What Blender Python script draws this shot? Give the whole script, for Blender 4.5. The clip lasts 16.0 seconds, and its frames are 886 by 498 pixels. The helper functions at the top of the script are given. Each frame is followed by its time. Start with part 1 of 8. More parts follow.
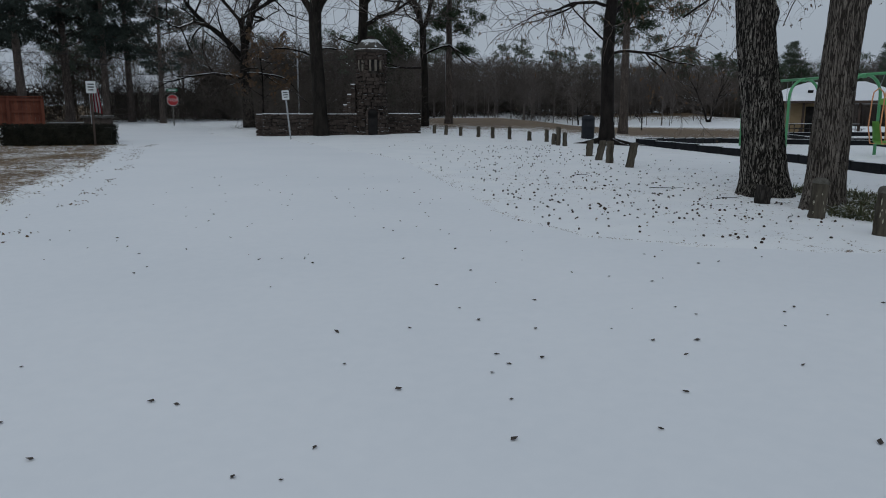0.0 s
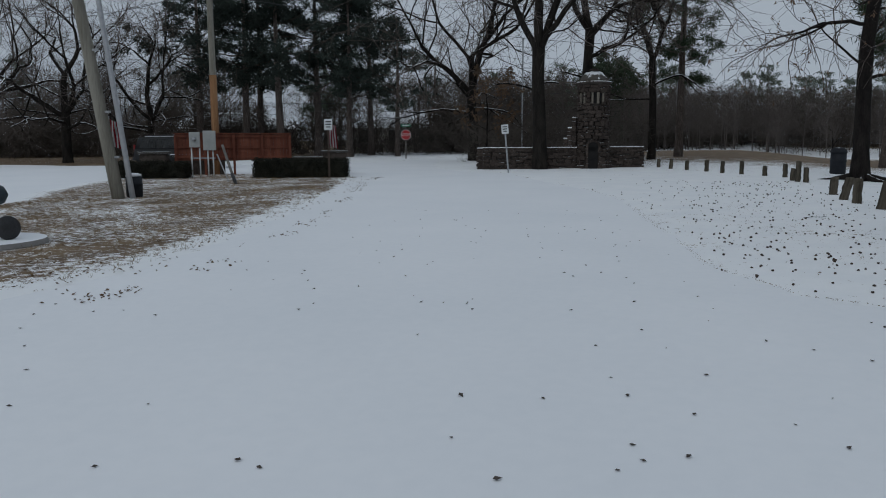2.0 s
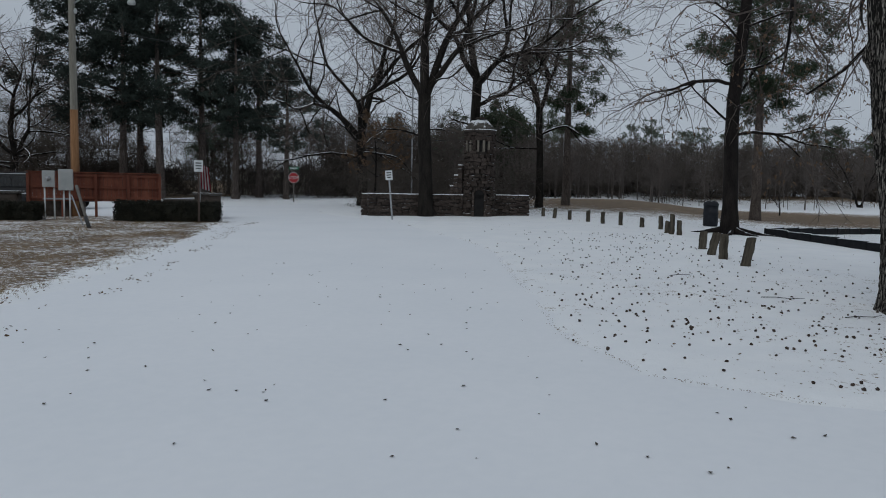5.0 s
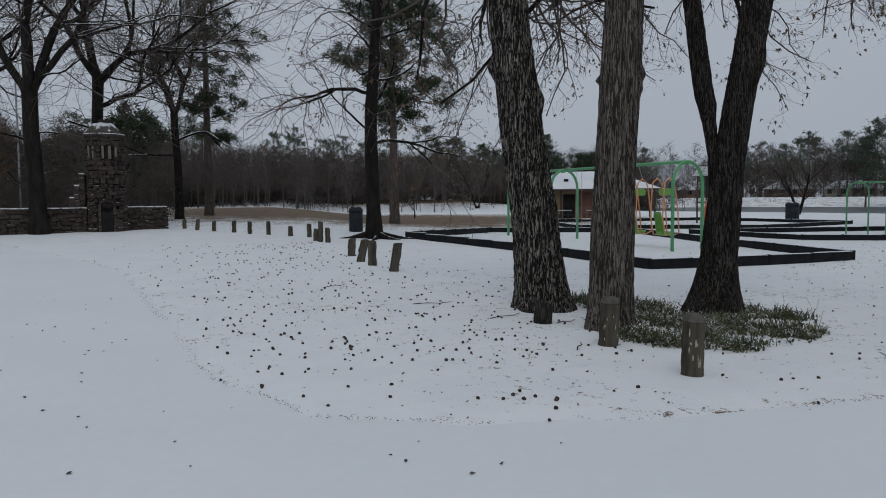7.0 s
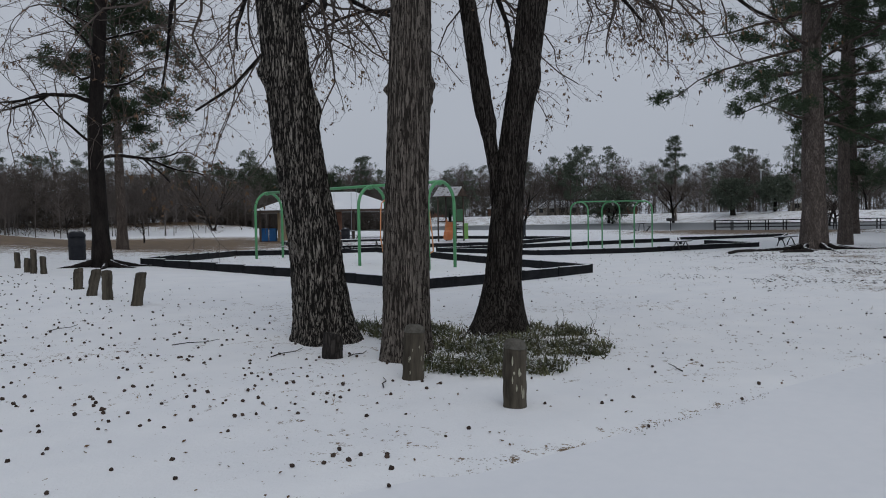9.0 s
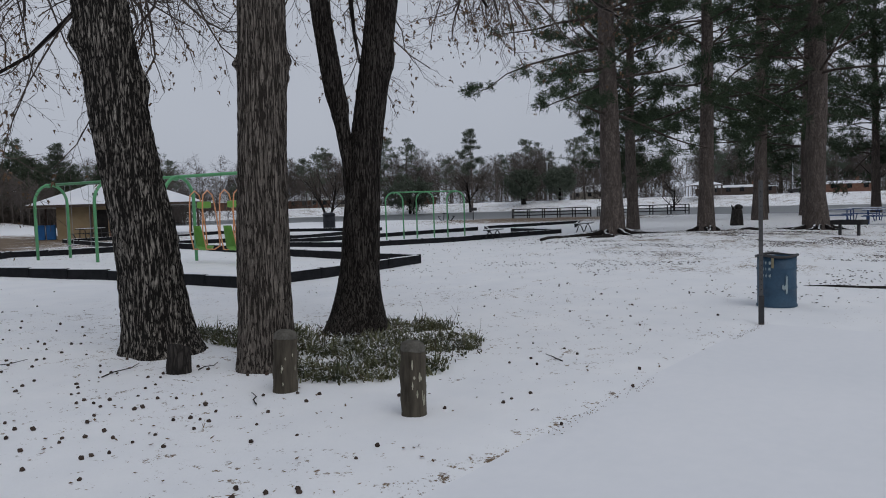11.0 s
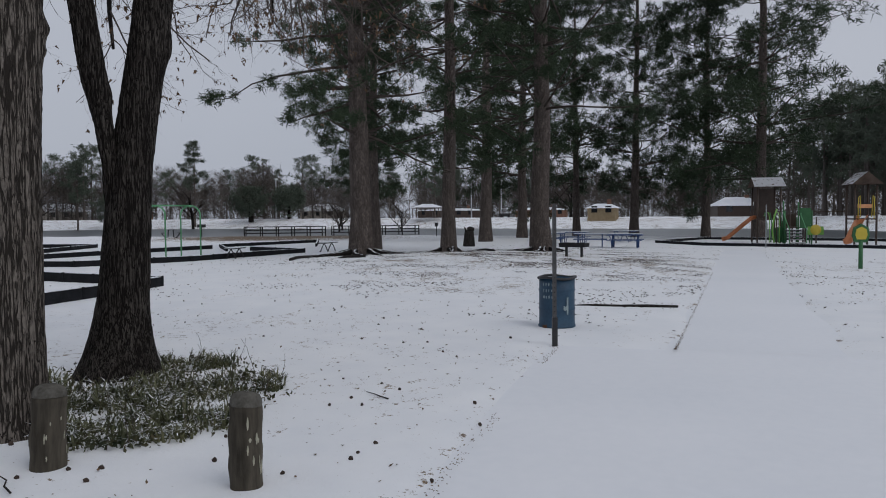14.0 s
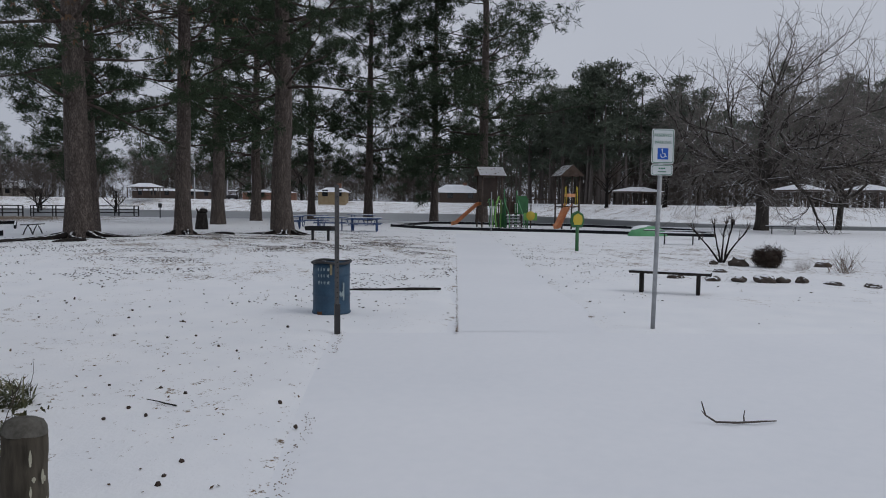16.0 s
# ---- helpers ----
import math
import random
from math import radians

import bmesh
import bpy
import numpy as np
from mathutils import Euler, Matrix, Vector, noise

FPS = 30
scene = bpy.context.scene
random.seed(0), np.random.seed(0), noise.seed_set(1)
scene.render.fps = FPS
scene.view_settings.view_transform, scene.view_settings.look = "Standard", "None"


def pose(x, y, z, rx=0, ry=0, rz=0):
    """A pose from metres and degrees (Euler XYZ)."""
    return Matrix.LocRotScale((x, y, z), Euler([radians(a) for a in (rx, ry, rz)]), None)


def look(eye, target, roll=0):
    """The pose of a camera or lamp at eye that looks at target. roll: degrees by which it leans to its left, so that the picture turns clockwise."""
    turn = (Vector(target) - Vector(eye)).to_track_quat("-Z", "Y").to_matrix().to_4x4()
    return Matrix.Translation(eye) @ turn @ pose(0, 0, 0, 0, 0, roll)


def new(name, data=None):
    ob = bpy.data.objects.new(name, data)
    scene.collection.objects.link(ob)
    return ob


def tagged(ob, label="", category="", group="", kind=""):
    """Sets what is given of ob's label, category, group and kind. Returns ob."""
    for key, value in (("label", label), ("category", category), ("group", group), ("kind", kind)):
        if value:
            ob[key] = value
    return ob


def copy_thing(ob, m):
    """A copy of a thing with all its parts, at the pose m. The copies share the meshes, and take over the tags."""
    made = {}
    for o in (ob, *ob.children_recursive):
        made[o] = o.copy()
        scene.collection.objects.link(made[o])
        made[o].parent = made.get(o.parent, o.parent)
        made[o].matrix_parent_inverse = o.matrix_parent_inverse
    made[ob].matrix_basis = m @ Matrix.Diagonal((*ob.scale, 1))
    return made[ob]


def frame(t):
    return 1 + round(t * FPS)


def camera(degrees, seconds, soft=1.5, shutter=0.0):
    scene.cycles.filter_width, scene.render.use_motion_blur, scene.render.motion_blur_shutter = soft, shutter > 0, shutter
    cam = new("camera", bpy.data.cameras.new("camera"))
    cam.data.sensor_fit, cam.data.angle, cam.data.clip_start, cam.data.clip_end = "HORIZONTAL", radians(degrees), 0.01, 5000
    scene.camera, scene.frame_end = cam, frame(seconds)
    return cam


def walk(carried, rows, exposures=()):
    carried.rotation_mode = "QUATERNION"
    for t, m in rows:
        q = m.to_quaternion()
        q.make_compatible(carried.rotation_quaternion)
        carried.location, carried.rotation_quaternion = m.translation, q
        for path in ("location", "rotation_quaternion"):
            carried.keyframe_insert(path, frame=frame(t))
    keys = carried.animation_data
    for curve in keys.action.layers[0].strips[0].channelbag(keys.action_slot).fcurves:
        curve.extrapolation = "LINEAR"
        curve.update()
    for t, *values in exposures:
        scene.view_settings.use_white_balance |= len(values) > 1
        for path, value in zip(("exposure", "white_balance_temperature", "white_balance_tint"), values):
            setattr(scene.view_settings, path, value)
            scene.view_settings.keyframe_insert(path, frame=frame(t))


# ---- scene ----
cam = camera(62.4, 16.0, 1.0)
PATH = [
    (0, (-0.457, -2.35, 1.392), (-0.522, -0.385, 1.03), 0.1),
    (0.5, (-0.321, -2.24, 1.404), (-0.491, -0.284, 1.023), -0.3),
    (1, (-0.12, -2.101, 1.428), (-0.603, -0.192, 1.078), -1.3),
    (1.5, (-0.047, -1.942, 1.431), (-0.685, -0.072, 1.119), -1.7),
    (2, (0.014, -1.726, 1.453), (-0.654, 0.138, 1.176), -0.2),
    (2.5, (0.129, -1.536, 1.464), (-0.54, 0.334, 1.233), 0.2),
    (3, (0.237, -1.354, 1.49), (-0.481, 0.504, 1.311), 0.6),
    (3.2, (0.262, -1.293, 1.482), (-0.461, 0.565, 1.318), 0.7),
    (5.3, (0.476, -0.302, 1.623), (0.247, 1.679, 1.464), 1.2),
    (5.5, (0.431, -0.177, 1.645), (0.374, 1.816, 1.489), 1.7),
    (6, (0.419, 0.02, 1.651), (0.629, 2.004, 1.514), 1.3),
    (6.5, (0.465, 0.273, 1.642), (0.766, 2.245, 1.509), 0.0),
    (7, (0.506, 0.541, 1.63), (1.023, 2.468, 1.496), -0.4),
    (7.5, (0.462, 0.845, 1.644), (1.392, 2.611, 1.52), 0.7),
    (8, (0.429, 1.076, 1.644), (1.456, 2.789, 1.546), 0.1),
    (8.2, (0.423, 1.193, 1.636), (1.46, 2.901, 1.547), -0.4),
    (10.3, (0.298, 2.359, 1.619), (1.65, 3.829, 1.516), -0.9),
    (10.5, (0.287, 2.423, 1.62), (1.649, 3.883, 1.512), -1.4),
    (11, (0.256, 2.683, 1.625), (1.806, 3.941, 1.503), -1.8),
    (11.5, (0.304, 2.906, 1.604), (1.97, 4.004, 1.453), -1.5),
    (12, (0.39, 3.115, 1.62), (2.115, 4.116, 1.463), -1.6),
    (12.5, (0.435, 3.325, 1.615), (2.226, 4.202, 1.464), -1.1),
    (13, (0.454, 3.561, 1.633), (2.312, 4.289, 1.5), -0.3),
    (13.5, (0.525, 3.747, 1.621), (2.41, 4.406, 1.509), 0.4),
    (14, (0.613, 3.947, 1.633), (2.517, 4.555, 1.548), -0.4),
    (14.5, (0.677, 4.16, 1.628), (2.642, 4.52, 1.549), -0.1),
    (15, (0.733, 4.382, 1.618), (2.724, 4.548, 1.524), 0.6),
    (15.5, (0.876, 4.568, 1.589), (2.872, 4.597, 1.465), 1.2),
    (16, (0.991, 4.718, 1.608), (2.983, 4.597, 1.48), 0.7),
]
walk(cam, [(t, look(eye, target, roll)) for t, eye, target, roll in PATH],
     exposures=[(0, -0.24, 6200, 4), (2.6, -0.23, 6200, 4), (3, -0.14, 6230, 5), (5.4, -0.13, 6300, 5), (8, -0.09, 6420, 8), (10.5, 0.06, 6480, 10), (16, 0.04, 6480, 11)])

# ---- sky and light: flat winter overcast ----
world = bpy.data.worlds.new("overcast_sky")
scene.world = world
world.use_nodes = True
wn, wl = world.node_tree.nodes, world.node_tree.links
wn.clear()
w_out = wn.new("ShaderNodeOutputWorld")
w_bg = wn.new("ShaderNodeBackground")
w_sky = wn.new("ShaderNodeTexSky")
w_sky.sky_type = "NISHITA"
w_sky.sun_disc = False
w_sky.sun_elevation = radians(38)
w_sky.sun_rotation = radians(200)
w_sky.dust_density = 5.0
w_grey = wn.new("ShaderNodeHueSaturation")
w_grey.inputs["Saturation"].default_value = 0.25
w_grey.inputs["Value"].default_value = 0.06
w_tc = wn.new("ShaderNodeTexCoord")
w_noise = wn.new("ShaderNodeTexNoise")
w_noise.inputs["Scale"].default_value = 1.6
w_noise.inputs["Detail"].default_value = 4.0
w_ramp = wn.new("ShaderNodeValToRGB")
w_ramp.color_ramp.elements[0].position, w_ramp.color_ramp.elements[0].color = 0.3, (0.472, 0.514, 0.596, 1)
w_ramp.color_ramp.elements[1].position, w_ramp.color_ramp.elements[1].color = 0.75, (0.562, 0.600, 0.682, 1)
w_mix = wn.new("ShaderNodeMix")
w_mix.data_type = "RGBA"
w_mix.inputs["Factor"].default_value = 0.85
wl.new(w_tc.outputs["Generated"], w_noise.inputs["Vector"])
wl.new(w_noise.outputs["Fac"], w_ramp.inputs["Fac"])
wl.new(w_sky.outputs["Color"], w_grey.inputs["Color"])
wl.new(w_grey.outputs["Color"], w_mix.inputs["A"])
wl.new(w_ramp.outputs["Color"], w_mix.inputs["B"])
wl.new(w_mix.outputs["Result"], w_bg.inputs["Color"])
wl.new(w_bg.outputs["Background"], w_out.inputs["Surface"])
w_bg.inputs["Strength"].default_value = 0.87

sun = new("sun", bpy.data.lights.new("sun", "SUN"))
sun.data.energy = 0.42
sun.data.angle = radians(35)
sun.data.color = (1.0, 0.97, 0.93)
sun.matrix_world = look((0, 0, 30), (8, 22, 0))

# ---- materials ----
def mat(name, a, b, scale=8.0, rough=0.8, bump=0.3, fine=60.0, stretch=(1, 1, 1), metal=0.0, snow=0.0, spec=0.3, vary=0.0, edge=0.0, dist=0.02):
    """A surface of two tones mixed at two scales, with relief; snow: how much snow lies on what faces up."""
    m = bpy.data.materials.new(name)
    m.use_nodes = True
    n, l = m.node_tree.nodes, m.node_tree.links
    bsdf = n["Principled BSDF"]
    tc = n.new("ShaderNodeTexCoord")
    mp = n.new("ShaderNodeMapping")
    mp.inputs["Scale"].default_value = stretch
    l.new(tc.outputs["Object"], mp.inputs["Vector"])
    big, small = n.new("ShaderNodeTexNoise"), n.new("ShaderNodeTexNoise")
    big.inputs["Scale"].default_value, big.inputs["Detail"].default_value = scale, 6.0
    small.inputs["Scale"].default_value, small.inputs["Detail"].default_value = fine, 3.0
    l.new(mp.outputs["Vector"], big.inputs["Vector"])
    l.new(mp.outputs["Vector"], small.inputs["Vector"])
    add = n.new("ShaderNodeMath")
    add.operation = "MULTIPLY_ADD"
    add.inputs[1].default_value = 0.45
    l.new(small.outputs["Fac"], add.inputs[0])
    l.new(big.outputs["Fac"], add.inputs[2])
    rng = n.new("ShaderNodeMapRange")
    rng.inputs["From Min"].default_value, rng.inputs["From Max"].default_value = 0.5, 0.95
    l.new(add.outputs[0], rng.inputs["Value"])
    mix = n.new("ShaderNodeMix")
    mix.data_type = "RGBA"
    mix.inputs["A"].default_value, mix.inputs["B"].default_value = (*a, 1), (*b, 1)
    l.new(rng.outputs["Result"], mix.inputs["Factor"])
    colour = mix.outputs["Result"]
    if vary:
        info, hsv, vr = n.new("ShaderNodeObjectInfo"), n.new("ShaderNodeHueSaturation"), n.new("ShaderNodeMapRange")
        vr.inputs["To Min"].default_value, vr.inputs["To Max"].default_value = 1 - vary, 1 + vary
        l.new(info.outputs["Random"], vr.inputs["Value"])
        l.new(vr.outputs["Result"], hsv.inputs["Value"])
        l.new(colour, hsv.inputs["Color"])
        colour = hsv.outputs["Color"]
    height = add.outputs[0]
    if edge:
        vor = n.new("ShaderNodeTexVoronoi")
        vor.feature = "DISTANCE_TO_EDGE"
        vor.inputs["Scale"].default_value = edge
        warp = n.new("ShaderNodeMix")
        warp.data_type = "VECTOR"
        warp.inputs["Factor"].default_value = 0.12
        l.new(mp.outputs["Vector"], warp.inputs["A"])
        l.new(big.outputs["Color"], warp.inputs["B"])
        l.new(warp.outputs["Result"], vor.inputs["Vector"])
        er = n.new("ShaderNodeMapRange")
        er.inputs["From Max"].default_value = 0.22
        l.new(vor.outputs["Distance"], er.inputs["Value"])
        hm = n.new("ShaderNodeMath")
        hm.operation = "MULTIPLY_ADD"
        hm.inputs[1].default_value = 0.35
        l.new(add.outputs[0], hm.inputs[0])
        l.new(er.outputs["Result"], hm.inputs[2])
        height = hm.outputs[0]
        # cracks between the cells get a darker colour that stands for their shade
        cm = n.new("ShaderNodeMix")
        cm.data_type = "RGBA"
        cm.inputs["A"].default_value = (*[c * 0.6 for c in a], 1)
        l.new(er.outputs["Result"], cm.inputs["Factor"])
        l.new(colour, cm.inputs["B"])
        colour = cm.outputs["Result"]
    if snow:
        geo, sep, sn = n.new("ShaderNodeNewGeometry"), n.new("ShaderNodeSeparateXYZ"), n.new("ShaderNodeTexNoise")
        sn.inputs["Scale"].default_value, sn.inputs["Detail"].default_value = 5.0, 5.0
        l.new(geo.outputs["Normal"], sep.inputs[0])
        l.new(geo.outputs["Position"], sn.inputs["Vector"])
        sa = n.new("ShaderNodeMath")
        sa.operation = "MULTIPLY_ADD"
        sa.inputs[1].default_value = 0.9
        l.new(sn.outputs["Fac"], sa.inputs[0])
        l.new(sep.outputs["Z"], sa.inputs[2])
        sr = n.new("ShaderNodeMapRange")
        sr.inputs["From Min"].default_value, sr.inputs["From Max"].default_value = 1.45 - snow, 1.6 - snow
        l.new(sa.outputs[0], sr.inputs["Value"])
        sm = n.new("ShaderNodeMix")
        sm.data_type = "RGBA"
        sm.inputs["B"].default_value = (0.82, 0.84, 0.87, 1)
        l.new(sr.outputs["Result"], sm.inputs["Factor"])
        l.new(colour, sm.inputs["A"])
        colour = sm.outputs["Result"]
    l.new(colour, bsdf.inputs["Base Color"])
    bsdf.inputs["Roughness"].default_value = rough
    bsdf.inputs["Metallic"].default_value = metal
    bsdf.inputs["Specular IOR Level"].default_value = spec
    if bump:
        bp = n.new("ShaderNodeBump")
        bp.inputs["Strength"].default_value, bp.inputs["Distance"].default_value = bump, dist
        l.new(height, bp.inputs["Height"])
        l.new(bp.outputs["Normal"], bsdf.inputs["Normal"])
    return m


def ground_material():
    """Thin snow over winter grass and leaf litter; the attribute bare says how much of the ground shows."""
    m = bpy.data.materials.new("snowy_ground")
    m.use_nodes = True
    n, l = m.node_tree.nodes, m.node_tree.links
    bsdf = n["Principled BSDF"]
    geo = n.new("ShaderNodeNewGeometry")
    at = n.new("ShaderNodeAttribute")
    at.attribute_name = "bare"

    def noise_tex(scale, detail, rough=0.55, stretch=None):
        t = n.new("ShaderNodeTexNoise")
        t.inputs["Scale"].default_value, t.inputs["Detail"].default_value, t.inputs["Roughness"].default_value = scale, detail, rough
        if stretch:
            mp = n.new("ShaderNodeMapping")
            mp.inputs["Scale"].default_value = stretch
            l.new(geo.outputs["Position"], mp.inputs["Vector"])
            l.new(mp.outputs["Vector"], t.inputs["Vector"])
        else:
            l.new(geo.outputs["Position"], t.inputs["Vector"])
        return t

    patch, fine, blades, tone = noise_tex(0.5, 5, 0.6), noise_tex(7.0, 6, 0.72), noise_tex(38.0, 3, 0.6), noise_tex(1.3, 4)

    def math2(op, a, b, c=None):
        t = n.new("ShaderNodeMath")
        t.operation = op
        for k, v in enumerate((a, b, c)):
            if v is None:
                continue
            if isinstance(v, float):
                t.inputs[k].default_value = v
            else:
                l.new(v, t.inputs[k])
        return t.outputs[0]

    # how far the grass stands through the snow
    s = math2("MULTIPLY_ADD", patch.outputs["Fac"], 0.5, math2("MULTIPLY", fine.outputs["Fac"], 1.05))
    s = math2("MULTIPLY_ADD", blades.outputs["Fac"], 0.6, s)
    s = math2("MULTIPLY_ADD", at.outputs["Fac"], 1.05, s)
    show = n.new("ShaderNodeMapRange")
    show.inputs["From Min"].default_value, show.inputs["From Max"].default_value = 1.375, 1.445
    l.new(s, show.inputs["Value"])
    grass = n.new("ShaderNodeValToRGB")
    e = grass.color_ramp.elements
    e[0].position, e[0].color = 0.3, (0.055, 0.036, 0.024, 1)
    e[1].position, e[1].color = 0.72, (0.31, 0.222, 0.125, 1)
    mid = e.new(0.5)
    mid.color = (0.155, 0.105, 0.062, 1)
    gm = math2("MULTIPLY_ADD", tone.outputs["Fac"], 0.5, math2("MULTIPLY", blades.outputs["Fac"], 0.5))
    l.new(gm, grass.inputs["Fac"])
    snowc = n.new("ShaderNodeValToRGB")
    snowc.color_ramp.elements[0].position, snowc.color_ramp.elements[0].color = 0.3, (0.835, 0.85, 0.875, 1)
    snowc.color_ramp.elements[1].position, snowc.color_ramp.elements[1].color = 0.7, (0.90, 0.908, 0.92, 1)
    l.new(tone.outputs["Fac"], snowc.inputs["Fac"])
    mix = n.new("ShaderNodeMix")
    mix.data_type = "RGBA"
    l.new(show.outputs["Result"], mix.inputs["Factor"])
    l.new(snowc.outputs["Color"], mix.inputs["A"])
    l.new(grass.outputs["Color"], mix.inputs["B"])
    l.new(mix.outputs["Result"], bsdf.inputs["Base Color"])
    bsdf.inputs["Roughness"].default_value = 0.75
    bsdf.inputs["Specular IOR Level"].default_value = 0.25
    bp = n.new("ShaderNodeBump")
    bp.inputs["Strength"].default_value, bp.inputs["Distance"].default_value = 0.3, 0.04
    hs = math2("MULTIPLY_ADD", blades.outputs["Fac"], 0.35, fine.outputs["Fac"])
    l.new(hs, bp.inputs["Height"])
    l.new(bp.outputs["Normal"], bsdf.inputs["Normal"])
    return m


def water_material():
    m = mat("lake_water", (0.05, 0.06, 0.065), (0.07, 0.08, 0.085), 0.3, 0.3, 0.7, 1.6, (1, 1, 1), spec=0.2, dist=0.12)
    return m


M_GROUND = ground_material()
M_ROADSNOW = mat("road_snow", (0.815, 0.833, 0.865), (0.87, 0.88, 0.905), 0.35, 0.7, 0.12, 9.0, spec=0.25, dist=0.03)
M_SNOW = mat("settled_snow", (0.80, 0.82, 0.85), (0.87, 0.88, 0.90), 2.0, 0.7, 0.3, 30.0, spec=0.25)
M_WATER = water_material()

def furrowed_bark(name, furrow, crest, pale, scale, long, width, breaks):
    """Bark of long wavy ridges with dark winding furrows between them, broken across here and there; the furrow colour
    also carries painted shade.
    """
    m = mat(name, furrow, crest, 30.0, 0.93, 0.0, 140.0, (1, 1, 0.3), spec=0.1)
    n, l = m.node_tree.nodes, m.node_tree.links
    bsdf = n["Principled BSDF"]
    tc = n.new("ShaderNodeTexCoord")

    def tex(k, z, detail):
        mp, t = n.new("ShaderNodeMapping"), n.new("ShaderNodeTexNoise")
        mp.inputs["Scale"].default_value = (1, 1, z)
        t.inputs["Scale"].default_value, t.inputs["Detail"].default_value = k, detail
        l.new(tc.outputs["Object"], mp.inputs["Vector"])
        l.new(mp.outputs["Vector"], t.inputs["Vector"])
        return t.outputs["Fac"]

    def calc(op, one, two):
        t = n.new("ShaderNodeMath")
        t.operation = op
        for k, v in enumerate((one, two)):
            if isinstance(v, float):
                t.inputs[k].default_value = v
            else:
                l.new(v, t.inputs[k])
        return t.outputs[0]

    def ranged(v, lo, hi):
        t = n.new("ShaderNodeMapRange")
        t.interpolation_type = "SMOOTHSTEP"
        t.inputs["From Min"].default_value, t.inputs["From Max"].default_value = lo, hi
        l.new(v, t.inputs["Value"])
        return t.outputs["Result"]

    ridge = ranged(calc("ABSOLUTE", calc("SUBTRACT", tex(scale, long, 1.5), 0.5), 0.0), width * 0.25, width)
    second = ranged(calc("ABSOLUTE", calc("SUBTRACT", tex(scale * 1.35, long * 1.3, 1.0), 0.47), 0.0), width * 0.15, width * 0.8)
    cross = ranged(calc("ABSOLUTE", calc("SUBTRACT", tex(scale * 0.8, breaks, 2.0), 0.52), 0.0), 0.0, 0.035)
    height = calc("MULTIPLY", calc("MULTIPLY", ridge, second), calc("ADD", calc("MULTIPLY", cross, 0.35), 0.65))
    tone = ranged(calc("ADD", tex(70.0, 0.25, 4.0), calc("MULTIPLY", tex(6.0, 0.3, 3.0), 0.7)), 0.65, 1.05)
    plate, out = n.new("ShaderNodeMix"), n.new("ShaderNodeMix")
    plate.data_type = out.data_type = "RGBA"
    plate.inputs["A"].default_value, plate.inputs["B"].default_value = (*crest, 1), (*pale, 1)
    # furrow tone: darker bark, deepened with shade put into the colour
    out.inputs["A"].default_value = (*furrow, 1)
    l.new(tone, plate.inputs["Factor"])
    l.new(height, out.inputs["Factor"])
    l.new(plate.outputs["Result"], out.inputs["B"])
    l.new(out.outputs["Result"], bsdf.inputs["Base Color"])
    bp = n.new("ShaderNodeBump")
    bp.inputs["Strength"].default_value, bp.inputs["Distance"].default_value = 0.9, 0.02
    l.new(height, bp.inputs["Height"])
    l.new(bp.outputs["Normal"], bsdf.inputs["Normal"])
    return m


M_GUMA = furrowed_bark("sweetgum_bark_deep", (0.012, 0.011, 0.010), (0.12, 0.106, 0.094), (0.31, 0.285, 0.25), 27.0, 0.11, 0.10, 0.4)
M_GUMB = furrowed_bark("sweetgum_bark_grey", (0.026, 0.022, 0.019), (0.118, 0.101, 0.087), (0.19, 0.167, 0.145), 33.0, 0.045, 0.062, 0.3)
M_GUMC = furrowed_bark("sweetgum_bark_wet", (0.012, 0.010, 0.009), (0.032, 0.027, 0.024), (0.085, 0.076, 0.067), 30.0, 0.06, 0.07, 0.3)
M_BARK_DARK = mat("wet_bark", (0.022, 0.019, 0.017), (0.07, 0.062, 0.056), 9.0, 0.85, 0.9, 45.0, (1, 1, 0.25), edge=26.0, dist=0.015, spec=0.2, snow=0.0)
M_BARK = mat("bark", (0.006, 0.005, 0.0048), (0.024, 0.020, 0.018), 5.0, 0.9, 0.8, 30.0, (1, 1, 0.3), spec=0.15, snow=0.16)
M_SNOWBARK = mat("snowy_oak_bark", (0.007, 0.006, 0.0055), (0.03, 0.026, 0.022), 5.0, 0.9, 0.8, 30.0, (1, 1, 0.3), spec=0.15, snow=0.30)
M_TWIG = mat("twigs", (0.06, 0.049, 0.043), (0.125, 0.104, 0.092), 6.0, 0.9, 0.0, 30.0, spec=0.1, snow=0.10)
# greyer and paler than the near twigs: distance haze put into the colour
M_TWIGHAZE = mat("hazed_far_twigs", (0.085, 0.073, 0.067), (0.145, 0.127, 0.117), 0.2, 0.95, 0.0, 3.0, spec=0.05)
M_OAKBARK = mat("grey_oak_bark", (0.03, 0.026, 0.023), (0.085, 0.076, 0.068), 4.0, 0.92, 0.6, 25.0, (1, 1, 0.3), spec=0.1, snow=0.2)
M_OAKTWIG = mat("grey_oak_twigs", (0.13, 0.115, 0.105), (0.23, 0.21, 0.195), 4.0, 0.92, 0.0, 25.0, spec=0.1, snow=0.2)
M_PINEBARK = mat("pine_bark", (0.10, 0.082, 0.073), (0.255, 0.212, 0.188), 9.0, 0.92, 0.9, 60.0, (1, 1, 0.22), edge=34.0, dist=0.03, spec=0.15)
M_PINELIMB = mat("pine_limbs", (0.035, 0.028, 0.024), (0.09, 0.074, 0.064), 5.0, 0.92, 0.0, 26.0, spec=0.1)
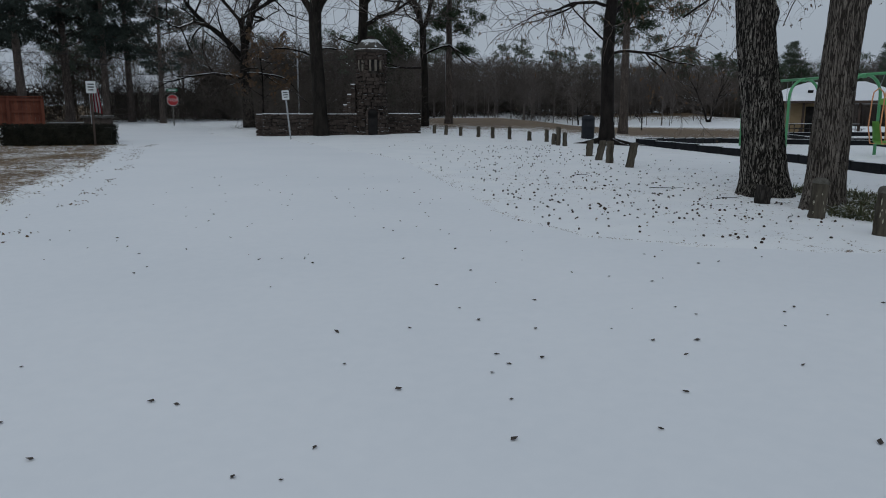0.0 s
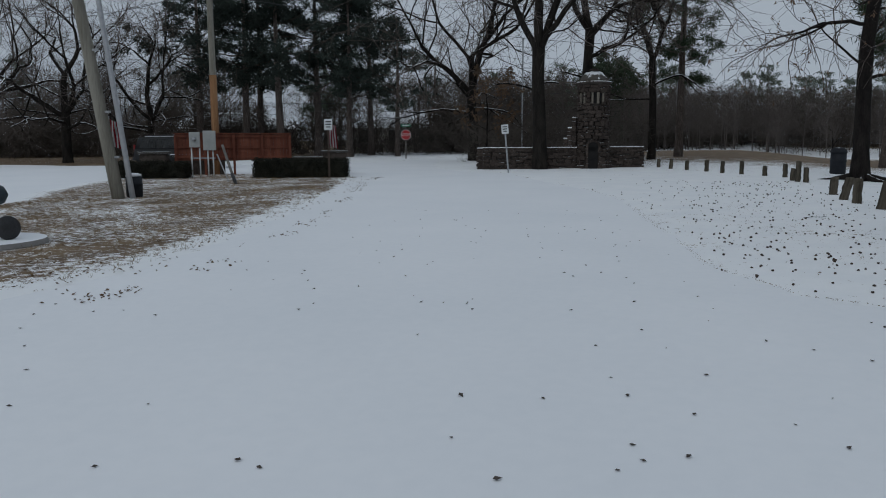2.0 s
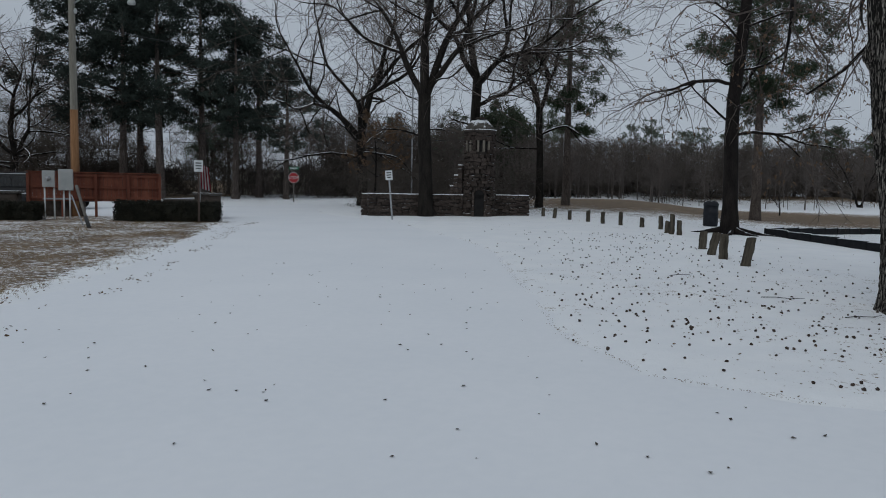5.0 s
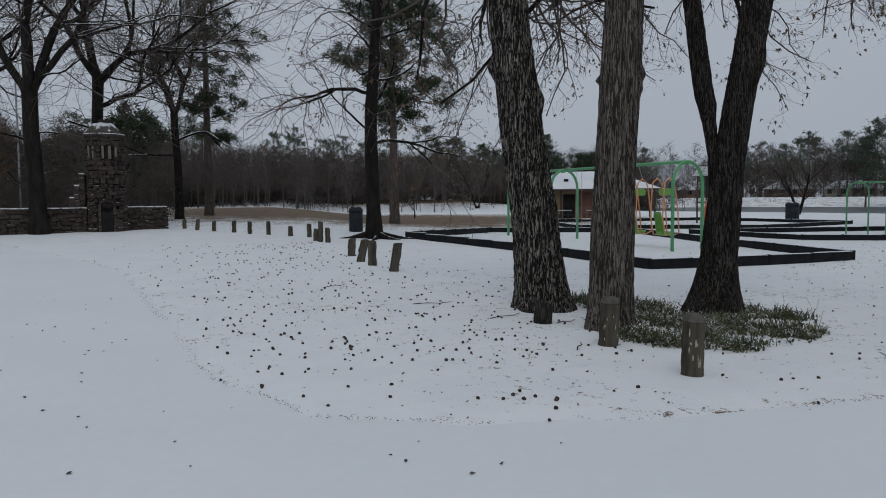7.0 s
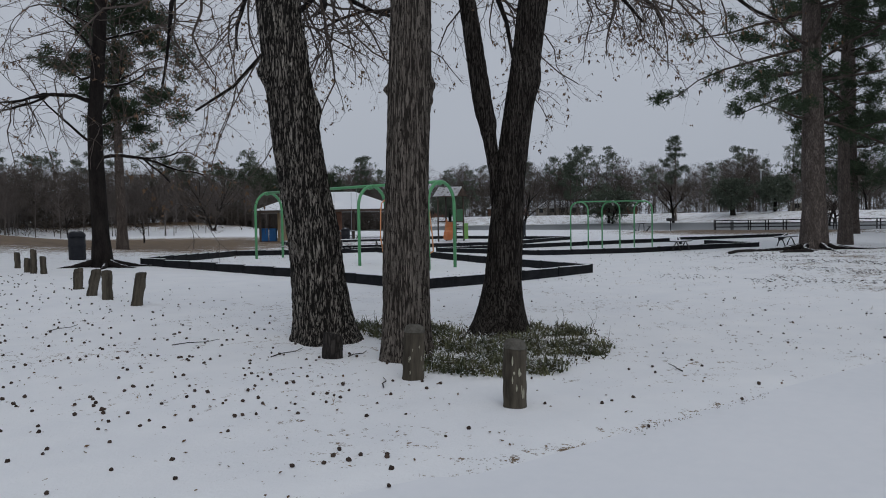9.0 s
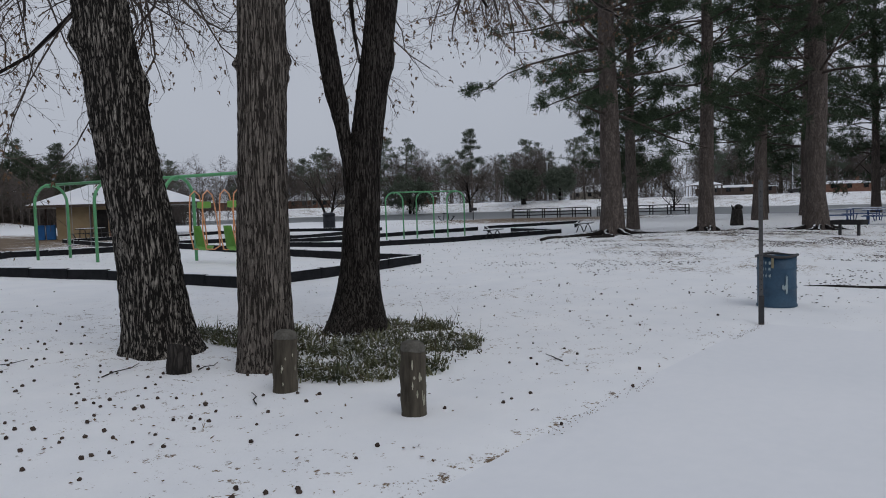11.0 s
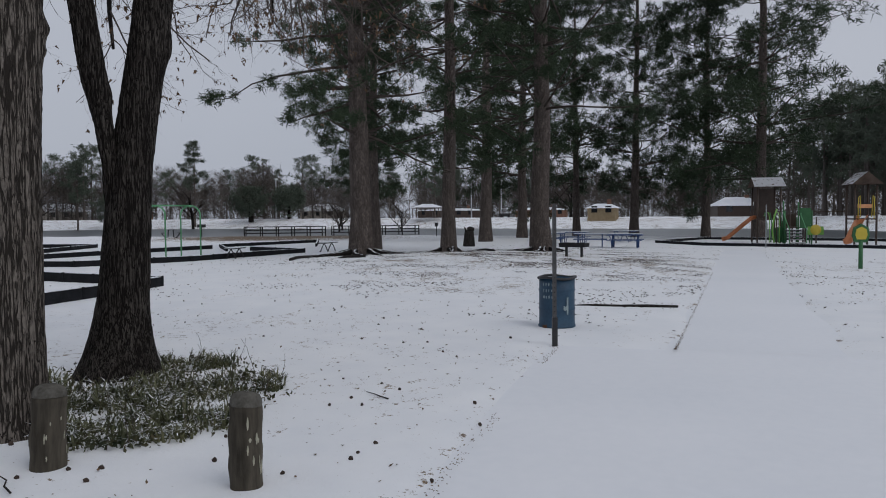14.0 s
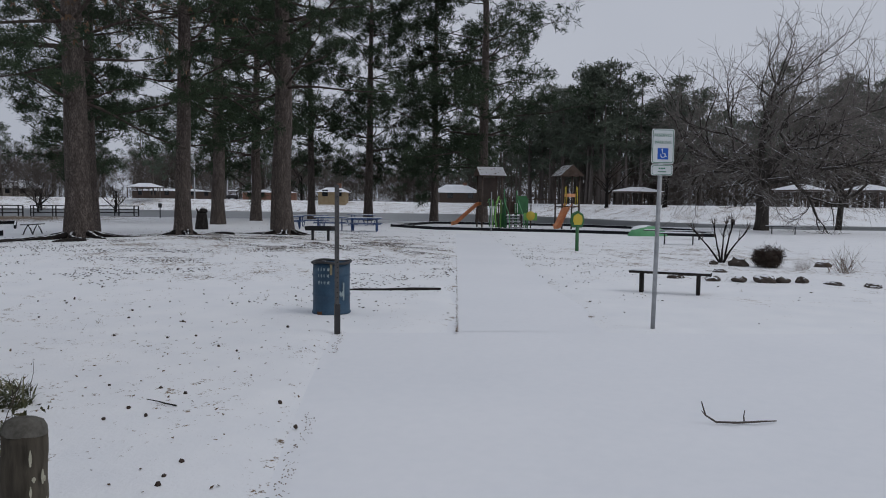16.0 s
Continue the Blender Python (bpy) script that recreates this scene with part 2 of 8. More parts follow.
M_NEEDLE = mat("pine_needles", (0.020, 0.036, 0.019), (0.052, 0.074, 0.040), 0.7, 0.7, 0.0, 8.0, spec=0.2, vary=0.12)
M_NEEDLEDARK = mat("blue_green_needles", (0.024, 0.033, 0.029), (0.052, 0.064, 0.054), 0.6, 0.8, 0.0, 6.0, spec=0.1, vary=0.15)
# needles lightened for distance: the haze is painted into their base colour
M_NEEDLEHAZE = mat("hazed_far_needles", (0.075, 0.094, 0.072), (0.13, 0.15, 0.115), 0.1, 0.85, 0.0, 2.0, spec=0.1)
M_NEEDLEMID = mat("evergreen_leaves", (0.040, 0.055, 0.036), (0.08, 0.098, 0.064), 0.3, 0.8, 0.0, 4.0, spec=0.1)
M_DRYLEAF = mat("dry_leaves", (0.085, 0.055, 0.035), (0.19, 0.125, 0.08), 3.0, 0.85, 0.0, 20.0, spec=0.15)
M_WETLEAF = mat("wet_grey_leaves", (0.045, 0.038, 0.034), (0.13, 0.112, 0.10), 20.0, 0.85, 0.0, 60.0, spec=0.15)
M_BRUSH = mat("underbrush", (0.066, 0.057, 0.05), (0.115, 0.10, 0.087), 0.4, 0.95, 0.0, 4.0, spec=0.05)
M_HEDGE = mat("hedge_leaves", (0.012, 0.014, 0.010), (0.036, 0.034, 0.024), 3.0, 0.75, 0.0, 30.0, spec=0.2)
M_BLADE = mat("liriope_blades", (0.036, 0.050, 0.024), (0.17, 0.165, 0.085), 3.0, 0.6, 0.0, 22.0, spec=0.3, snow=0.14)
M_IVY = mat("ivy_leaves", (0.035, 0.040, 0.020), (0.10, 0.085, 0.045), 5.0, 0.7, 0.0, 30.0, spec=0.15, snow=0.12)
M_POST = mat("weathered_post", (0.030, 0.026, 0.020), (0.115, 0.10, 0.078), 7.0, 0.9, 0.8, 40.0, (1, 1, 0.15), spec=0.15)
M_POSTTOP = mat("post_end_grain", (0.05, 0.046, 0.038), (0.135, 0.128, 0.112), 9.0, 0.9, 0.6, 50.0, spec=0.15)
M_LICHEN = mat("lichen", (0.27, 0.265, 0.20), (0.46, 0.44, 0.35), 15.0, 0.95, 0.4, 60.0, spec=0.1)
M_GREYWOOD = mat("grey_wood", (0.10, 0.092, 0.084), (0.21, 0.197, 0.18), 5.0, 0.9, 0.6, 40.0, (1, 1, 0.12), spec=0.15)
M_POLEWOOD = mat("utility_pole_wood", (0.15, 0.14, 0.115), (0.29, 0.275, 0.235), 5.0, 0.9, 0.5, 40.0, (1, 1, 0.08), spec=0.15)
M_CEDAR = mat("cedar_pole", (0.17, 0.085, 0.04), (0.36, 0.20, 0.10), 5.0, 0.85, 0.5, 40.0, (1, 1, 0.06), spec=0.2)
M_REDFENCE = mat("red_stained_boards", (0.115, 0.037, 0.024), (0.20, 0.072, 0.045), 3.0, 0.8, 0.4, 40.0, (1, 1, 0.2), spec=0.2, vary=0.15)
M_BORDER = mat("black_plastic_border", (0.008, 0.009, 0.011), (0.02, 0.021, 0.024), 6.0, 0.7, 0.3, 50.0, spec=0.12)
M_GREEN = mat("green_powder_coat", (0.08, 0.29, 0.12), (0.115, 0.36, 0.165), 4.0, 0.4, 0.05, 40.0, spec=0.5)
M_DKGREEN = mat("dark_green_plastic", (0.02, 0.11, 0.035), (0.035, 0.15, 0.05), 4.0, 0.45, 0.1, 40.0, spec=0.5)
M_LIME = mat("lime_plastic", (0.15, 0.36, 0.06), (0.20, 0.42, 0.09), 4.0, 0.45, 0.1, 40.0, spec=0.5)
M_ORANGE = mat("orange_plastic", (0.60, 0.25, 0.11), (0.70, 0.33, 0.16), 4.0, 0.45, 0.1, 30.0, spec=0.5)
M_YELLOW = mat("yellow_plastic", (0.55, 0.42, 0.04), (0.62, 0.48, 0.06), 4.0, 0.45, 0.1, 30.0, spec=0.5)
M_BROWNMETAL = mat("brown_steel", (0.045, 0.028, 0.02), (0.07, 0.045, 0.033), 4.0, 0.5, 0.1, 30.0, spec=0.5)
M_TAN = mat("tan_block_wall", (0.26, 0.195, 0.115), (0.34, 0.265, 0.165), 2.0, 0.9, 0.3, 30.0, spec=0.2)
M_BROWNROOF = mat("brown_shingle_roof", (0.10, 0.07, 0.056), (0.19, 0.14, 0.115), 3.0, 0.85, 0.4, 30.0, spec=0.2, snow=0.37)
M_SNOWROOF = mat("snow_covered_roof", (0.72, 0.745, 0.79), (0.85, 0.86, 0.885), 0.5, 0.75, 0.2, 12.0, spec=0.2)
M_BRICK = mat("brick_wall", (0.16, 0.085, 0.06), (0.26, 0.15, 0.11), 2.0, 0.9, 0.3, 30.0, spec=0.2)
M_DARK = mat("dark_interior", (0.012, 0.012, 0.013), (0.03, 0.028, 0.027), 3.0, 0.9, 0.1, 30.0, spec=0.1)
M_BLACKMETAL = mat("black_steel", (0.016, 0.016, 0.018), (0.035, 0.034, 0.036), 5.0, 0.5, 0.15, 40.0, spec=0.45)
M_BLACKPLASTIC = mat("dark_bin_plastic", (0.012, 0.014, 0.018), (0.026, 0.028, 0.035), 5.0, 0.55, 0.1, 40.0, spec=0.2, snow=0.1)
M_GALV = mat("galvanised_steel", (0.27, 0.28, 0.29), (0.40, 0.41, 0.42), 9.0, 0.45, 0.1, 60.0, metal=0.6, spec=0.5)
M_CONDUIT = mat("grey_metal_pole", (0.34, 0.35, 0.37), (0.47, 0.48, 0.50), 6.0, 0.5, 0.1, 50.0, metal=0.3, spec=0.5)
M_POSTSTEEL = mat("dull_dark_steel", (0.05, 0.05, 0.052), (0.11, 0.108, 0.108), 8.0, 0.6, 0.15, 50.0, metal=0.3, spec=0.35)
M_SIGNWHITE = mat("white_sign_sheet", (0.55, 0.58, 0.59), (0.70, 0.72, 0.72), 5.0, 0.5, 0.05, 40.0, spec=0.4)
M_SIGNGREEN = mat("sign_green", (0.02, 0.15, 0.08), (0.035, 0.19, 0.105), 5.0, 0.5, 0.0, 40.0, spec=0.4)
M_SIGNBLUE = mat("sign_blue", (0.01, 0.085, 0.42), (0.015, 0.105, 0.48), 5.0, 0.5, 0.0, 40.0, spec=0.4)
M_SIGNRED = mat("sign_red", (0.33, 0.02, 0.025), (0.42, 0.03, 0.035), 5.0, 0.5, 0.0, 40.0, spec=0.4)
M_SIGNBLACK = mat("sign_black", (0.02, 0.02, 0.02), (0.04, 0.04, 0.04), 5.0, 0.6, 0.0, 40.0, spec=0.3)
M_BARREL = mat("blue_painted_drum", (0.018, 0.05, 0.09), (0.035, 0.083, 0.135), 4.0, 0.55, 0.3, 30.0, spec=0.4)
M_RUST = mat("rust", (0.09, 0.045, 0.025), (0.2, 0.10, 0.055), 7.0, 0.9, 0.5, 40.0, spec=0.15)
M_PAINTMARK = mat("faded_pale_paint", (0.14, 0.21, 0.25), (0.34, 0.40, 0.40), 14.0, 0.7, 0.2, 40.0, spec=0.2)
M_OCHRE = mat("faded_yellow_paint", (0.20, 0.175, 0.11), (0.30, 0.27, 0.18), 8.0, 0.7, 0.2, 40.0, spec=0.2)
M_STONE = mat("gate_stone", (0.022, 0.017, 0.015), (0.092, 0.074, 0.064), 7.0, 0.92, 0.8, 26.0, spec=0.15, vary=0.3, snow=0.12)
M_MORTAR = mat("gate_mortar", (0.035, 0.030, 0.027), (0.085, 0.074, 0.066), 5.0, 0.95, 0.6, 40.0, spec=0.1)
M_PALESTONE = mat("pale_dressed_stone", (0.13, 0.115, 0.095), (0.24, 0.215, 0.18), 6.0, 0.92, 0.6, 30.0, spec=0.15)
M_ROCK = mat("garden_rock", (0.04, 0.032, 0.027), (0.105, 0.087, 0.075), 5.0, 0.92, 0.9, 30.0, spec=0.15, snow=0.22)
M_COPING = mat("dark_coping_stone", (0.05, 0.047, 0.043), (0.12, 0.113, 0.105), 3.0, 0.9, 0.3, 50.0, spec=0.2, snow=0.3)
M_CONCRETE = mat("concrete", (0.22, 0.215, 0.205), (0.34, 0.33, 0.32), 3.0, 0.9, 0.3, 50.0, spec=0.2, snow=0.35)
M_BLUETABLE = mat("blue_coated_steel", (0.02, 0.055, 0.16), (0.035, 0.08, 0.21), 4.0, 0.5, 0.1, 40.0, spec=0.4, snow=0.12)
M_CARPAINT = mat("charcoal_car_paint", (0.010, 0.010, 0.011), (0.018, 0.018, 0.019), 2.0, 0.45, 0.0, 20.0, spec=0.3)
M_CHROME = mat("chrome", (0.5, 0.5, 0.52), (0.6, 0.6, 0.62), 2.0, 0.2, 0.0, 20.0, metal=1.0)
M_RUBBER = mat("tyre_rubber", (0.012, 0.012, 0.012), (0.022, 0.022, 0.022), 5.0, 0.85, 0.2, 40.0, spec=0.2)
M_TINTGLASS = mat("tinted_glass", (0.012, 0.014, 0.016), (0.02, 0.022, 0.025), 1.0, 0.08, 0.0, 20.0, spec=0.6)
M_TAILLIGHT = mat("red_tail_lamp", (0.25, 0.02, 0.02), (0.32, 0.03, 0.03), 4.0, 0.3, 0.0, 20.0, spec=0.5)
M_BOX = mat("grey_meter_box", (0.33, 0.345, 0.34), (0.44, 0.45, 0.44), 3.0, 0.5, 0.05, 40.0, spec=0.4)
M_FLAGRED = mat("flag_red", (0.20, 0.02, 0.03), (0.27, 0.035, 0.045), 5.0, 0.8, 0.1, 40.0)
M_FLAGWHITE = mat("flag_white", (0.36, 0.36, 0.37), (0.48, 0.48, 0.48), 5.0, 0.8, 0.1, 40.0)
M_TEAL = mat("painted_teal_metal", (0.022, 0.036, 0.045), (0.04, 0.06, 0.07), 5.0, 0.5, 0.2, 40.0, spec=0.4)
M_BLUETARP = mat("blue_panel", (0.015, 0.12, 0.36), (0.025, 0.16, 0.44), 2.0, 0.5, 0.1, 20.0, spec=0.4)
M_GUMBALL = mat("gum_balls", (0.028, 0.021, 0.018), (0.085, 0.062, 0.05), 9.0, 0.9, 0.0, 60.0, spec=0.1)
M_CHIMEWALL = mat("pale_house_wall", (0.42, 0.38, 0.33), (0.52, 0.48, 0.42), 1.0, 0.9, 0.1, 20.0, spec=0.2)

# ---- mesh tools ----
def link_mesh(name, bm, material, smooth=False, bevel=0.0):
    me = bpy.data.meshes.new(name)
    if bevel:
        bmesh.ops.bevel(bm, geom=[e for e in bm.edges if len(e.link_faces) == 2 and e.calc_face_angle(0) > 0.5], offset=bevel, segments=2, affect="EDGES", profile=0.6)
    bmesh.ops.recalc_face_normals(bm, faces=bm.faces)
    bm.to_mesh(me)
    bm.free()
    for p in me.polygons:
        p.use_smooth = smooth
    me.materials.append(material)
    return me


def part(name, bm, material, parent=None, label="", smooth=False, bevel=0.0, m=None):
    """Links a bmesh as one mesh object under a thing or under a part."""
    ob = new(name, link_mesh(name, bm, material, smooth, bevel))
    if parent is not None:
        ob.parent = parent
    if m is not None:
        ob.matrix_basis = m
    if label:
        tagged(ob, label)
    return ob


def thing(name, label, category, m=None, group="", kind=""):
    """An Empty at a thing's base, which parents its parts."""
    ob = new(name)
    ob.empty_display_size = 0.1
    if m is not None:
        ob.matrix_basis = m
    return tagged(ob, label, category, group, kind)


def box(sx, sy, sz, at=(0, 0, 0), turn=None, bm=None):
    """A box with its base centre at the given place."""
    bm = bm or bmesh.new()
    m = Matrix.Translation(at) @ (turn.to_4x4() if turn else Matrix()) @ Matrix.Translation((0, 0, sz / 2)) @ Matrix.Diagonal((sx, sy, sz, 1))
    bmesh.ops.create_cube(bm, size=1.0, matrix=m)
    return bm


def cyl(r1, r2, h, at=(0, 0, 0), turn=None, seg=20, bm=None, caps=True):
    """A tapered cylinder standing on the given place."""
    bm = bm or bmesh.new()
    m = Matrix.Translation(at) @ (turn.to_4x4() if turn else Matrix()) @ Matrix.Translation((0, 0, h / 2))
    bmesh.ops.create_cone(bm, cap_ends=caps, segments=seg, radius1=r1, radius2=r2, depth=h, matrix=m)
    return bm


def pipe(points, r, seg=10, bm=None, taper=None, caps=True):
    """A round tube along points."""
    bm = bm or bmesh.new()
    pts = [Vector(p) for p in points]
    rings = []
    ref = None
    for i, p in enumerate(pts):
        d = (pts[min(i + 1, len(pts) - 1)] - pts[max(i - 1, 0)]).normalized()
        if ref is None:
            ref = Vector((0, 0, 1)) if abs(d.z) < 0.9 else Vector((1, 0, 0))
        a = d.cross(ref).normalized()
        b = a.cross(d).normalized()
        ref = b
        rr = r if taper is None else taper[i]
        rings.append([bm.verts.new(p + (a * math.cos(t) + b * math.sin(t)) * rr) for t in (2 * math.pi * k / seg for k in range(seg))])
    for r0, r1 in zip(rings, rings[1:]):
        for k in range(seg):
            bm.faces.new((r0[k], r0[(k + 1) % seg], r1[(k + 1) % seg], r1[k]))
    if caps:
        bm.faces.new(rings[0])
        bm.faces.new(rings[-1])
    return bm


def lathe(profile, seg=24, bm=None, close=True):
    """A turned shape from (radius, height) pairs."""
    bm = bm or bmesh.new()
    rings = [[bm.verts.new((max(r, 1e-4) * math.cos(2 * math.pi * k / seg), max(r, 1e-4) * math.sin(2 * math.pi * k / seg), z)) for k in range(seg)] for r, z in profile]
    for a, b in zip(rings, rings[1:]):
        for k in range(seg):
            bm.faces.new((a[k], a[(k + 1) % seg], b[(k + 1) % seg], b[k]))
    if close:
        bm.faces.new(rings[0])
        bm.faces.new(rings[-1])
    return bm


def roughen(bm, amount, scale, seed=0.0, axis=None):
    for v in bm.verts:
        n = noise.noise_vector(v.co * scale + Vector((seed, seed * 1.7, 0)))
        v.co += n * amount
    return bm


def prism(outline, h, at_z=0.0, bm=None):
    """A flat outline (x, y) raised to a height."""
    bm = bm or bmesh.new()
    lo = [bm.verts.new((x, y, at_z)) for x, y in outline]
    hi = [bm.verts.new((x, y, at_z + h)) for x, y in outline]
    bm.faces.new(lo)
    bm.faces.new(hi)
    for k in range(len(lo)):
        j = (k + 1) % len(lo)
        bm.faces.new((lo[k], lo[j], hi[j], hi[k]))
    return bm


def raw(name, verts, faces, material, smooth=False):
    """A mesh straight from vertices and faces of one size."""
    me = bpy.data.meshes.new(name)
    if isinstance(verts, np.ndarray) or isinstance(verts[0], (tuple, list)):
        v = np.asarray(verts, np.float32)
    else:
        v = np.array([c for p in verts for c in p], np.float32).reshape(-1, 3)
    f = np.asarray(faces, np.int32)
    me.vertices.add(len(v))
    me.vertices.foreach_set("co", v.ravel())
    me.loops.add(f.size)
    me.loops.foreach_set("vertex_index", f.ravel())
    me.polygons.add(len(f))
    me.polygons.foreach_set("loop_start", np.arange(0, f.size, f.shape[1], dtype=np.int32))
    me.polygons.foreach_set("use_smooth", np.full(len(f), smooth))
    me.materials.append(material)
    me.update(calc_edges=True)
    return me


def rot(z=0.0, x=0.0, y=0.0):
    return Euler((radians(x), radians(y), radians(z))).to_matrix()


# ---- the lie of the land ----
ROAD = np.array([(10.4, -40), (10.4, 5.45), (3.2, 5.35), (2.1, 5.55), (1.0, 6.05), (0.14, 7.6), (-0.45, 10.3), (-1.1, 13), (-1.9, 16.5), (-3.2, 19.8),
                 (-5.2, 23.5), (-7.2, 27.3), (-8.2, 29.5), (-10.5, 30.4), (-12.8, 33), (-14.5, 37), (-16, 42), (-18.5, 44.5), (-20.2, 38.5), (-30, 34.5), (-45, 31), (-90, 24), (-90, -40)])
ISLAND = np.array([(-6.6, -30), (-6.55, 3.9), (-6.6, 5.7), (-8.4, 12), (-10.5, 17.5), (-12.7, 23.2), (-13.2, 25.2), (-17, 27), (-21.5, 26.5), (-23.5, 24), (-22.3, 20), (-19.7, 15.5),
                   (-17.6, 12.9), (-16.6, 8), (-16, 0), (-15.5, -30)])
LAKE = np.array([(48, -90), (52, -40), (54, -25), (59, -12), (66, 0), (71, 12), (70, 28), (62, 46), (60, 60), (52, 80), (40, 110), (60, 150), (110, 146), (138, 106), (137, 60),
                 (132, 20), (130, -6), (113, -19), (92, -24), (80, -29), (75, -45), (72, -90)])
WATER_Z = -0.42


def signed(poly, x, y):
    """Distance to an outline, negative inside."""
    x, y = np.asarray(x, float), np.asarray(y, float)
    best, inside = np.full(x.shape, 1e9), np.zeros(x.shape, bool)
    for (x0, y0), (x1, y1) in zip(poly, np.roll(poly, -1, 0)):
        dx, dy = x1 - x0, y1 - y0
        t = np.clip(((x - x0) * dx + (y - y0) * dy) / (dx * dx + dy * dy), 0, 1)
        best = np.minimum(best, np.hypot(x - x0 - t * dx, y - y0 - t * dy))
        cross = (y0 > y) != (y1 > y)
        with np.errstate(divide="ignore", invalid="ignore"):
            inside ^= cross & (x < (x1 - x0) * (y - y0) / (y1 - y0 if y1 != y0 else 1e-9) + x0)
    return np.where(inside, -best, best)


def smooth_step(a, b, x):
    t = np.clip((np.asarray(x, float) - a) / (b - a), 0, 1)
    return t * t * (3 - 2 * t)


def land(x, y):
    """Height of the road level, without the lawn's small rise."""
    x, y = np.asarray(x, float), np.asarray(y, float)
    s = 0.0172 * np.clip(y - 7.5, 0, 60) * (1 - 0.85 * smooth_step(2, 14, x))
    z = s - 0.04 * smooth_step(2, 6, np.abs(x)) - 0.04 * smooth_step(6, 11, x) + 0.33 * np.exp(-((x - 26.5) ** 2 / 70 + (y - 12) ** 2 / 45))
    lake = signed(LAKE, x, y)
    far = smooth_step(0.5, 8, lake) * smooth_step(68, 76, np.maximum(x + 0.35 * np.clip(-y - 15, 0, 60), y * 0.72))
    return z * (1 - smooth_step(-1, 6, -lake)) - 1.4 * smooth_step(-1.5, 5, -lake) + 1.6 * far


def road_distance(x, y):
    """Negative on the road, positive on the lawns."""
    return np.maximum(signed(ROAD, x, y), -signed(ISLAND, x, y))


def path_inside(x, y):
    """Distance to the footpath's edge, negative inside."""
    x, y = np.asarray(x, float), np.asarray(y, float)
    mid = 2.95 - (x - 10.4) * 0.072
    return np.maximum(np.abs(y - mid) - (1.0 - 0.006 * (x - 10.4)), np.maximum(10.2 - x, x - 41))


def ground_z(x, y):
    x, y = np.asarray(x, float), np.asarray(y, float)
    out = np.minimum(road_distance(x, y), path_inside(x, y))
    return land(x, y) + 0.07 * smooth_step(-0.08, 0.14, out) - 0.07


# heights and road distances on a fine grid, for quick placing
HX, HY, HS = np.arange(-60, 75, 0.25), np.arange(-25, 75, 0.25), 0.25
_gx, _gy = np.meshgrid(HX, HY, indexing="ij")
H_GROUND, H_ROAD = ground_z(_gx, _gy), road_distance(_gx, _gy)


def from_grid(grid, x, y):
    i, j = int((x + 60) / HS), int((y + 25) / HS)
    if not (0 <= i < len(HX) - 1 and 0 <= j < len(HY) - 1 and x >= -60 and y >= -25):
        return None
    u, v = (x + 60) / HS - i, (y + 25) / HS - j
    return float((grid[i, j] * (1 - u) + grid[i + 1, j] * u) * (1 - v) + (grid[i, j + 1] * (1 - u) + grid[i + 1, j + 1] * u) * v)


def gz(x, y):
    z = from_grid(H_GROUND, x, y)
    return float(ground_z(x, y)) if z is None else z


def rd(x, y):
    d = from_grid(H_ROAD, x, y)
    return float(road_distance(x, y)) if d is None else d

# ---- ground, road, path, water ----
def spaced(lo, hi, step, reach):
    """Grid lines, close together between lo and hi and ever wider beyond."""
    mid = list(np.arange(lo, hi + 1e-6, step))
    out, d, p = [], step, hi
    while p < reach:
        d *= 1.16
        p += d
        out.append(p)
    back, d, p = [], step, lo
    while p > -reach:
        d *= 1.16
        p -= d
        back.append(p)
    return np.array(back[::-1] + mid + out)


def sheet(name, xs, ys, height, keep=None):
    gx, gy = np.meshgrid(xs, ys, indexing="ij")
    z = height(gx, gy)
    nx, ny = len(xs), len(ys)
    idx = np.arange(nx * ny).reshape(nx, ny)
    quads = np.stack([idx[:-1, :-1], idx[1:, :-1], idx[1:, 1:], idx[:-1, 1:]], -1).reshape(-1, 4)
    if keep is not None:
        cx, cy = (gx[:-1, :-1] + gx[1:, 1:]) / 2, (gy[:-1, :-1] + gy[1:, 1:]) / 2
        quads = quads[keep(cx, cy).ravel()]
        used, inv = np.unique(quads, return_inverse=True)
        quads = inv.reshape(-1, 4)
        verts = np.stack([gx.ravel(), gy.ravel(), z.ravel()], -1)[used]
    else:
        verts = np.stack([gx.ravel(), gy.ravel(), z.ravel()], -1)
    return verts, quads


def lawn_height(x, y):
    rough = np.vectorize(lambda a, b: noise.noise((a * 0.9, b * 0.9, 3.0)) * 0.6 + noise.noise((a * 2.7, b * 2.7, 9.0)) * 0.3)(x, y)
    out = np.minimum(road_distance(x, y), path_inside(x, y))
    return ground_z(x, y) + rough * 0.022 * smooth_step(0.1, 0.8, out) * (np.hypot(x, y) < 90)


g_verts, g_quads = sheet("ground", spaced(-26, 46, 0.3, 1800), spaced(-12, 46, 0.3, 1800), lawn_height)
ground_mesh = raw("ground", g_verts, g_quads, M_GROUND, True)


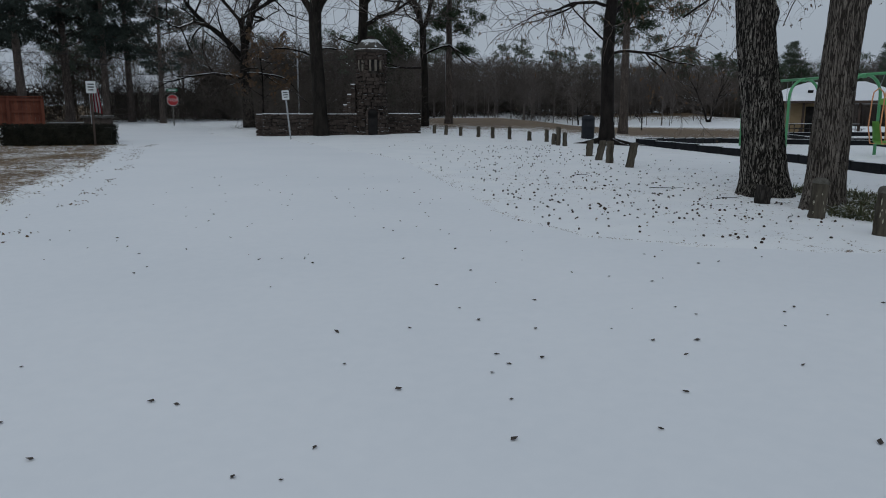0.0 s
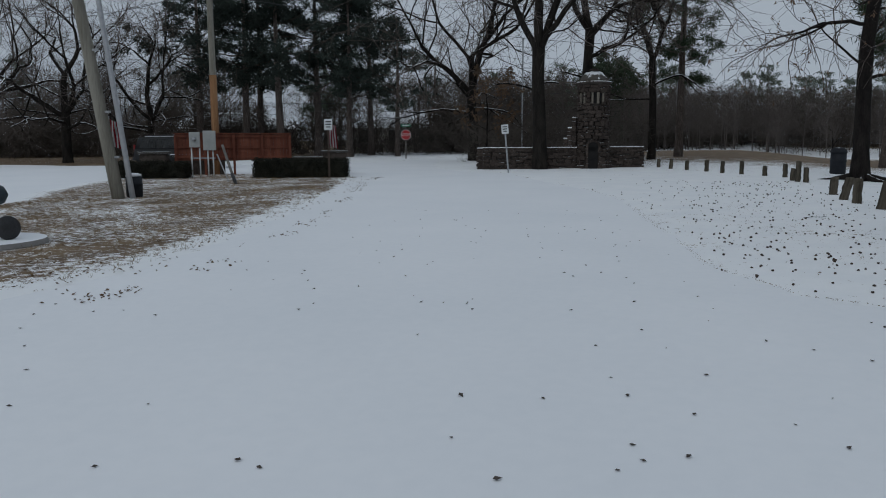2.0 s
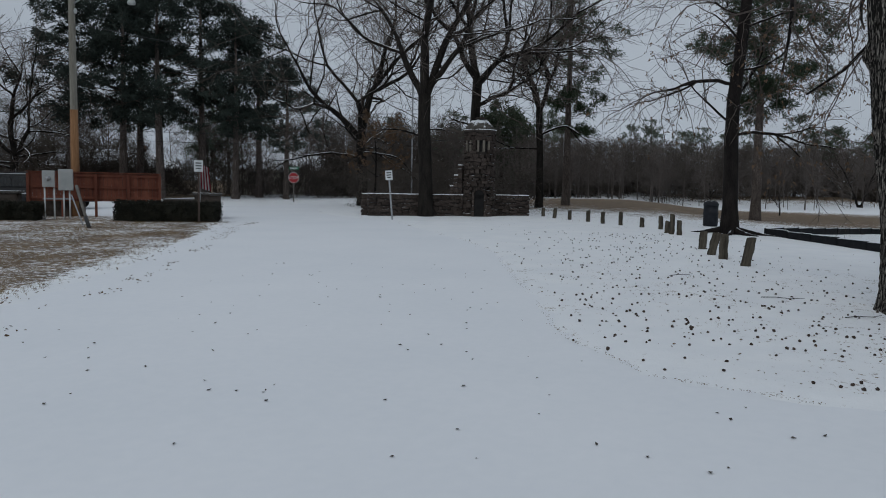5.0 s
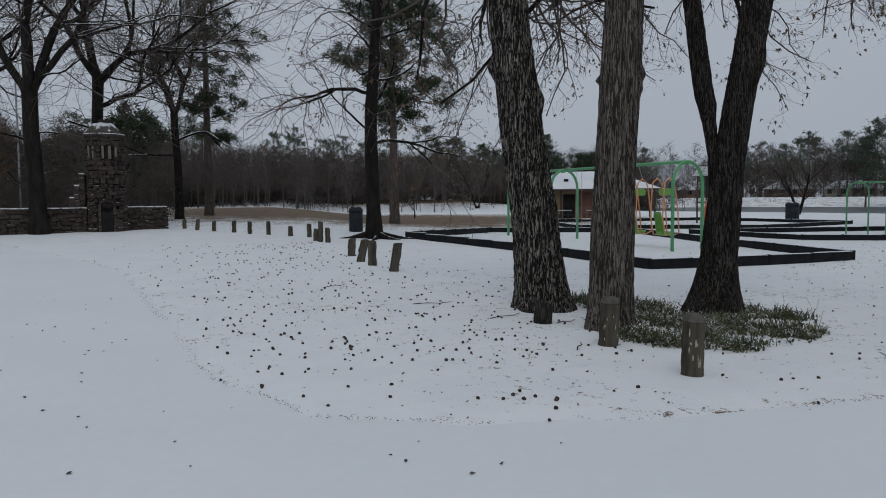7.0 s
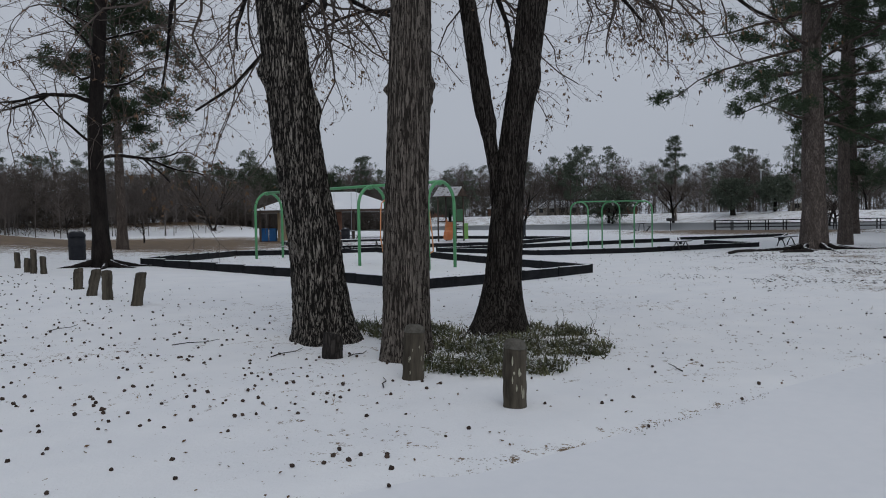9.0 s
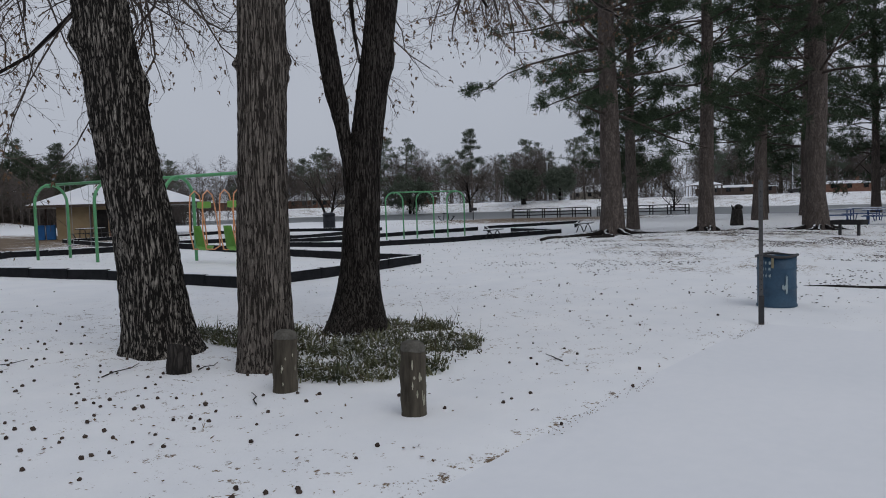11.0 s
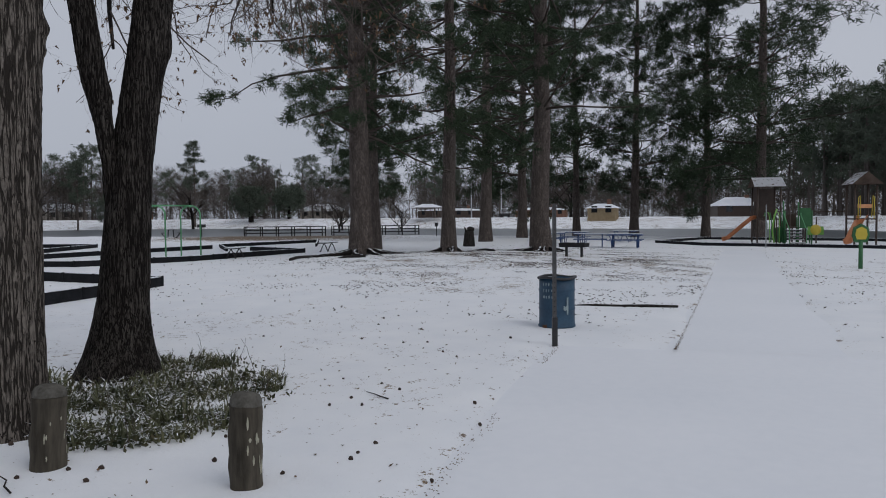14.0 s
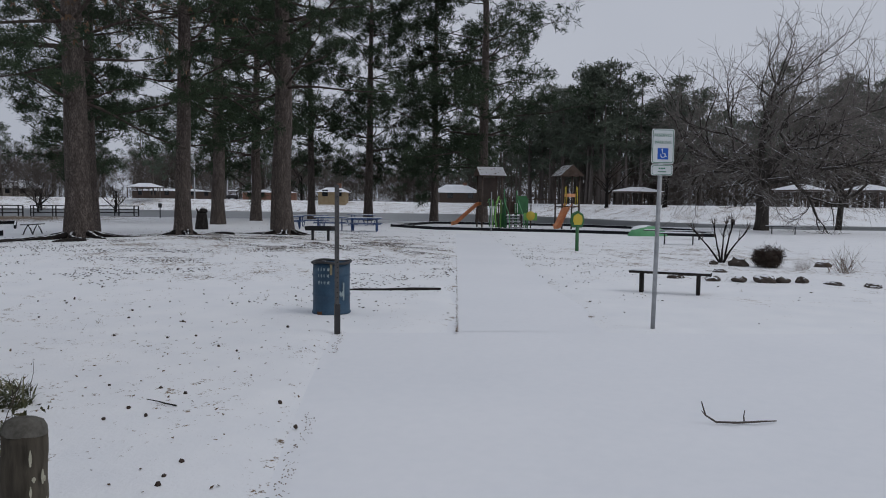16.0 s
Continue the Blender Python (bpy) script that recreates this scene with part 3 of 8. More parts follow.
def bareness(x, y):
    """How much winter grass and litter shows through the snow, place by place."""
    b = np.full(x.shape, 0.0)
    isl = -signed(ISLAND, x, y)
    b = np.maximum(b, 0.37 * smooth_step(-0.1, 0.9, isl))
    b = np.maximum(b, 0.41 * np.exp(-((x + 12.5) ** 2 / 22 + (y - 18) ** 2 / 60)) * (isl > 0))
    b = np.maximum(b, 0.25 * np.exp(-((x - 28) ** 2 / 200 + (y - 10) ** 2 / 70)))
    b = np.maximum(b, 0.27 * np.exp(-((x - 26) ** 2 / 80 + (y - 5.0) ** 2 / 9)))
    b = np.maximum(b, 0.22 * np.exp(-((x - 18) ** 2 / 20 + (y - 9) ** 2 / 8)))
    b = np.maximum(b, 0.25 * np.exp(-((x - 26) ** 2 / 90 + (y + 6) ** 2 / 40)))
    b = np.maximum(b, 0.70 * np.exp(-((x - 9) ** 2 / 420 + (y - 59) ** 2 / 520)))
    b = np.maximum(b, 0.55 * np.exp(-((x - 58) ** 2 / 160 + (y - 38) ** 2 / 160)))
    b = np.maximum(b, 0.16 * np.exp(-((x - 6) ** 2 / 160 + (y - 11) ** 2 / 90)))
    b = np.maximum(b, 0.08 * smooth_step(9, 14, x) * (np.abs(y) < 40))
    b = np.maximum(b, 0.22 * np.exp(-((x - 24) ** 2 / 120 + (y + 5) ** 2 / 90)))
    b = np.maximum(b, 0.22 * smooth_step(34, 60, y - 0.15 * x) * (x < -14))
    b = np.maximum(b, 0.5 * (x < -30) * (y > 33))
    b = np.maximum(b, 0.24 * smooth_step(72, 78, np.maximum(x, y * 0.72)))
    b = np.maximum(b, 0.9 * smooth_step(88, 120, y) * (x < 60))
    out = np.minimum(road_distance(x, y), path_inside(x, y))
    ripple = np.vectorize(lambda p, q: noise.noise((p * 0.7, q * 2.2, 5.0)))(x, y) * (np.hypot(x - 20, y - 8) < 60)
    b = b + 0.13 * ripple * (b > 0.05) * (x > 12)
    b = np.maximum(b, 0.26 * np.exp(-((out - 0.02) / 0.10) ** 2) * (x < 40))
    return b


attr = ground_mesh.attributes.new("bare", "FLOAT", "POINT")
attr.data.foreach_set("value", bareness(g_verts[:, 0], g_verts[:, 1]).astype(np.float32))
tagged(new("ground", ground_mesh), "lawns of thin snow over brown winter grass", "ground", kind="structure")

r_verts, r_quads = sheet("road", np.arange(-60, 11.3, 0.45), np.arange(-30, 46, 0.45), lambda x, y: land(x, y) - 0.03, lambda x, y: road_distance(x, y) < 0.32)
tagged(new("road", raw("road", r_verts, r_quads, M_ROADSNOW, True)), "road and car park under smooth untouched snow", "road", kind="structure")
p_verts, p_quads = sheet("pavement", np.arange(10.6, 42, 0.3), np.arange(-1.5, 5, 0.3), lambda x, y: land(x, y) - 0.028, lambda x, y: path_inside(x, y) < 0.3)
tagged(new("pavement", raw("pavement", p_verts, p_quads, M_ROADSNOW, True)), "straight footpath covered with smooth snow", "path", kind="structure")

bm = bmesh.new()
bm.faces.new([bm.verts.new((x, y, WATER_Z)) for x, y in [(40, -100), (200, -100), (200, 170), (40, 170)]])
part("water", bm, M_WATER)
tagged(bpy.data.objects["water"], "calm grey lake reflecting the overcast sky", "lake", kind="structure")

# ---- trees ----
class Tubes:
    """Collects tapered tubes into one mesh."""

    def __init__(self):
        self.v, self.f = [], []

    def add(self, pts, radii, sides):
        base, ref = len(self.v), None
        for i, p in enumerate(pts):
            d = (pts[min(i + 1, len(pts) - 1)] - pts[max(i - 1, 0)]).normalized()
            if ref is None or abs(ref.dot(d)) > 0.98:
                ref = Vector((1, 0, 0)) if abs(d.x) < 0.8 else Vector((0, 1, 0))
            a = d.cross(ref).normalized()
            b = d.cross(a)
            ref = -b if False else ref
            for k in range(sides):
                t = 2 * math.pi * k / sides
                self.v.append(p + (a * math.cos(t) + b * math.sin(t)) * radii[i])
        for i in range(len(pts) - 1):
            for k in range(sides):
                j = (k + 1) % sides
                self.f.append((base + i * sides + k, base + i * sides + j, base + (i + 1) * sides + j, base + (i + 1) * sides + k))


def spread(d, angle, rng):
    """A direction leaning off d by an angle in degrees, any way round."""
    o = Vector((rng.gauss(0, 1), rng.gauss(0, 1), rng.gauss(0, 1)))
    o = (o - d * o.dot(d)).normalized()
    return (d * math.cos(radians(angle)) + o * math.sin(radians(angle))).normalized()


def grow(limbs, twigs, p, d, length, r, level, spec, rng, tips):
    """One branch and all that springs from it."""
    seg = spec["seg"][level]
    pts, radii = [p.copy()], [r]
    end = spec["end"][level]
    for i in range(seg):
        d = (d + Vector((rng.gauss(0, 1), rng.gauss(0, 1), rng.gauss(0, 1))) * spec["wig"][level] + Vector((0, 0, spec["lift"][level]))).normalized()
        p = p + d * (length / seg)
        pts.append(p.copy())
        radii.append(r * (1 - (1 - end) * (i + 1) / seg))
    (limbs if level < spec["split"] else twigs).add(pts, radii, spec["sides"][level])
    if level + 1 >= len(spec["seg"]):
        tips.append((pts[-1], d))
        return
    count = spec["kids"][level]
    for k in range(count):
        t = spec["from"][level] + (1 - spec["from"][level]) * (k + rng.random()) / count
        x = min(t, 0.999) * seg
        i = int(x)
        q = pts[i].lerp(pts[i + 1], x - i)
        dd = (pts[i + 1] - pts[i]).normalized()
        grow(limbs, twigs, q, spread(dd, rng.uniform(*spec["angle"][level]), rng), length * spec["ratio"][level] * rng.uniform(0.7, 1.2) * (1.15 - 0.55 * t), radii[i] * spec["thin"][level] * (1 - 0.3 * t), level + 1, spec, rng, tips)


BARE = dict(seg=[7, 7, 5, 4, 3], wig=[0.05, 0.13, 0.17, 0.2, 0.22], lift=[0.02, 0.05, 0.04, 0.02, 0.0], end=[0.35, 0.25, 0.3, 0.4, 0.5], sides=[12, 7, 5, 3, 3],
            kids=[11, 7, 6, 5], angle=[(35, 70), (30, 60), (30, 65), (30, 70)], ratio=[0.62, 0.5, 0.48, 0.45], thin=[0.55, 0.6, 0.6, 0.6], split=2)
BARE["from"] = [0.34, 0.2, 0.15, 0.15]


def bare_tree(height, r, spec, seed, lean=(0, 0), stems=1):
    rng = random.Random(seed)
    limbs, twigs, tips = Tubes(), Tubes(), []
    for s in range(stems):
        d = Vector((lean[0] + (0.3 * math.cos(s * 2.4) if stems > 1 else 0), lean[1] + (0.3 * math.sin(s * 2.4) if stems > 1 else 0), 1)).normalized()
        grow(limbs, twigs, Vector((0, 0, -0.15)), d, height * spec.get("bole", 0.72), r, 0, spec, rng, tips)
    # root flare
    limbs.add([Vector((0, 0, -0.2)), Vector((0, 0, 0.15)), Vector((0, 0, 0.6))], [r * spec.get("flare", 1.5), r * (0.5 * spec.get("flare", 1.5) + 0.47), r * 1.0], spec["sides"][0])
    return limbs, twigs, tips


def needles(tips, rng, size, count, droop=0.15, width=0.02):
    """Tufts of thin needles round the given points, as vertex and triangle arrays."""
    n = len(tips)
    r = np.random.RandomState(rng.randrange(10**6))
    pos = np.array([p for p, _ in tips])
    d = np.array([t for _, t in tips])
    w = r.normal(size=(n, count, 3)) + d[:, None] * 0.55
    w /= np.linalg.norm(w, axis=-1, keepdims=True)
    w[..., 2] -= droop
    side = np.cross(w, r.normal(size=(n, count, 3)))
    side /= np.linalg.norm(side, axis=-1, keepdims=True)
    ln = size * r.uniform(0.6, 1.15, (n, count, 1))
    root = pos[:, None] + r.normal(size=(n, count, 3)) * size * 0.28
    a, b, c = root - side * width * size, root + side * width * size, root + w * ln
    v = np.stack([a, b, c], 2).reshape(-1, 3)
    q = np.arange(len(v)).reshape(-1, 3)
    return v, q


def pine_parts(height, r, seed, first=0.2, reach=0.24, whorls=20, per=5, tufts=7, size=0.42, count=16, low=False, width=0.02, lean=0.0, clump=0.3):
    """Limb tubes, needle arrays for a tall pine with an uneven crown."""
    rng = random.Random(seed)
    tr = Tubes()
    pts, radii, p = [], [], Vector((0, 0, -0.2))
    seg = 6 if low else 14
    d = Vector((lean, 0, 1)).normalized()
    for i in range(seg + 1):
        t = i / seg
        pts.append(p.copy())
        radii.append(r * (1.0 - 0.86 * t ** 1.15) * (1.28 if i == 0 else 1.0))
        p = p + (d + Vector((rng.gauss(0, 0.02), rng.gauss(0, 0.02), 0))) * (height / seg)
    tr.add(pts, radii, 5 if low else 14)
    lb, tips = Tubes(), []
    for wv in range(whorls):
        t = first + (0.985 - first) * (wv + rng.random() * 0.8) / whorls
        x = t * seg
        i = min(int(x), seg - 1)
        c = pts[i].lerp(pts[i + 1], x - i)
        rr = radii[i]
        prof = (0.45 + 0.75 * min(1, (t - first) / 0.25 + 0.25)) * (1 - ((t - first) / (1.02 - first)) ** 1.7) ** 0.75
        for k in range(per):
            if rng.random() < 0.18:
                continue
            az = rng.uniform(0, 2 * math.pi)
            ln = height * reach * prof * rng.uniform(0.45, 1.15)
            dd = Vector((math.cos(az), math.sin(az), rng.uniform(-0.3, 0.4) + 0.6 * (t - 0.35)))
            bp, q = [c.copy()], c.copy()
            bs = 2 if low else 5
            for j in range(bs):
                dd = (dd + Vector((rng.gauss(0, 0.12), rng.gauss(0, 0.12), rng.gauss(0.02, 0.1)))).normalized()
                q = q + dd * ln / bs
                bp.append(q.copy())
            lb.add(bp, [min(rr * 0.22, 0.07) * (1 - 0.75 * j / bs) for j in range(bs + 1)], 3 if low else 5)
            # needles gather in flat clumps towards the ends of the side shoots
            each = 4 if low else 7
            for j in range(max(1, round(tufts / each))):
                s = (1.0 if j == 0 else rng.uniform(0.38, 1.0)) * bs
                jj = min(int(s), bs - 1)
                q = bp[jj].lerp(bp[jj + 1], s - jj)
                off = Vector((rng.gauss(0, 1), rng.gauss(0, 1), rng.gauss(0.2, 0.55))) * min(ln * 0.17, 0.75) * (0.4 if j == 0 else 1.0)
                if not low:
                    lb.add([q, q.lerp(q + off, 0.5) + Vector((0, 0, -0.04)), q + off], [0.018, 0.013, 0.006], 3)
                wide = clump * rng.uniform(0.6, 1.25)
                for _ in range(each):
                    o = Vector((rng.gauss(0, 1), rng.gauss(0, 1), rng.gauss(0, 0.5))) * wide
                    tips.append((q + off + o, (dd + o * 0.8 + Vector((0, 0, 0.5))).normalized()))
    v, q = needles(tips, rng, size, count, width=width)
    return tr, lb, v, q


def pine_tree(name, label, place, height, r, seed, group="", **k):
    tr, lb, v, q = pine_parts(height, r, seed, **k)
    x, y = place
    t = thing(name, label, "pine tree", pose(x, y, gz(x, y)), group)
    new("trunk", raw("trunk", tr.v, tr.f, M_PINEBARK, True)).parent = t
    tagged(new("branchwork", raw("branchwork", lb.v, lb.f, M_PINELIMB, True)), kind="stuff").parent = t
    tagged(new("crown", raw("crown", v, q, M_NEEDLE)), kind="stuff").parent = t
    return t


def leafless_tree(name, label, place, height, r, seed, spec=BARE, lean=(0, 0), stems=1, bark=None, turn=0, leaves=0, category="tree", group="", twig=None):
    limbs, twigs, tips = bare_tree(height, r, spec, seed, lean, stems)
    x, y = place
    t = thing(name, label, category, pose(x, y, gz(x, y), 0, 0, turn), group)
    new("trunk", raw("trunk", limbs.v, limbs.f, bark or M_BARK, True)).parent = t
    tagged(new("crown", raw("crown", twigs.v, twigs.f, twig or M_TWIG)), kind="stuff").parent = t
    if leaves:
        rng = random.Random(seed + 5)
        v, q = needles([tips[rng.randrange(len(tips))] for _ in range(leaves)], rng, 0.11, 2, 0.5, 0.3)
        tagged(new("foliage", raw("foliage", v, q, M_DRYLEAF)), "few dry brown leaves", kind="stuff").parent = t
    return t


def fork_limb(limbs, twigs, p, d, r, ln, rng, tips, spec):
    """A crooked limb that sheds side shoots and forks at its end, down to fine twigs."""
    n = 4 if r > 0.03 else 3 if r > 0.013 else 2
    pts, radii, taper = [p.copy()], [r], rng.uniform(0.78, 0.88)
    for i in range(n):
        d = (d + Vector((rng.gauss(0, 1), rng.gauss(0, 1), rng.gauss(0, 1))) * spec["wig"] + Vector((0, 0, spec["lift"] if r > 0.03 else spec["tip_lift"]))).normalized()
        p = p + d * (ln / n)
        pts.append(p.copy())
        radii.append(r * (1 - (1 - taper) * (i + 1) / n))
    (limbs if r > 0.03 else twigs).add(pts, radii, 8 if r > 0.08 else 5 if r > 0.03 else 3)
    r = radii[-1]
    if r < spec["fine"]:
        tips.append((p, d))
        return
    if r < spec["shoots_below"]:
        for _ in range(spec["shoots"]):
            i = rng.randrange(n)
            q = pts[i].lerp(pts[i + 1], rng.random())
            fork_limb(limbs, twigs, q, spread((pts[i + 1] - pts[i]).normalized(), rng.uniform(40, 75), rng), max(r * rng.uniform(0.32, 0.5), spec["fine"] * 0.9), ln * rng.uniform(0.5, 0.8), rng, tips, spec)
    for k in range(3 if rng.random() < 0.2 else 2):
        bend, share = (rng.uniform(8, 28), rng.uniform(0.76, 0.86)) if k == 0 else (rng.uniform(*spec["part"]), rng.uniform(0.55, 0.72))
        fork_limb(limbs, twigs, p, spread(d, bend, rng), r * share, ln * rng.uniform(0.76, 0.96), rng, tips, spec)


FORK = dict(wig=0.11, lift=0.035, tip_lift=0.01, fine=0.0095, shoots=2, shoots_below=0.13, part=(30, 60))


def forking_tree(name, label, place, bole, r, seed, limbs_up, spread_by=(22, 50), ln=2.6, low=(), spec=FORK, lean=(0, 0), bark=None, twig=None, leaves=0, group="", category="tree"):
    """A broad-crowned bare tree: a bole, main limbs from its top, low limbs as (height, azimuth, rise, radius, length)."""
    rng = random.Random(seed)
    x, y = place
    t = thing(name, label, category, pose(x, y, gz(x, y)), group)
    limbs, twigs, tips = Tubes(), Tubes(), []
    p, d, pts, radii = Vector((0, 0, -0.2)), Vector((lean[0], lean[1], 1)).normalized(), [], []
    for i in range(9):
        pts.append(p.copy())
        radii.append(r * (1.35, 1.12, 1.03, 1.0, 0.97, 0.95, 0.93, 0.92, 0.95)[i])
        d = (d + Vector((rng.gauss(0, 0.03), rng.gauss(0, 0.03), 0.03))).normalized()
        p = p + d * (bole + 0.2) / 8
    limbs.add(pts, radii, 14)
    turn = rng.uniform(0, 6.28)
    for k in range(limbs_up):
        a, tilt = turn + 6.283 * k / limbs_up + rng.uniform(-0.5, 0.5), radians(rng.uniform(*spread_by)) * (0.35 if k == 0 else 1)
        e = Vector((math.cos(a) * math.sin(tilt), math.sin(a) * math.sin(tilt), math.cos(tilt)))
        fork_limb(limbs, twigs, pts[-1] - Vector((0, 0, 0.12 * k)), e, r * (0.74 if k == 0 else rng.uniform(0.46, 0.64)), ln * rng.uniform(0.85, 1.1), rng, tips, spec)
    for h, az, rise, rr, length in low:
        i = min(8, max(1, round(h / bole * 8)))
        e = Vector((math.cos(radians(az)) * math.cos(radians(rise)), math.sin(radians(az)) * math.cos(radians(rise)), math.sin(radians(rise))))
        fork_limb(limbs, twigs, Vector((pts[i].x, pts[i].y, h)), e, rr, length, rng, tips, dict(spec, lift=0.0))
    new("trunk", raw("trunk", limbs.v, limbs.f, bark or M_SNOWBARK, True)).parent = t
    tagged(new("crown", raw("crown", twigs.v, twigs.f, twig or M_TWIG)), kind="stuff").parent = t
    if leaves:
        v, q = needles([tips[rng.randrange(len(tips))] for _ in range(leaves)], rng, 0.10, 2, 0.5, 0.3)
        tagged(new("foliage", raw("foliage", v, q, M_DRYLEAF)), "few dry brown leaves", kind="stuff").parent = t
    return t


# tall bare trees by the gate
forking_tree("oak_tree", "tall leafless oak with dark wet bark before the stone wall", (-7.4, 32.6), 5.6, 0.31, 11, 4, (20, 42), 2.9, [(3.6, 195, 20, 0.06, 1.1), (3.9, 10, 25, 0.045, 1.0)])
forking_tree("oak_tree", "leafless oak with low spreading limbs near the street corner", (-13.9, 43), 4.4, 0.33, 12, 4, (25, 60), 2.9,
             [(2.9, 200, 5, 0.10, 1.9), (3.2, 330, 2, 0.09, 1.8), (3.6, 100, 10, 0.09, 1.7), (3.9, 260, 12, 0.08, 1.8)])
forking_tree("oak_tree", "leafless oak rising behind the stone gatehouse", (-6.4, 38.5), 7.0, 0.27, 23, 4, (25, 55), 2.7, [(5.6, -15, 22, 0.12, 2.3), (4.6, 170, 15, 0.06, 1.5)])
forking_tree("oak_tree", "slender leafless tree with snow on its limbs", (-3.2, 45), 6.0, 0.22, 14, 3, (25, 50), 2.2, [(4.4, -20, 30, 0.07, 1.8), (3.6, 190, 15, 0.06, 1.6)])
pine_tree("pine_tree", "slim tall pine behind the gate with a sparse crown", (-1.8, 50), 20, 0.27, 21, first=0.26, reach=0.15, whorls=22, per=4, tufts=14, size=0.42, count=22, width=0.06, clump=0.26)
forking_tree("oak_tree", "big leafless oak standing on the lake shore", (50.2, -20.3), 3.9, 0.42, 27, 6, (32, 74), 2.5, [(2.6, 150, 26, 0.10, 1.7), (2.9, -40, 26, 0.10, 1.7), (3.4, 60, 28, 0.09, 1.6), (3.6, 240, 28, 0.09, 1.6)],
             dict(FORK, shoots=2, shoots_below=0.2), twig=M_OAKTWIG, bark=M_OAKBARK)
forking_tree("oak_tree", "leafless tree beside the snowy picnic shelters", (57, -30), 3.6, 0.24, 17, 4, (25, 60), 2.6, twig=M_OAKTWIG, bark=M_OAKBARK)

# bare sweetgum by the bin: one stem, crooked side limbs with drooping twigs
rng = random.Random(15)
gum = thing("sweetgum_tree", "bare sweetgum with fine drooping twigs by the bin", "tree", pose(4.95, 26.6, gz(4.95, 26.6)))
limbs, twigs, tips, pts, p, d = Tubes(), Tubes(), [], [], Vector((0, 0, -0.2)), Vector((-0.02, 0, 1))
for i in range(15):
    pts.append(p.copy())
    d = (d + Vector((rng.gauss(-0.006, 0.03), rng.gauss(0, 0.03), 0.02))).normalized()
    p = p + d * 1.2
limbs.add(pts, [0.265 * (1.4, 1.02)[min(i, 1)] * (1 - 0.048 * i) for i in range(15)], 16)
for k in range(30):
    i = 3 + k * 11 / 30
    q = pts[int(i)].lerp(pts[int(i) + 1], i % 1)
    az, up = k * 2.4 + rng.uniform(-0.4, 0.4), radians(rng.uniform(-8, 34))
    fork_limb(limbs, twigs, q, Vector((math.cos(az) * math.cos(up), math.sin(az) * math.cos(up), math.sin(up))), rng.uniform(0.035, 0.075), rng.uniform(0.95, 1.5), rng, tips, dict(FORK, wig=0.13, lift=0.02, tip_lift=-0.07, fine=0.0085))
new("trunk", raw("trunk", limbs.v, limbs.f, M_BARK, True)).parent = gum
tagged(new("crown", raw("crown", twigs.v, twigs.f, M_TWIG)), kind="stuff").parent = gum
v, q = needles([tips[rng.randrange(len(tips))] for _ in range(1100)], rng, 0.10, 2, 0.5, 0.3)
tagged(new("foliage", raw("foliage", v, q, M_DRYLEAF)), "few dry brown leaves", kind="stuff").parent = gum

WEST = "dark leafless tree with long low limbs west of the street"
west_oak = forking_tree("oak_tree", WEST, (-40.5, 36.5), 3.4, 0.3, 16, 4, (35, 68), 2.6, [(2.2, 0, 8, 0.10, 2.2), (2.6, -60, 6, 0.10, 2.3), (3.0, 200, 10, 0.08, 2.0), (3.2, 80, 20, 0.08, 1.9)], dict(FORK, lift=0.02, shoots_below=0.08))
for x, y, a, s in ((-47, 36, 130, 1.1), (-38.5, 42, 250, 0.9)):
    copy_thing(west_oak, pose(x, y, gz(x, y), 0, 0, a) @ Matrix.Scale(s, 4))
leafless_tree("young_tree", "small tree still holding its reddish brown leaves", (-12.4, 40.5), 6.5, 0.07, 18, dict(BARE, kids=[8, 6, 5, 3]), leaves=1900)

# pines on the rise and by the lake
PG = "tall pines on the rise by the lake"
PL = "tall pine with rough grey-brown bark"
pine_tree("pine_tree", PL + " and exposed snowy roots", (27.8, 16.1), 24, 0.44, 31, PG, first=0.2, reach=0.22, whorls=19, per=5, tufts=21, size=0.29, count=38, width=0.06, clump=0.3)
pine_tree("pine_tree", PL + ", half hidden behind a thicker one", (36.6, 19.2), 22, 0.30, 32, PG, first=0.24, reach=0.2, tufts=14, size=0.29, count=38, width=0.06)
pine_tree("pine_tree", PL + ", slimmer than its neighbours", (30.7, 13.3), 23, 0.31, 33, PG, first=0.23, reach=0.2, whorls=17, per=5, tufts=17, size=0.29, count=38, width=0.06)
pine_tree("pine_tree", PL + " near the water", (50.8, 16.8), 23, 0.44, 34, PG, first=0.22, reach=0.24, tufts=14, size=0.46, count=20, width=0.06, clump=0.36)
pine_tree("pine_tree", PL + " on the shore", (60.2, 16.1), 22, 0.42, 35, PG, first=0.24, reach=0.24, tufts=14, size=0.46, count=20, width=0.06, clump=0.36)
pine_tree("pine_tree", PL + " and a thick flared base", (34.8, 10.0), 25, 0.47, 36, PG, first=0.2, reach=0.25, whorls=18, per=5, tufts=18, size=0.29, count=38, width=0.06, lean=0.02, clump=0.32)
PS = "pines along the lake shore"
first_pine = pine_tree("pine_tree", "tall shore pine with a dense dark green crown", (65, 7.4), 25, 0.38, 37, PS, first=0.16, reach=0.27, whorls=20, per=5, tufts=28, size=0.48, count=17, width=0.065, clump=0.42)
second_pine = pine_tree("pine_tree", "tall shore pine with a broad dark green crown", (66.5, 1.6), 24, 0.36, 38, PS, first=0.18, reach=0.29, whorls=20, per=5, tufts=28, size=0.48, count=17, width=0.065, clump=0.42)
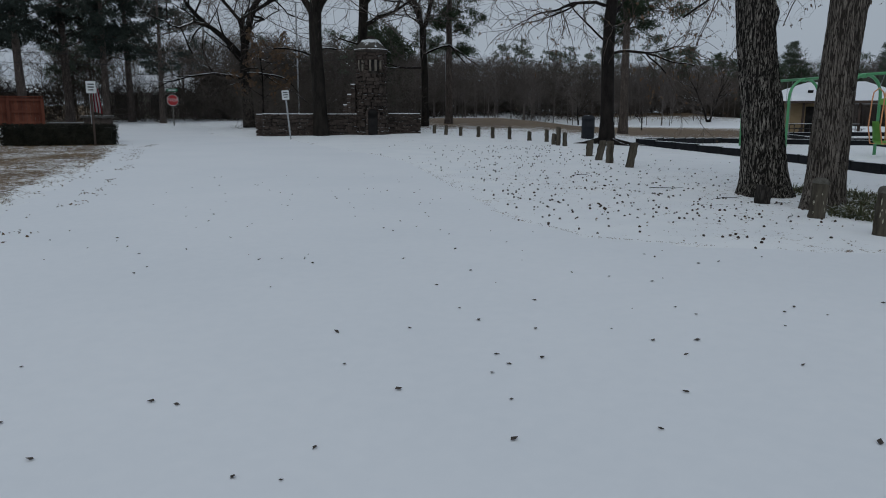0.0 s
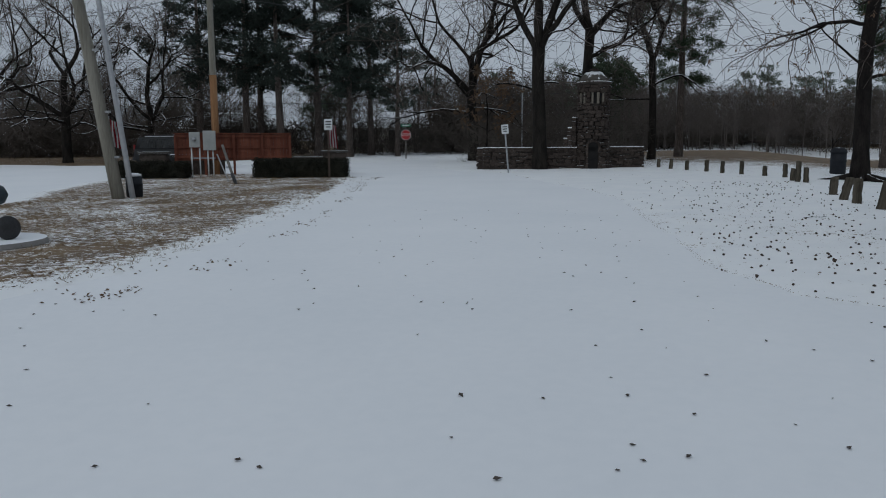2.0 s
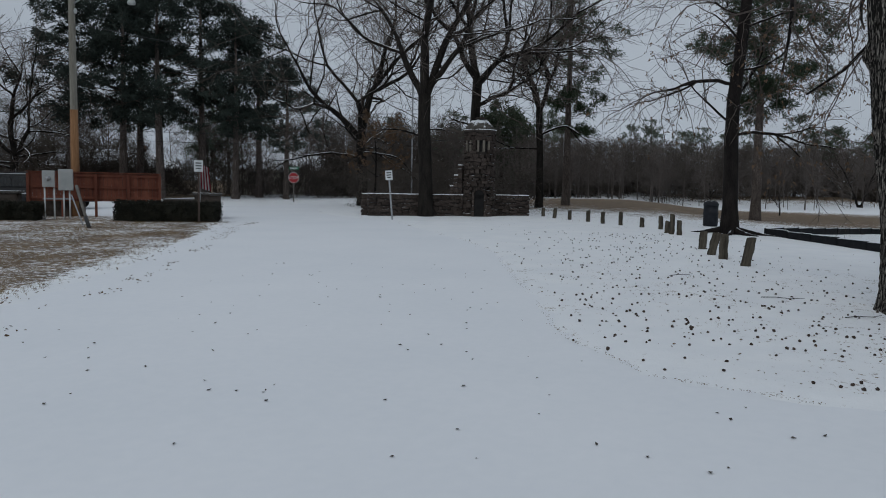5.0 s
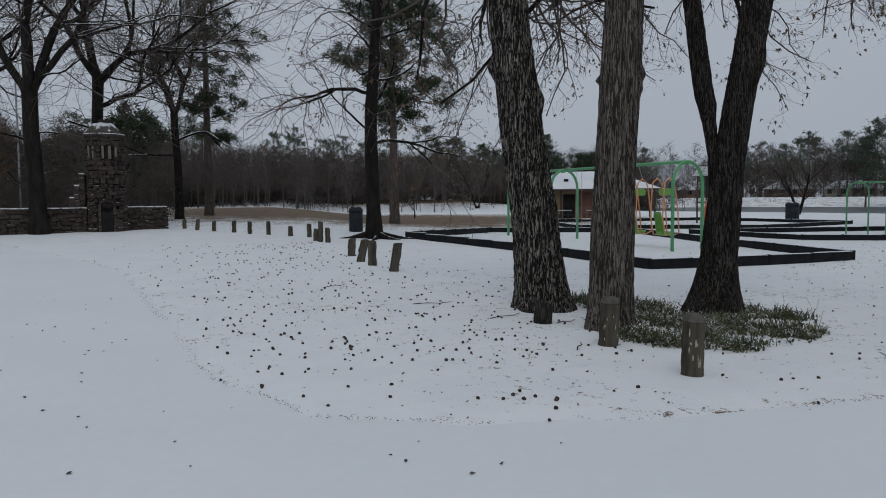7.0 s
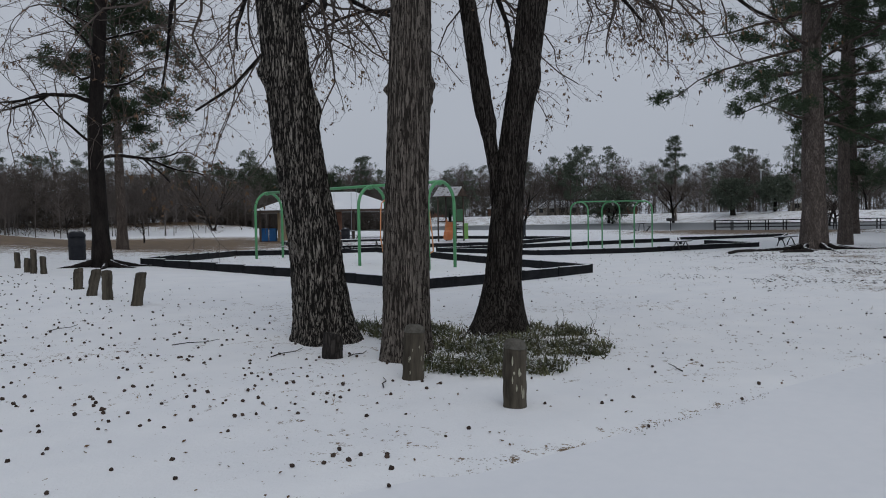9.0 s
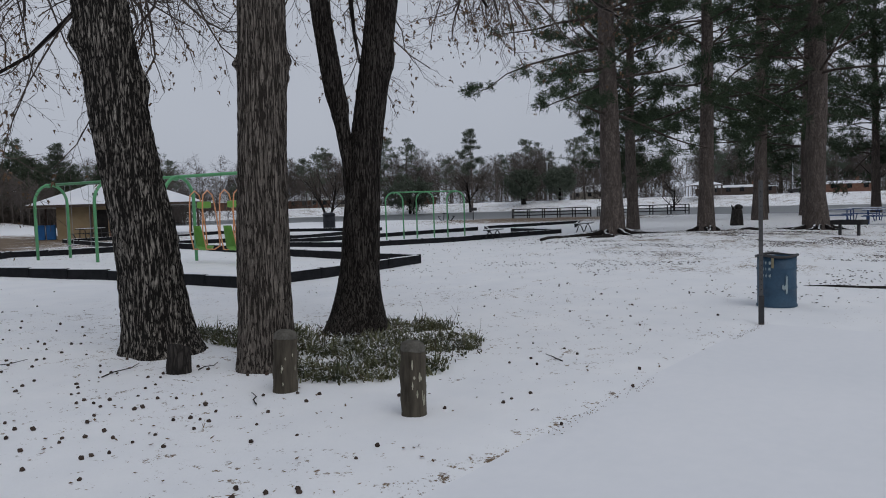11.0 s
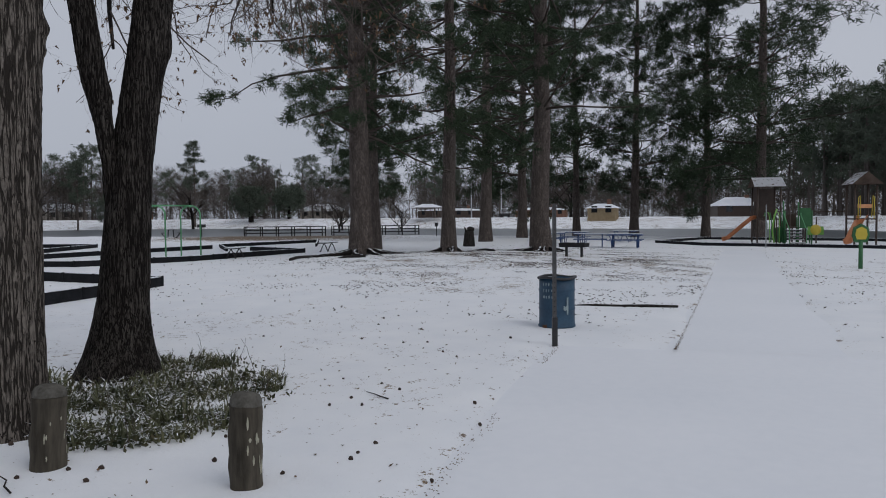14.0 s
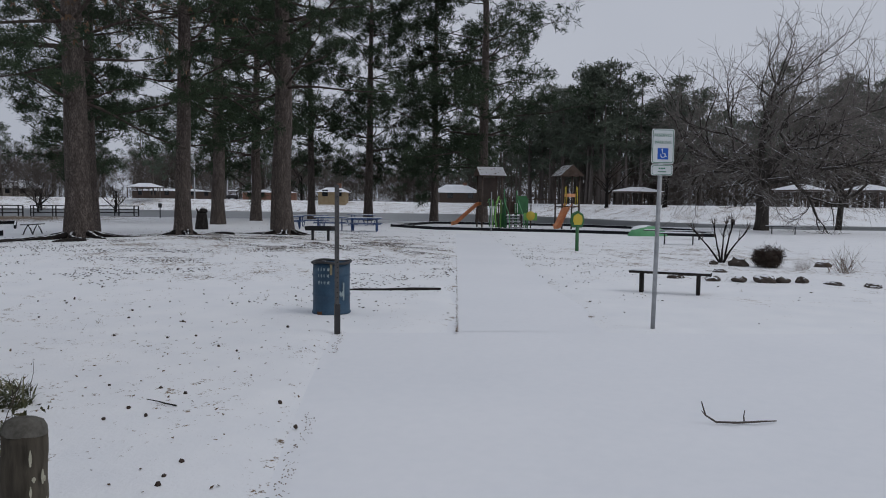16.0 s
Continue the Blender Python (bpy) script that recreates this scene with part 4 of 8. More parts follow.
for src, x, y, turn, s in ((first_pine, 58.5, -1.8, 80, 1.16), (second_pine, 71, 22, 120, 0.95), (first_pine, 54, 27, 200, 0.85), (second_pine, 67, 12.5, 250, 0.95)):
    copy_thing(src, pose(x, y, gz(x, y), 0, 0, turn) @ Matrix.Scale(s, 4))
# big pines across the street from the memorial
street_pine = pine_tree("pine_tree", "big dense dark pine standing across the street", (-33.5, 47), 15.5, 0.3, 40, "pines across the street", first=0.34, reach=0.27, whorls=15, per=5, tufts=17, size=0.46, count=14, width=0.085, clump=0.36)
for ob in street_pine.children:
    if ob.name.startswith("crown"):
        ob.data.materials[0] = M_NEEDLEDARK
for k, (x, y, s) in enumerate(((-37, 46, 0.98), (-34.5, 50.5, 0.97), (-26.5, 54.5, 0.9), (-30.2, 46.5, 1.0), (-29.5, 51, 1.04), (-26.2, 50, 0.86), (-22.8, 51.5, 0.68))):
    ob = copy_thing(street_pine, pose(x, y, gz(x, y), 0, 0, 67 * k) @ Matrix.Diagonal((s * 1.05, s * 1.05, s, 1)))
pine_tree("pine_tree", "dark pine standing behind the bare sweetgum", (9.1, 43.7), 17, 0.28, 39, first=0.36, reach=0.24, whorls=15, per=5, tufts=28, size=0.42, count=20, width=0.06, clump=0.3)


# far woods, made of simpler trees
def arrays(tubes):
    return np.array([c for p in tubes.v for c in p]).reshape(-1, 3), np.array(tubes.f)


def low_pine(seed, first):
    tr, lb, v, q = pine_parts(20, 0.3, seed, first=first, reach=0.22, whorls=10, per=4, tufts=8, size=0.72, count=9, low=True, width=0.12, clump=0.5)
    a, fa = arrays(tr)
    b, fb = arrays(lb)
    return (np.concatenate([a, b]), np.concatenate([fa, fb + len(a)])), (v, q)


def low_bare(seed, height=14):
    """A far bare tree: trunk, some limbs, and a haze of thin twigs."""
    rng = random.Random(seed)
    tb, tips = Tubes(), []
    top = Vector((rng.gauss(0, 0.5), rng.gauss(0, 0.5), height * 0.9))
    tb.add([Vector((0, 0, -0.2)), top * 0.4, top], [0.12, 0.09, 0.025], 3)
    for k in range(17):
        f = 0.22 + 0.72 * (k + rng.random()) / 17
        a, up = rng.uniform(0, 6.283), rng.uniform(0.35, 1.1)
        ln = height * 0.34 * (1.1 - 0.75 * f) * rng.uniform(0.7, 1.3)
        e = Vector((math.cos(a) * math.cos(up), math.sin(a) * math.cos(up), math.sin(up)))
        q = top * f
        tb.add([q, q + e * ln], [0.06, 0.015], 3)
        tips += [(q + e * ln * g + Vector((rng.gauss(0, 0.3), rng.gauss(0, 0.3), rng.gauss(0, 0.3))), e) for g in (0.35, 0.6, 0.8, 1.0)]
    v, f = arrays(tb)
    return (v, f), needles(tips, rng, 1.25, 8, -0.25, 0.02)


LOWPINES = [low_pine(s, 0.25 + 0.1 * (s % 3)) for s in range(51, 55)]
LOWBARES = [low_bare(s) for s in range(61, 65)]


def wood(name, label, places, material_wood, material_crown, category="woods"):
    """Many far trees as one thing: trunks in one mesh, crowns in another. places: x, y, height, which kind (0 bare, 1 pine)."""
    rng = random.Random(len(places))
    wv, wf, cv, cf, tv, tf = [], [], [], [], [], []
    nw = nc = nt = 0
    for x, y, h, kind in places:
        (v, f), crown = rng.choice(LOWPINES if kind else LOWBARES)
        s = h / (20 if kind else 14)
        a = rng.uniform(0, 6.283)
        m = np.array([[math.cos(a), -math.sin(a), 0], [math.sin(a), math.cos(a), 0], [0, 0, 1]]) * s
        at = np.array([x, y, gz(x, y)])
        wv.append(v @ m.T + at)
        wf.append(f + nw)
        nw += len(v)
        if kind:
            cv.append(crown[0] @ m.T + at)
            cf.append(crown[1] + nc)
            nc += len(crown[0])
        else:
            tv.append(crown[0] @ m.T + at)
            tf.append(crown[1] + nt)
            nt += len(crown[0])
    t = thing(name, label, category, kind="stuff")
    new("trunk_mass", raw("trunk_mass", np.concatenate(wv), np.concatenate(wf), material_wood)).parent = t
    if tv:
        new("twig_mass", raw("twig_mass", np.concatenate(tv), np.concatenate(tf), material_wood)).parent = t
    if cv:
        new("crown_mass", raw("crown_mass", np.concatenate(cv), np.concatenate(cf), material_crown)).parent = t
    return t


def band(seed, line, depth, count, tall, pine_share):
    """Places along a line of the plan, some way behind it."""
    rng = random.Random(seed)
    lens = [math.dist(a, b) for a, b in zip(line, line[1:])]
    out = []
    for _ in range(count):
        s = rng.uniform(0, sum(lens))
        for (x0, y0), (x1, y1), ln in zip(line, line[1:], lens):
            if s <= ln:
                break
            s -= ln
        f, o = s / ln, rng.uniform(0, 1) ** 1.4 * depth
        nx, ny = -(y1 - y0) / ln, (x1 - x0) / ln
        kind = 1 if rng.random() < pine_share else 0
        out.append((x0 + (x1 - x0) * f + nx * o, y0 + (y1 - y0) * f + ny * o, rng.uniform(*tall) * (1.0 if kind else 0.85), kind))
    return out


wood("far_woods", "dark mixed woods of bare trees and pines across the street", band(1, [(-68, 44), (-39, 53)], 24, 54, (9, 12.5), 0.1) + band(11, [(-38, 58), (-10, 66)], 22, 70, (7.5, 10.5), 0.05), M_TWIG, M_NEEDLEHAZE)
wood("far_woods", "brown bare woods along the far field edge", band(2, [(75, 135), (30, 118), (-20, 92), (-26, 66)], 22, 400, (6.0, 9.2), 0.0), M_TWIGHAZE, M_NEEDLEHAZE)
wood("far_woods", "pines standing above the brown woods", band(3, [(72, 146), (30, 130), (-22, 106)], 10, 30, (8.6, 10.6), 1.0), M_TWIGHAZE, M_NEEDLEHAZE)
wood("far_woods", "dark pines at the corner of the field woods", band(8, [(62, 126), (34, 117), (24, 113)], 9, 34, (9, 11.5), 0.95), M_TWIGHAZE, M_NEEDLEMID)
wood("far_woods", "line of pines and bare trees on the far lake shore", band(4, [(232, -8), (225, 20), (210, 80), (170, 135), (120, 180), (70, 190)], -40, 430, (14, 20), 0.12) + band(12, [(225, 20), (210, 80), (170, 135), (120, 180), (70, 190)], 22, 70, (9, 15), 0.2), M_TWIGHAZE, M_NEEDLEHAZE)
wood("far_woods", "dense pine woods beyond the playground", band(5, [(88, -110), (96, -62), (120, -40), (190, -30), (230, 10)], -40, 130, (15, 22), 0.84), M_TWIGHAZE, M_NEEDLEHAZE)
wood("far_woods", "pines on the far bank behind the playground", band(7, [(118, -30), (134, -25), (150, -20), (168, -8)], -12, 32, (19, 25), 0.9), M_TWIGHAZE, M_NEEDLEHAZE)
wood("far_woods", "bare trees and pines at the west edge of the car park", band(6, [(-62, 40), (-75, 10), (-70, -30)], 16, 45, (9, 12), 0.1), M_TWIG, M_NEEDLEHAZE)


def brush(name, label, line, depth, count, tall, size, width=0.03):
    """Low tangled undergrowth at the foot of woods."""
    rng = random.Random(count)
    tips = [(Vector((x, y, gz(x, y) + rng.uniform(0, tall))), Vector((0, 0, 1))) for x, y, _, _ in band(count, line, depth, count, (1, 2), 0)]
    v, q = needles(tips, rng, size, 16, 0.0, width)
    return tagged(new(name, raw(name, v, q, M_BRUSH)), label, "undergrowth", kind="stuff")


brush("undergrowth", "brown tangled undergrowth below the street woods", [(-64, 41), (-36, 52), (-14, 58)], 12, 2000, 2.6, 0.9)
brush("undergrowth", "grey-brown undergrowth along the far field edge", [(75, 134), (30, 117), (-20, 91), (-25, 62)], 12, 4600, 6.5, 1.3, 0.022)
brush("undergrowth", "low brown thicket before the field woods", [(75, 133), (30, 116), (-20, 90), (-25, 62)], 6, 4000, 3.6, 1.3, 0.04)
brush("undergrowth", "undergrowth on the far lake shore", [(232, -8), (225, 20), (210, 80), (170, 135), (120, 180), (70, 190)], -42, 4200, 9.0, 2.2, 0.03)
brush("undergrowth", "dark undergrowth between the trunks of the pine woods", [(88, -110), (96, -62), (120, -40), (190, -30), (230, 10)], -34, 3400, 8.0, 1.9)
brush("undergrowth", "bare brown shrubs behind the gate walls", [(-14, 40), (-3.6, 39.5)], 7, 520, 2.4, 0.8, 0.014)
brush("undergrowth", "dark tangled thicket at the west end of the street woods", [(-66, 42), (-50, 48), (-36, 53)], 9, 1500, 4.2, 1.1, 0.025)

# ---- the three sweetgums at the road's edge ----
def bark_trunk(points, radii, seed, sides=160, step=0.035, flare=None, depth=0.022, broad=1.0, knots=()):
    """A thick trunk with ridged bark: points of its middle line, radii, knots as (height, turn, size, width)."""
    pts = [Vector(p) for p in points]
    total = pts[-1].z - pts[0].z
    levels = list(np.arange(pts[0].z, min(pts[-1].z, 5.3), step)) + list(np.linspace(min(pts[-1].z, 5.4), pts[-1].z, 14))
    n = len(levels) - 1
    zs = [p.z for p in pts]
    verts, faces = [], []
    for i in range(n + 1):
        z = levels[i]
        cx, cy, r = (np.interp(z, zs, [p.x for p in pts]), np.interp(z, zs, [p.y for p in pts]), np.interp(z, zs, radii))
        for k in range(sides):
            a = 2 * math.pi * k / sides
            ca, sa = math.cos(a), math.sin(a)
            rr = r
            if flare:
                lobes = 1 + 0.5 * math.sin(a * 5 + seed) + 0.3 * math.sin(a * 3 + seed * 2)
                rr += flare * math.exp(-max(0, z - zs[0] - 0.1) / 0.28) * (0.55 + 0.45 * lobes)
            for kh, kt, ks, kw in knots:
                da = (a - radians(kt) + math.pi) % (2 * math.pi) - math.pi
                rr += ks * math.exp(-((z - kh) / kw) ** 2 - (da * r / kw) ** 2)
            wob = 0.05 * noise.noise((ca * 2, sa * 2, z * 2.5 + seed))
            q = Vector(((ca - sa * wob) * r * 29 + seed * 3.1, (sa + ca * wob) * r * 29, z * 4.6))
            ridge = max(0.0, 1 - abs(noise.noise(q)) * 3.4 / broad) * (0.75 + 0.5 * noise.noise((q.x * 1.3, q.y * 1.3, z * 13)))
            rr += depth * (ridge - 0.4) + 0.02 * noise.noise((ca * 1.6 + seed, sa * 1.6, z * 0.9))
            verts.append((cx + ca * rr, cy + sa * rr, z))
    for i in range(n):
        for k in range(sides):
            j = (k + 1) % sides
            faces.append((i * sides + k, i * sides + j, (i + 1) * sides + j, (i + 1) * sides + k))
    return verts, faces


DROOP = dict(seg=[7, 6, 5, 3], wig=[0.14, 0.26, 0.26, 0.24], lift=[0.0, -0.02, -0.035, -0.05], end=[0.3, 0.35, 0.4, 0.5], sides=[7, 5, 3, 3],
             kids=[10, 7, 5], angle=[(25, 60), (30, 65), (30, 70)], ratio=[0.5, 0.5, 0.5], thin=[0.5, 0.55, 0.55], split=1)
DROOP["from"] = [0.25, 0.15, 0.1]


def sweetgum(label, place, trunk_sets, limbs_at, seed, bark, leaves):
    x, y = place
    t = thing("sweetgum_tree", label, "tree", pose(x, y, gz(x, y)), "sweetgums at the road edge")
    for s in trunk_sets:
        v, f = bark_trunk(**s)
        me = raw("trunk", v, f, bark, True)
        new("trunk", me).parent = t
    rng = random.Random(seed)
    lb, tw, tips = Tubes(), Tubes(), []
    for at, az, up, ln, r in limbs_at:
        d = Vector((math.cos(radians(az)) * math.cos(radians(up)), math.sin(radians(az)) * math.cos(radians(up)), math.sin(radians(up))))
        one = Tubes()
        grow(one, tw, Vector(at), d, ln, r, 0, DROOP, rng, tips)
        new("limb", raw("limb", one.v, one.f, M_BARK, True)).parent = t
    tagged(new("crown", raw("crown", tw.v, tw.f, M_TWIG)), kind="stuff").parent = t
    v, q = needles([tips[rng.randrange(len(tips))] for _ in range(leaves)], rng, 0.046, 2, 0.6, 0.36)
    tagged(new("foliage", raw("foliage", v, q, M_DRYLEAF)), "few dry brown leaves", kind="stuff").parent = t
    return t


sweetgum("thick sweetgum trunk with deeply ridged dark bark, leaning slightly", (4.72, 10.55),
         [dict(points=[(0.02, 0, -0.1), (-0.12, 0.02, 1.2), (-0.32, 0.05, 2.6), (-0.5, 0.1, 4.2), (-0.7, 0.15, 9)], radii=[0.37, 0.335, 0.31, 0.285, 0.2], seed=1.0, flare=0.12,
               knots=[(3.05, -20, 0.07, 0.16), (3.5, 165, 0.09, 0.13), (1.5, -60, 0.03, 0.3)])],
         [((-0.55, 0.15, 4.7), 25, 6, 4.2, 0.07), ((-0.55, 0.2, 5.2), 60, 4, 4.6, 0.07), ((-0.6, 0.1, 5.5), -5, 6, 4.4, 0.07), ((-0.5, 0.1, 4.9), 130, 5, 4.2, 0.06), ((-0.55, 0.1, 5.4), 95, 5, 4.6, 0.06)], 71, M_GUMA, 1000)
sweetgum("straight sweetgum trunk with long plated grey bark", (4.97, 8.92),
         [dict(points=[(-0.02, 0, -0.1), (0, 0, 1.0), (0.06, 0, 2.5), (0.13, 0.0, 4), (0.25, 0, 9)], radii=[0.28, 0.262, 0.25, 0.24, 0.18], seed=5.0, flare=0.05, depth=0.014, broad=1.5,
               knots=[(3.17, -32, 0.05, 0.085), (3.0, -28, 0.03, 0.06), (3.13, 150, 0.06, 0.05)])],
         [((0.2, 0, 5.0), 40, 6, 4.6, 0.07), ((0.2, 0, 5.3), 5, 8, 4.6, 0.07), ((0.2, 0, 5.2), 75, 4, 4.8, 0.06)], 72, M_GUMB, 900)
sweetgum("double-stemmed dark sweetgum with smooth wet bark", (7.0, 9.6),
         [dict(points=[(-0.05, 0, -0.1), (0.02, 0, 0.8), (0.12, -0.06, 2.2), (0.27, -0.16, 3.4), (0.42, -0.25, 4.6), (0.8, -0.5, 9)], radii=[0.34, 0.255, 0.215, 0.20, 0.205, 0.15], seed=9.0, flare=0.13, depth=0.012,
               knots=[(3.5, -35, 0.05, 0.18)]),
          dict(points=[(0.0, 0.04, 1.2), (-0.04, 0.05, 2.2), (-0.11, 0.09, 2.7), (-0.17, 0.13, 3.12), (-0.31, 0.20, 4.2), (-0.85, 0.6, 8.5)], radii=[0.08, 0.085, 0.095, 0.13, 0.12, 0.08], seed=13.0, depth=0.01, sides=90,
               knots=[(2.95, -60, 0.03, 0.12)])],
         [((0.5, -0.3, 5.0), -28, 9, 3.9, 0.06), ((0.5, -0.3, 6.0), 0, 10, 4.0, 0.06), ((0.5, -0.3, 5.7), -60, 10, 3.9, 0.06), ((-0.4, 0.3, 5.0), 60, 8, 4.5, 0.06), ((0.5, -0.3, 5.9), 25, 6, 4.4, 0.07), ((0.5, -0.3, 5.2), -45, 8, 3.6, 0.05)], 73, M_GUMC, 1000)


# ---- bollards: short round log posts ----
def log_bollard(label, place, h, r, lean=(0, 0), dome=True, slant=0.0, seed=1, marks=6, turn=0, bark=None):
    x, y = place
    t = thing("log_bollard", label, "bollard", pose(x, y, gz(x, y) - 0.02, lean[0], lean[1], turn), "log bollards along the road edge")
    rng = random.Random(seed)
    prof = [(r * 1.02, -0.1), (r * 1.0, 0.05), (r * 0.97, h * 0.5), (r * 0.96, h - r * 0.75)]
    bm = lathe(prof, 28, close=True)
    bmesh.ops.subdivide_edges(bm, edges=[e for e in bm.edges if abs(e.verts[0].co.z - e.verts[1].co.z) > 0.05], cuts=5)
    roughen(bm, 0.018, 8, seed)
    part("shaft", bm, bark or M_POST, t, smooth=True)
    top = [(r * 0.96, h - r * 0.75)] + ([(r * 0.94, h - r * 0.45), (r * 0.8, h - r * 0.18), (r * 0.5, h - r * 0.03), (0.005, h)] if dome else [(r * 0.93, h - r * 0.1), (r * 0.8, h), (0.005, h + 0.01)])
    bm = lathe(top, 28, close=False)
    for v in bm.verts:
        v.co.z += slant * v.co.x * (v.co.z - top[0][1]) / max(h - top[0][1], 0.01) * 2
    roughen(bm, 0.01, 7, seed)
    part("top", bm, M_POSTTOP if dome else bark or M_POST, t, "pale weathered end grain" if dome else "", smooth=True)
    for k in range(marks):
        a, z, w, hh = rng.uniform(3.3, 5.6), rng.uniform(0.05, h * 0.65), rng.uniform(0.004, 0.011), rng.uniform(0.025, 0.09)
        bm = bmesh.new()
        rows = []
        for i in range(5):
            f = i / 4
            ww = w * math.sin(math.pi * min(0.93, max(0.12, f + rng.uniform(-0.08, 0.08)))) / r
            rows.append([bm.verts.new((math.cos(a + s * ww) * r * 1.035, math.sin(a + s * ww) * r * 1.035, z + hh * f)) for s in (-1, 1)])
        for p0, p1 in zip(rows, rows[1:]):
            bm.faces.new((p0[0], p0[1], p1[1], p1[0]))
        part("lichen_patch", bm, M_LICHEN, t, "pale peeling patch")
    return t


log_bollard("short weathered log bollard with flaking pale patches", (4.52, 6.5), 0.61, 0.105, (0.5, 1), seed=3, marks=11)
log_bollard("round-topped log bollard, mossy and peeling near its foot", (4.42, 7.96), 0.58, 0.112, (1, 3), seed=4, marks=9)
log_bollard("low dark log stump with a slanted top", (4.24, 9.4), 0.30, 0.12, (0, 2), dome=False, slant=-0.15, seed=5, marks=0, bark=M_BARK_DARK)
ROW = [(-2.1, 34.2), (-1.5, 32.9), (-0.78, 31.9), (0.02, 30.7), (0.62, 29.7), (1.3, 28.8), (2.05, 27.8), (2.67, 27.0), (2.72, 25.1), (2.83, 24.6), (3.05, 24.4), (3.12, 19.5), (3.12, 17.9), (3.26, 17.05), (3.5, 15.75)]
TALL = [0.42, 0.46, 0.42, 0.48, 0.48, 0.52, 0.38, 0.5, 0.42, 0.68, 0.5, 0.47, 0.56, 0.58, 0.62]
LEAN = [0, 5, 0, 3, 0, 2, 0, 2, -3, 0, 2, 4, 11, 1, 9]
for k, ((x, y), h, ln) in enumerate(zip(ROW, TALL, LEAN)):
    tilt = " leaning to one side" if ln > 6 else ""
    log_bollard("dark weathered log bollard in the snow" + tilt, (x, y), h, 0.085 if k < 11 else 0.10, (0, ln), dome=False, slant=0.1, seed=20 + k, marks=0, turn=20 * k if ln < 4 else 0)


# ---- planted bed round the sweetgums ----
BED = np.array([(4.55, 8.3), (4.85, 7.45), (5.6, 7.2), (6.6, 7.35), (7.35, 7.9), (8.0, 8.8), (7.7, 9.6), (6.6, 10.4), (5.5, 11.5), (5.0, 11.3), (5.4, 9.9), (5.35, 8.8)])


BX, BY = np.arange(4.3, 8.3, 0.05), np.arange(7.0, 11.8, 0.05)
BED_GRID = signed(BED, *np.meshgrid(BX, BY, indexing="ij"))


def bed_at(x, y):
    return BED_GRID[min(max(int((x - 4.3) / 0.05), 0), len(BX) - 1), min(max(int((y - 7.0) / 0.05), 0), len(BY) - 1)]


def in_bed(rng):
    while True:
        x, y = rng.uniform(4.4, 8.1), rng.uniform(7.1, 11.6)
        if bed_at(x, y) < 0 and math.hypot(x - 7, y - 9.6) > 0.45 and math.hypot(x - 4.97, y - 8.92) > 0.32:
            return x, y


def blades_mesh(seed, clumps, per, length):
    rng = random.Random(seed)
    v, f = [], []
    for _ in range(clumps):
        x, y = in_bed(rng)
        dense = noise.noise((x * 1.1, y * 1.1, 4))
        if dense < -0.26 or bed_at(x, y) > -0.04 - 0.3 * max(0, 0.1 - dense):
            continue
        s = rng.uniform(0.6, 1.2)
        for _ in range(per):
            a, out, ln, w = rng.uniform(0, 6.283), rng.uniform(0.4, 1.05), length * s * rng.uniform(0.6, 1.25), rng.uniform(0.008, 0.016)
            dx, dy = math.cos(a), math.sin(a)
            bx, by = x + rng.gauss(0, 0.05), y + rng.gauss(0, 0.05)
            z0 = gz(bx, by) - 0.01
            b = len(v)
            for i in range(4):
                t = i / 3
                rr, zz = out * ln * t ** 1.3 * 0.8, ln * (t - 0.62 * out * t * t)
                ww = w * (1 - 0.85 * t)
                px, py = bx + dx * rr, by + dy * rr
                v += [(px - dy * ww, py + dx * ww, z0 + zz), (px + dy * ww, py - dx * ww, z0 + zz)]
            f += [(b + 2 * i, b + 2 * i + 1, b + 2 * i + 3, b + 2 * i + 2) for i in range(3)]
    return v, f


v, f = blades_mesh(5, 520, 18, 0.205)
tagged(new("border_grass", raw("border_grass", v, f, M_BLADE)), "clumps of green and straw border grass dusted with snow", "plants", kind="stuff")


def leaf_cards(rng, places, size, tilt=0.5):
    """Small curled leaves lying about: each a folded diamond."""
    v, f = [], []
    for x, y, z in places:
        a, s = rng.uniform(0, 6.283), size * rng.uniform(0.6, 1.3)
        m = Euler((rng.gauss(0, tilt), rng.gauss(0, tilt), a)).to_matrix()
        b = len(v)
        for p in ((-0.5, 0, 0.12), (-0.1, -0.32, 0.2), (-0.1, 0.32, 0.24), (0.0, 0, 0.0), (0.55, 0, 0.18)):
            q = m @ Vector(p) * s
            v.append((x + q.x, y + q.y, z + q.z))
        f += [(b, b + 1, b + 3), (b, b + 3, b + 2), (b + 1, b + 4, b + 3), (b + 2, b + 3, b + 4)]
    return v, f


rng = random.Random(8)
pl = [(x, y, gz(x, y) + rng.uniform(0.01, 0.10)) for x, y in (in_bed(rng) for _ in range(1300))]
v, f = leaf_cards(rng, pl, 0.045, 0.6)
tagged(new("ivy", raw("ivy", v, f, M_IVY)), "low ivy and fallen leaves under a dusting of snow", "plants", kind="stuff")

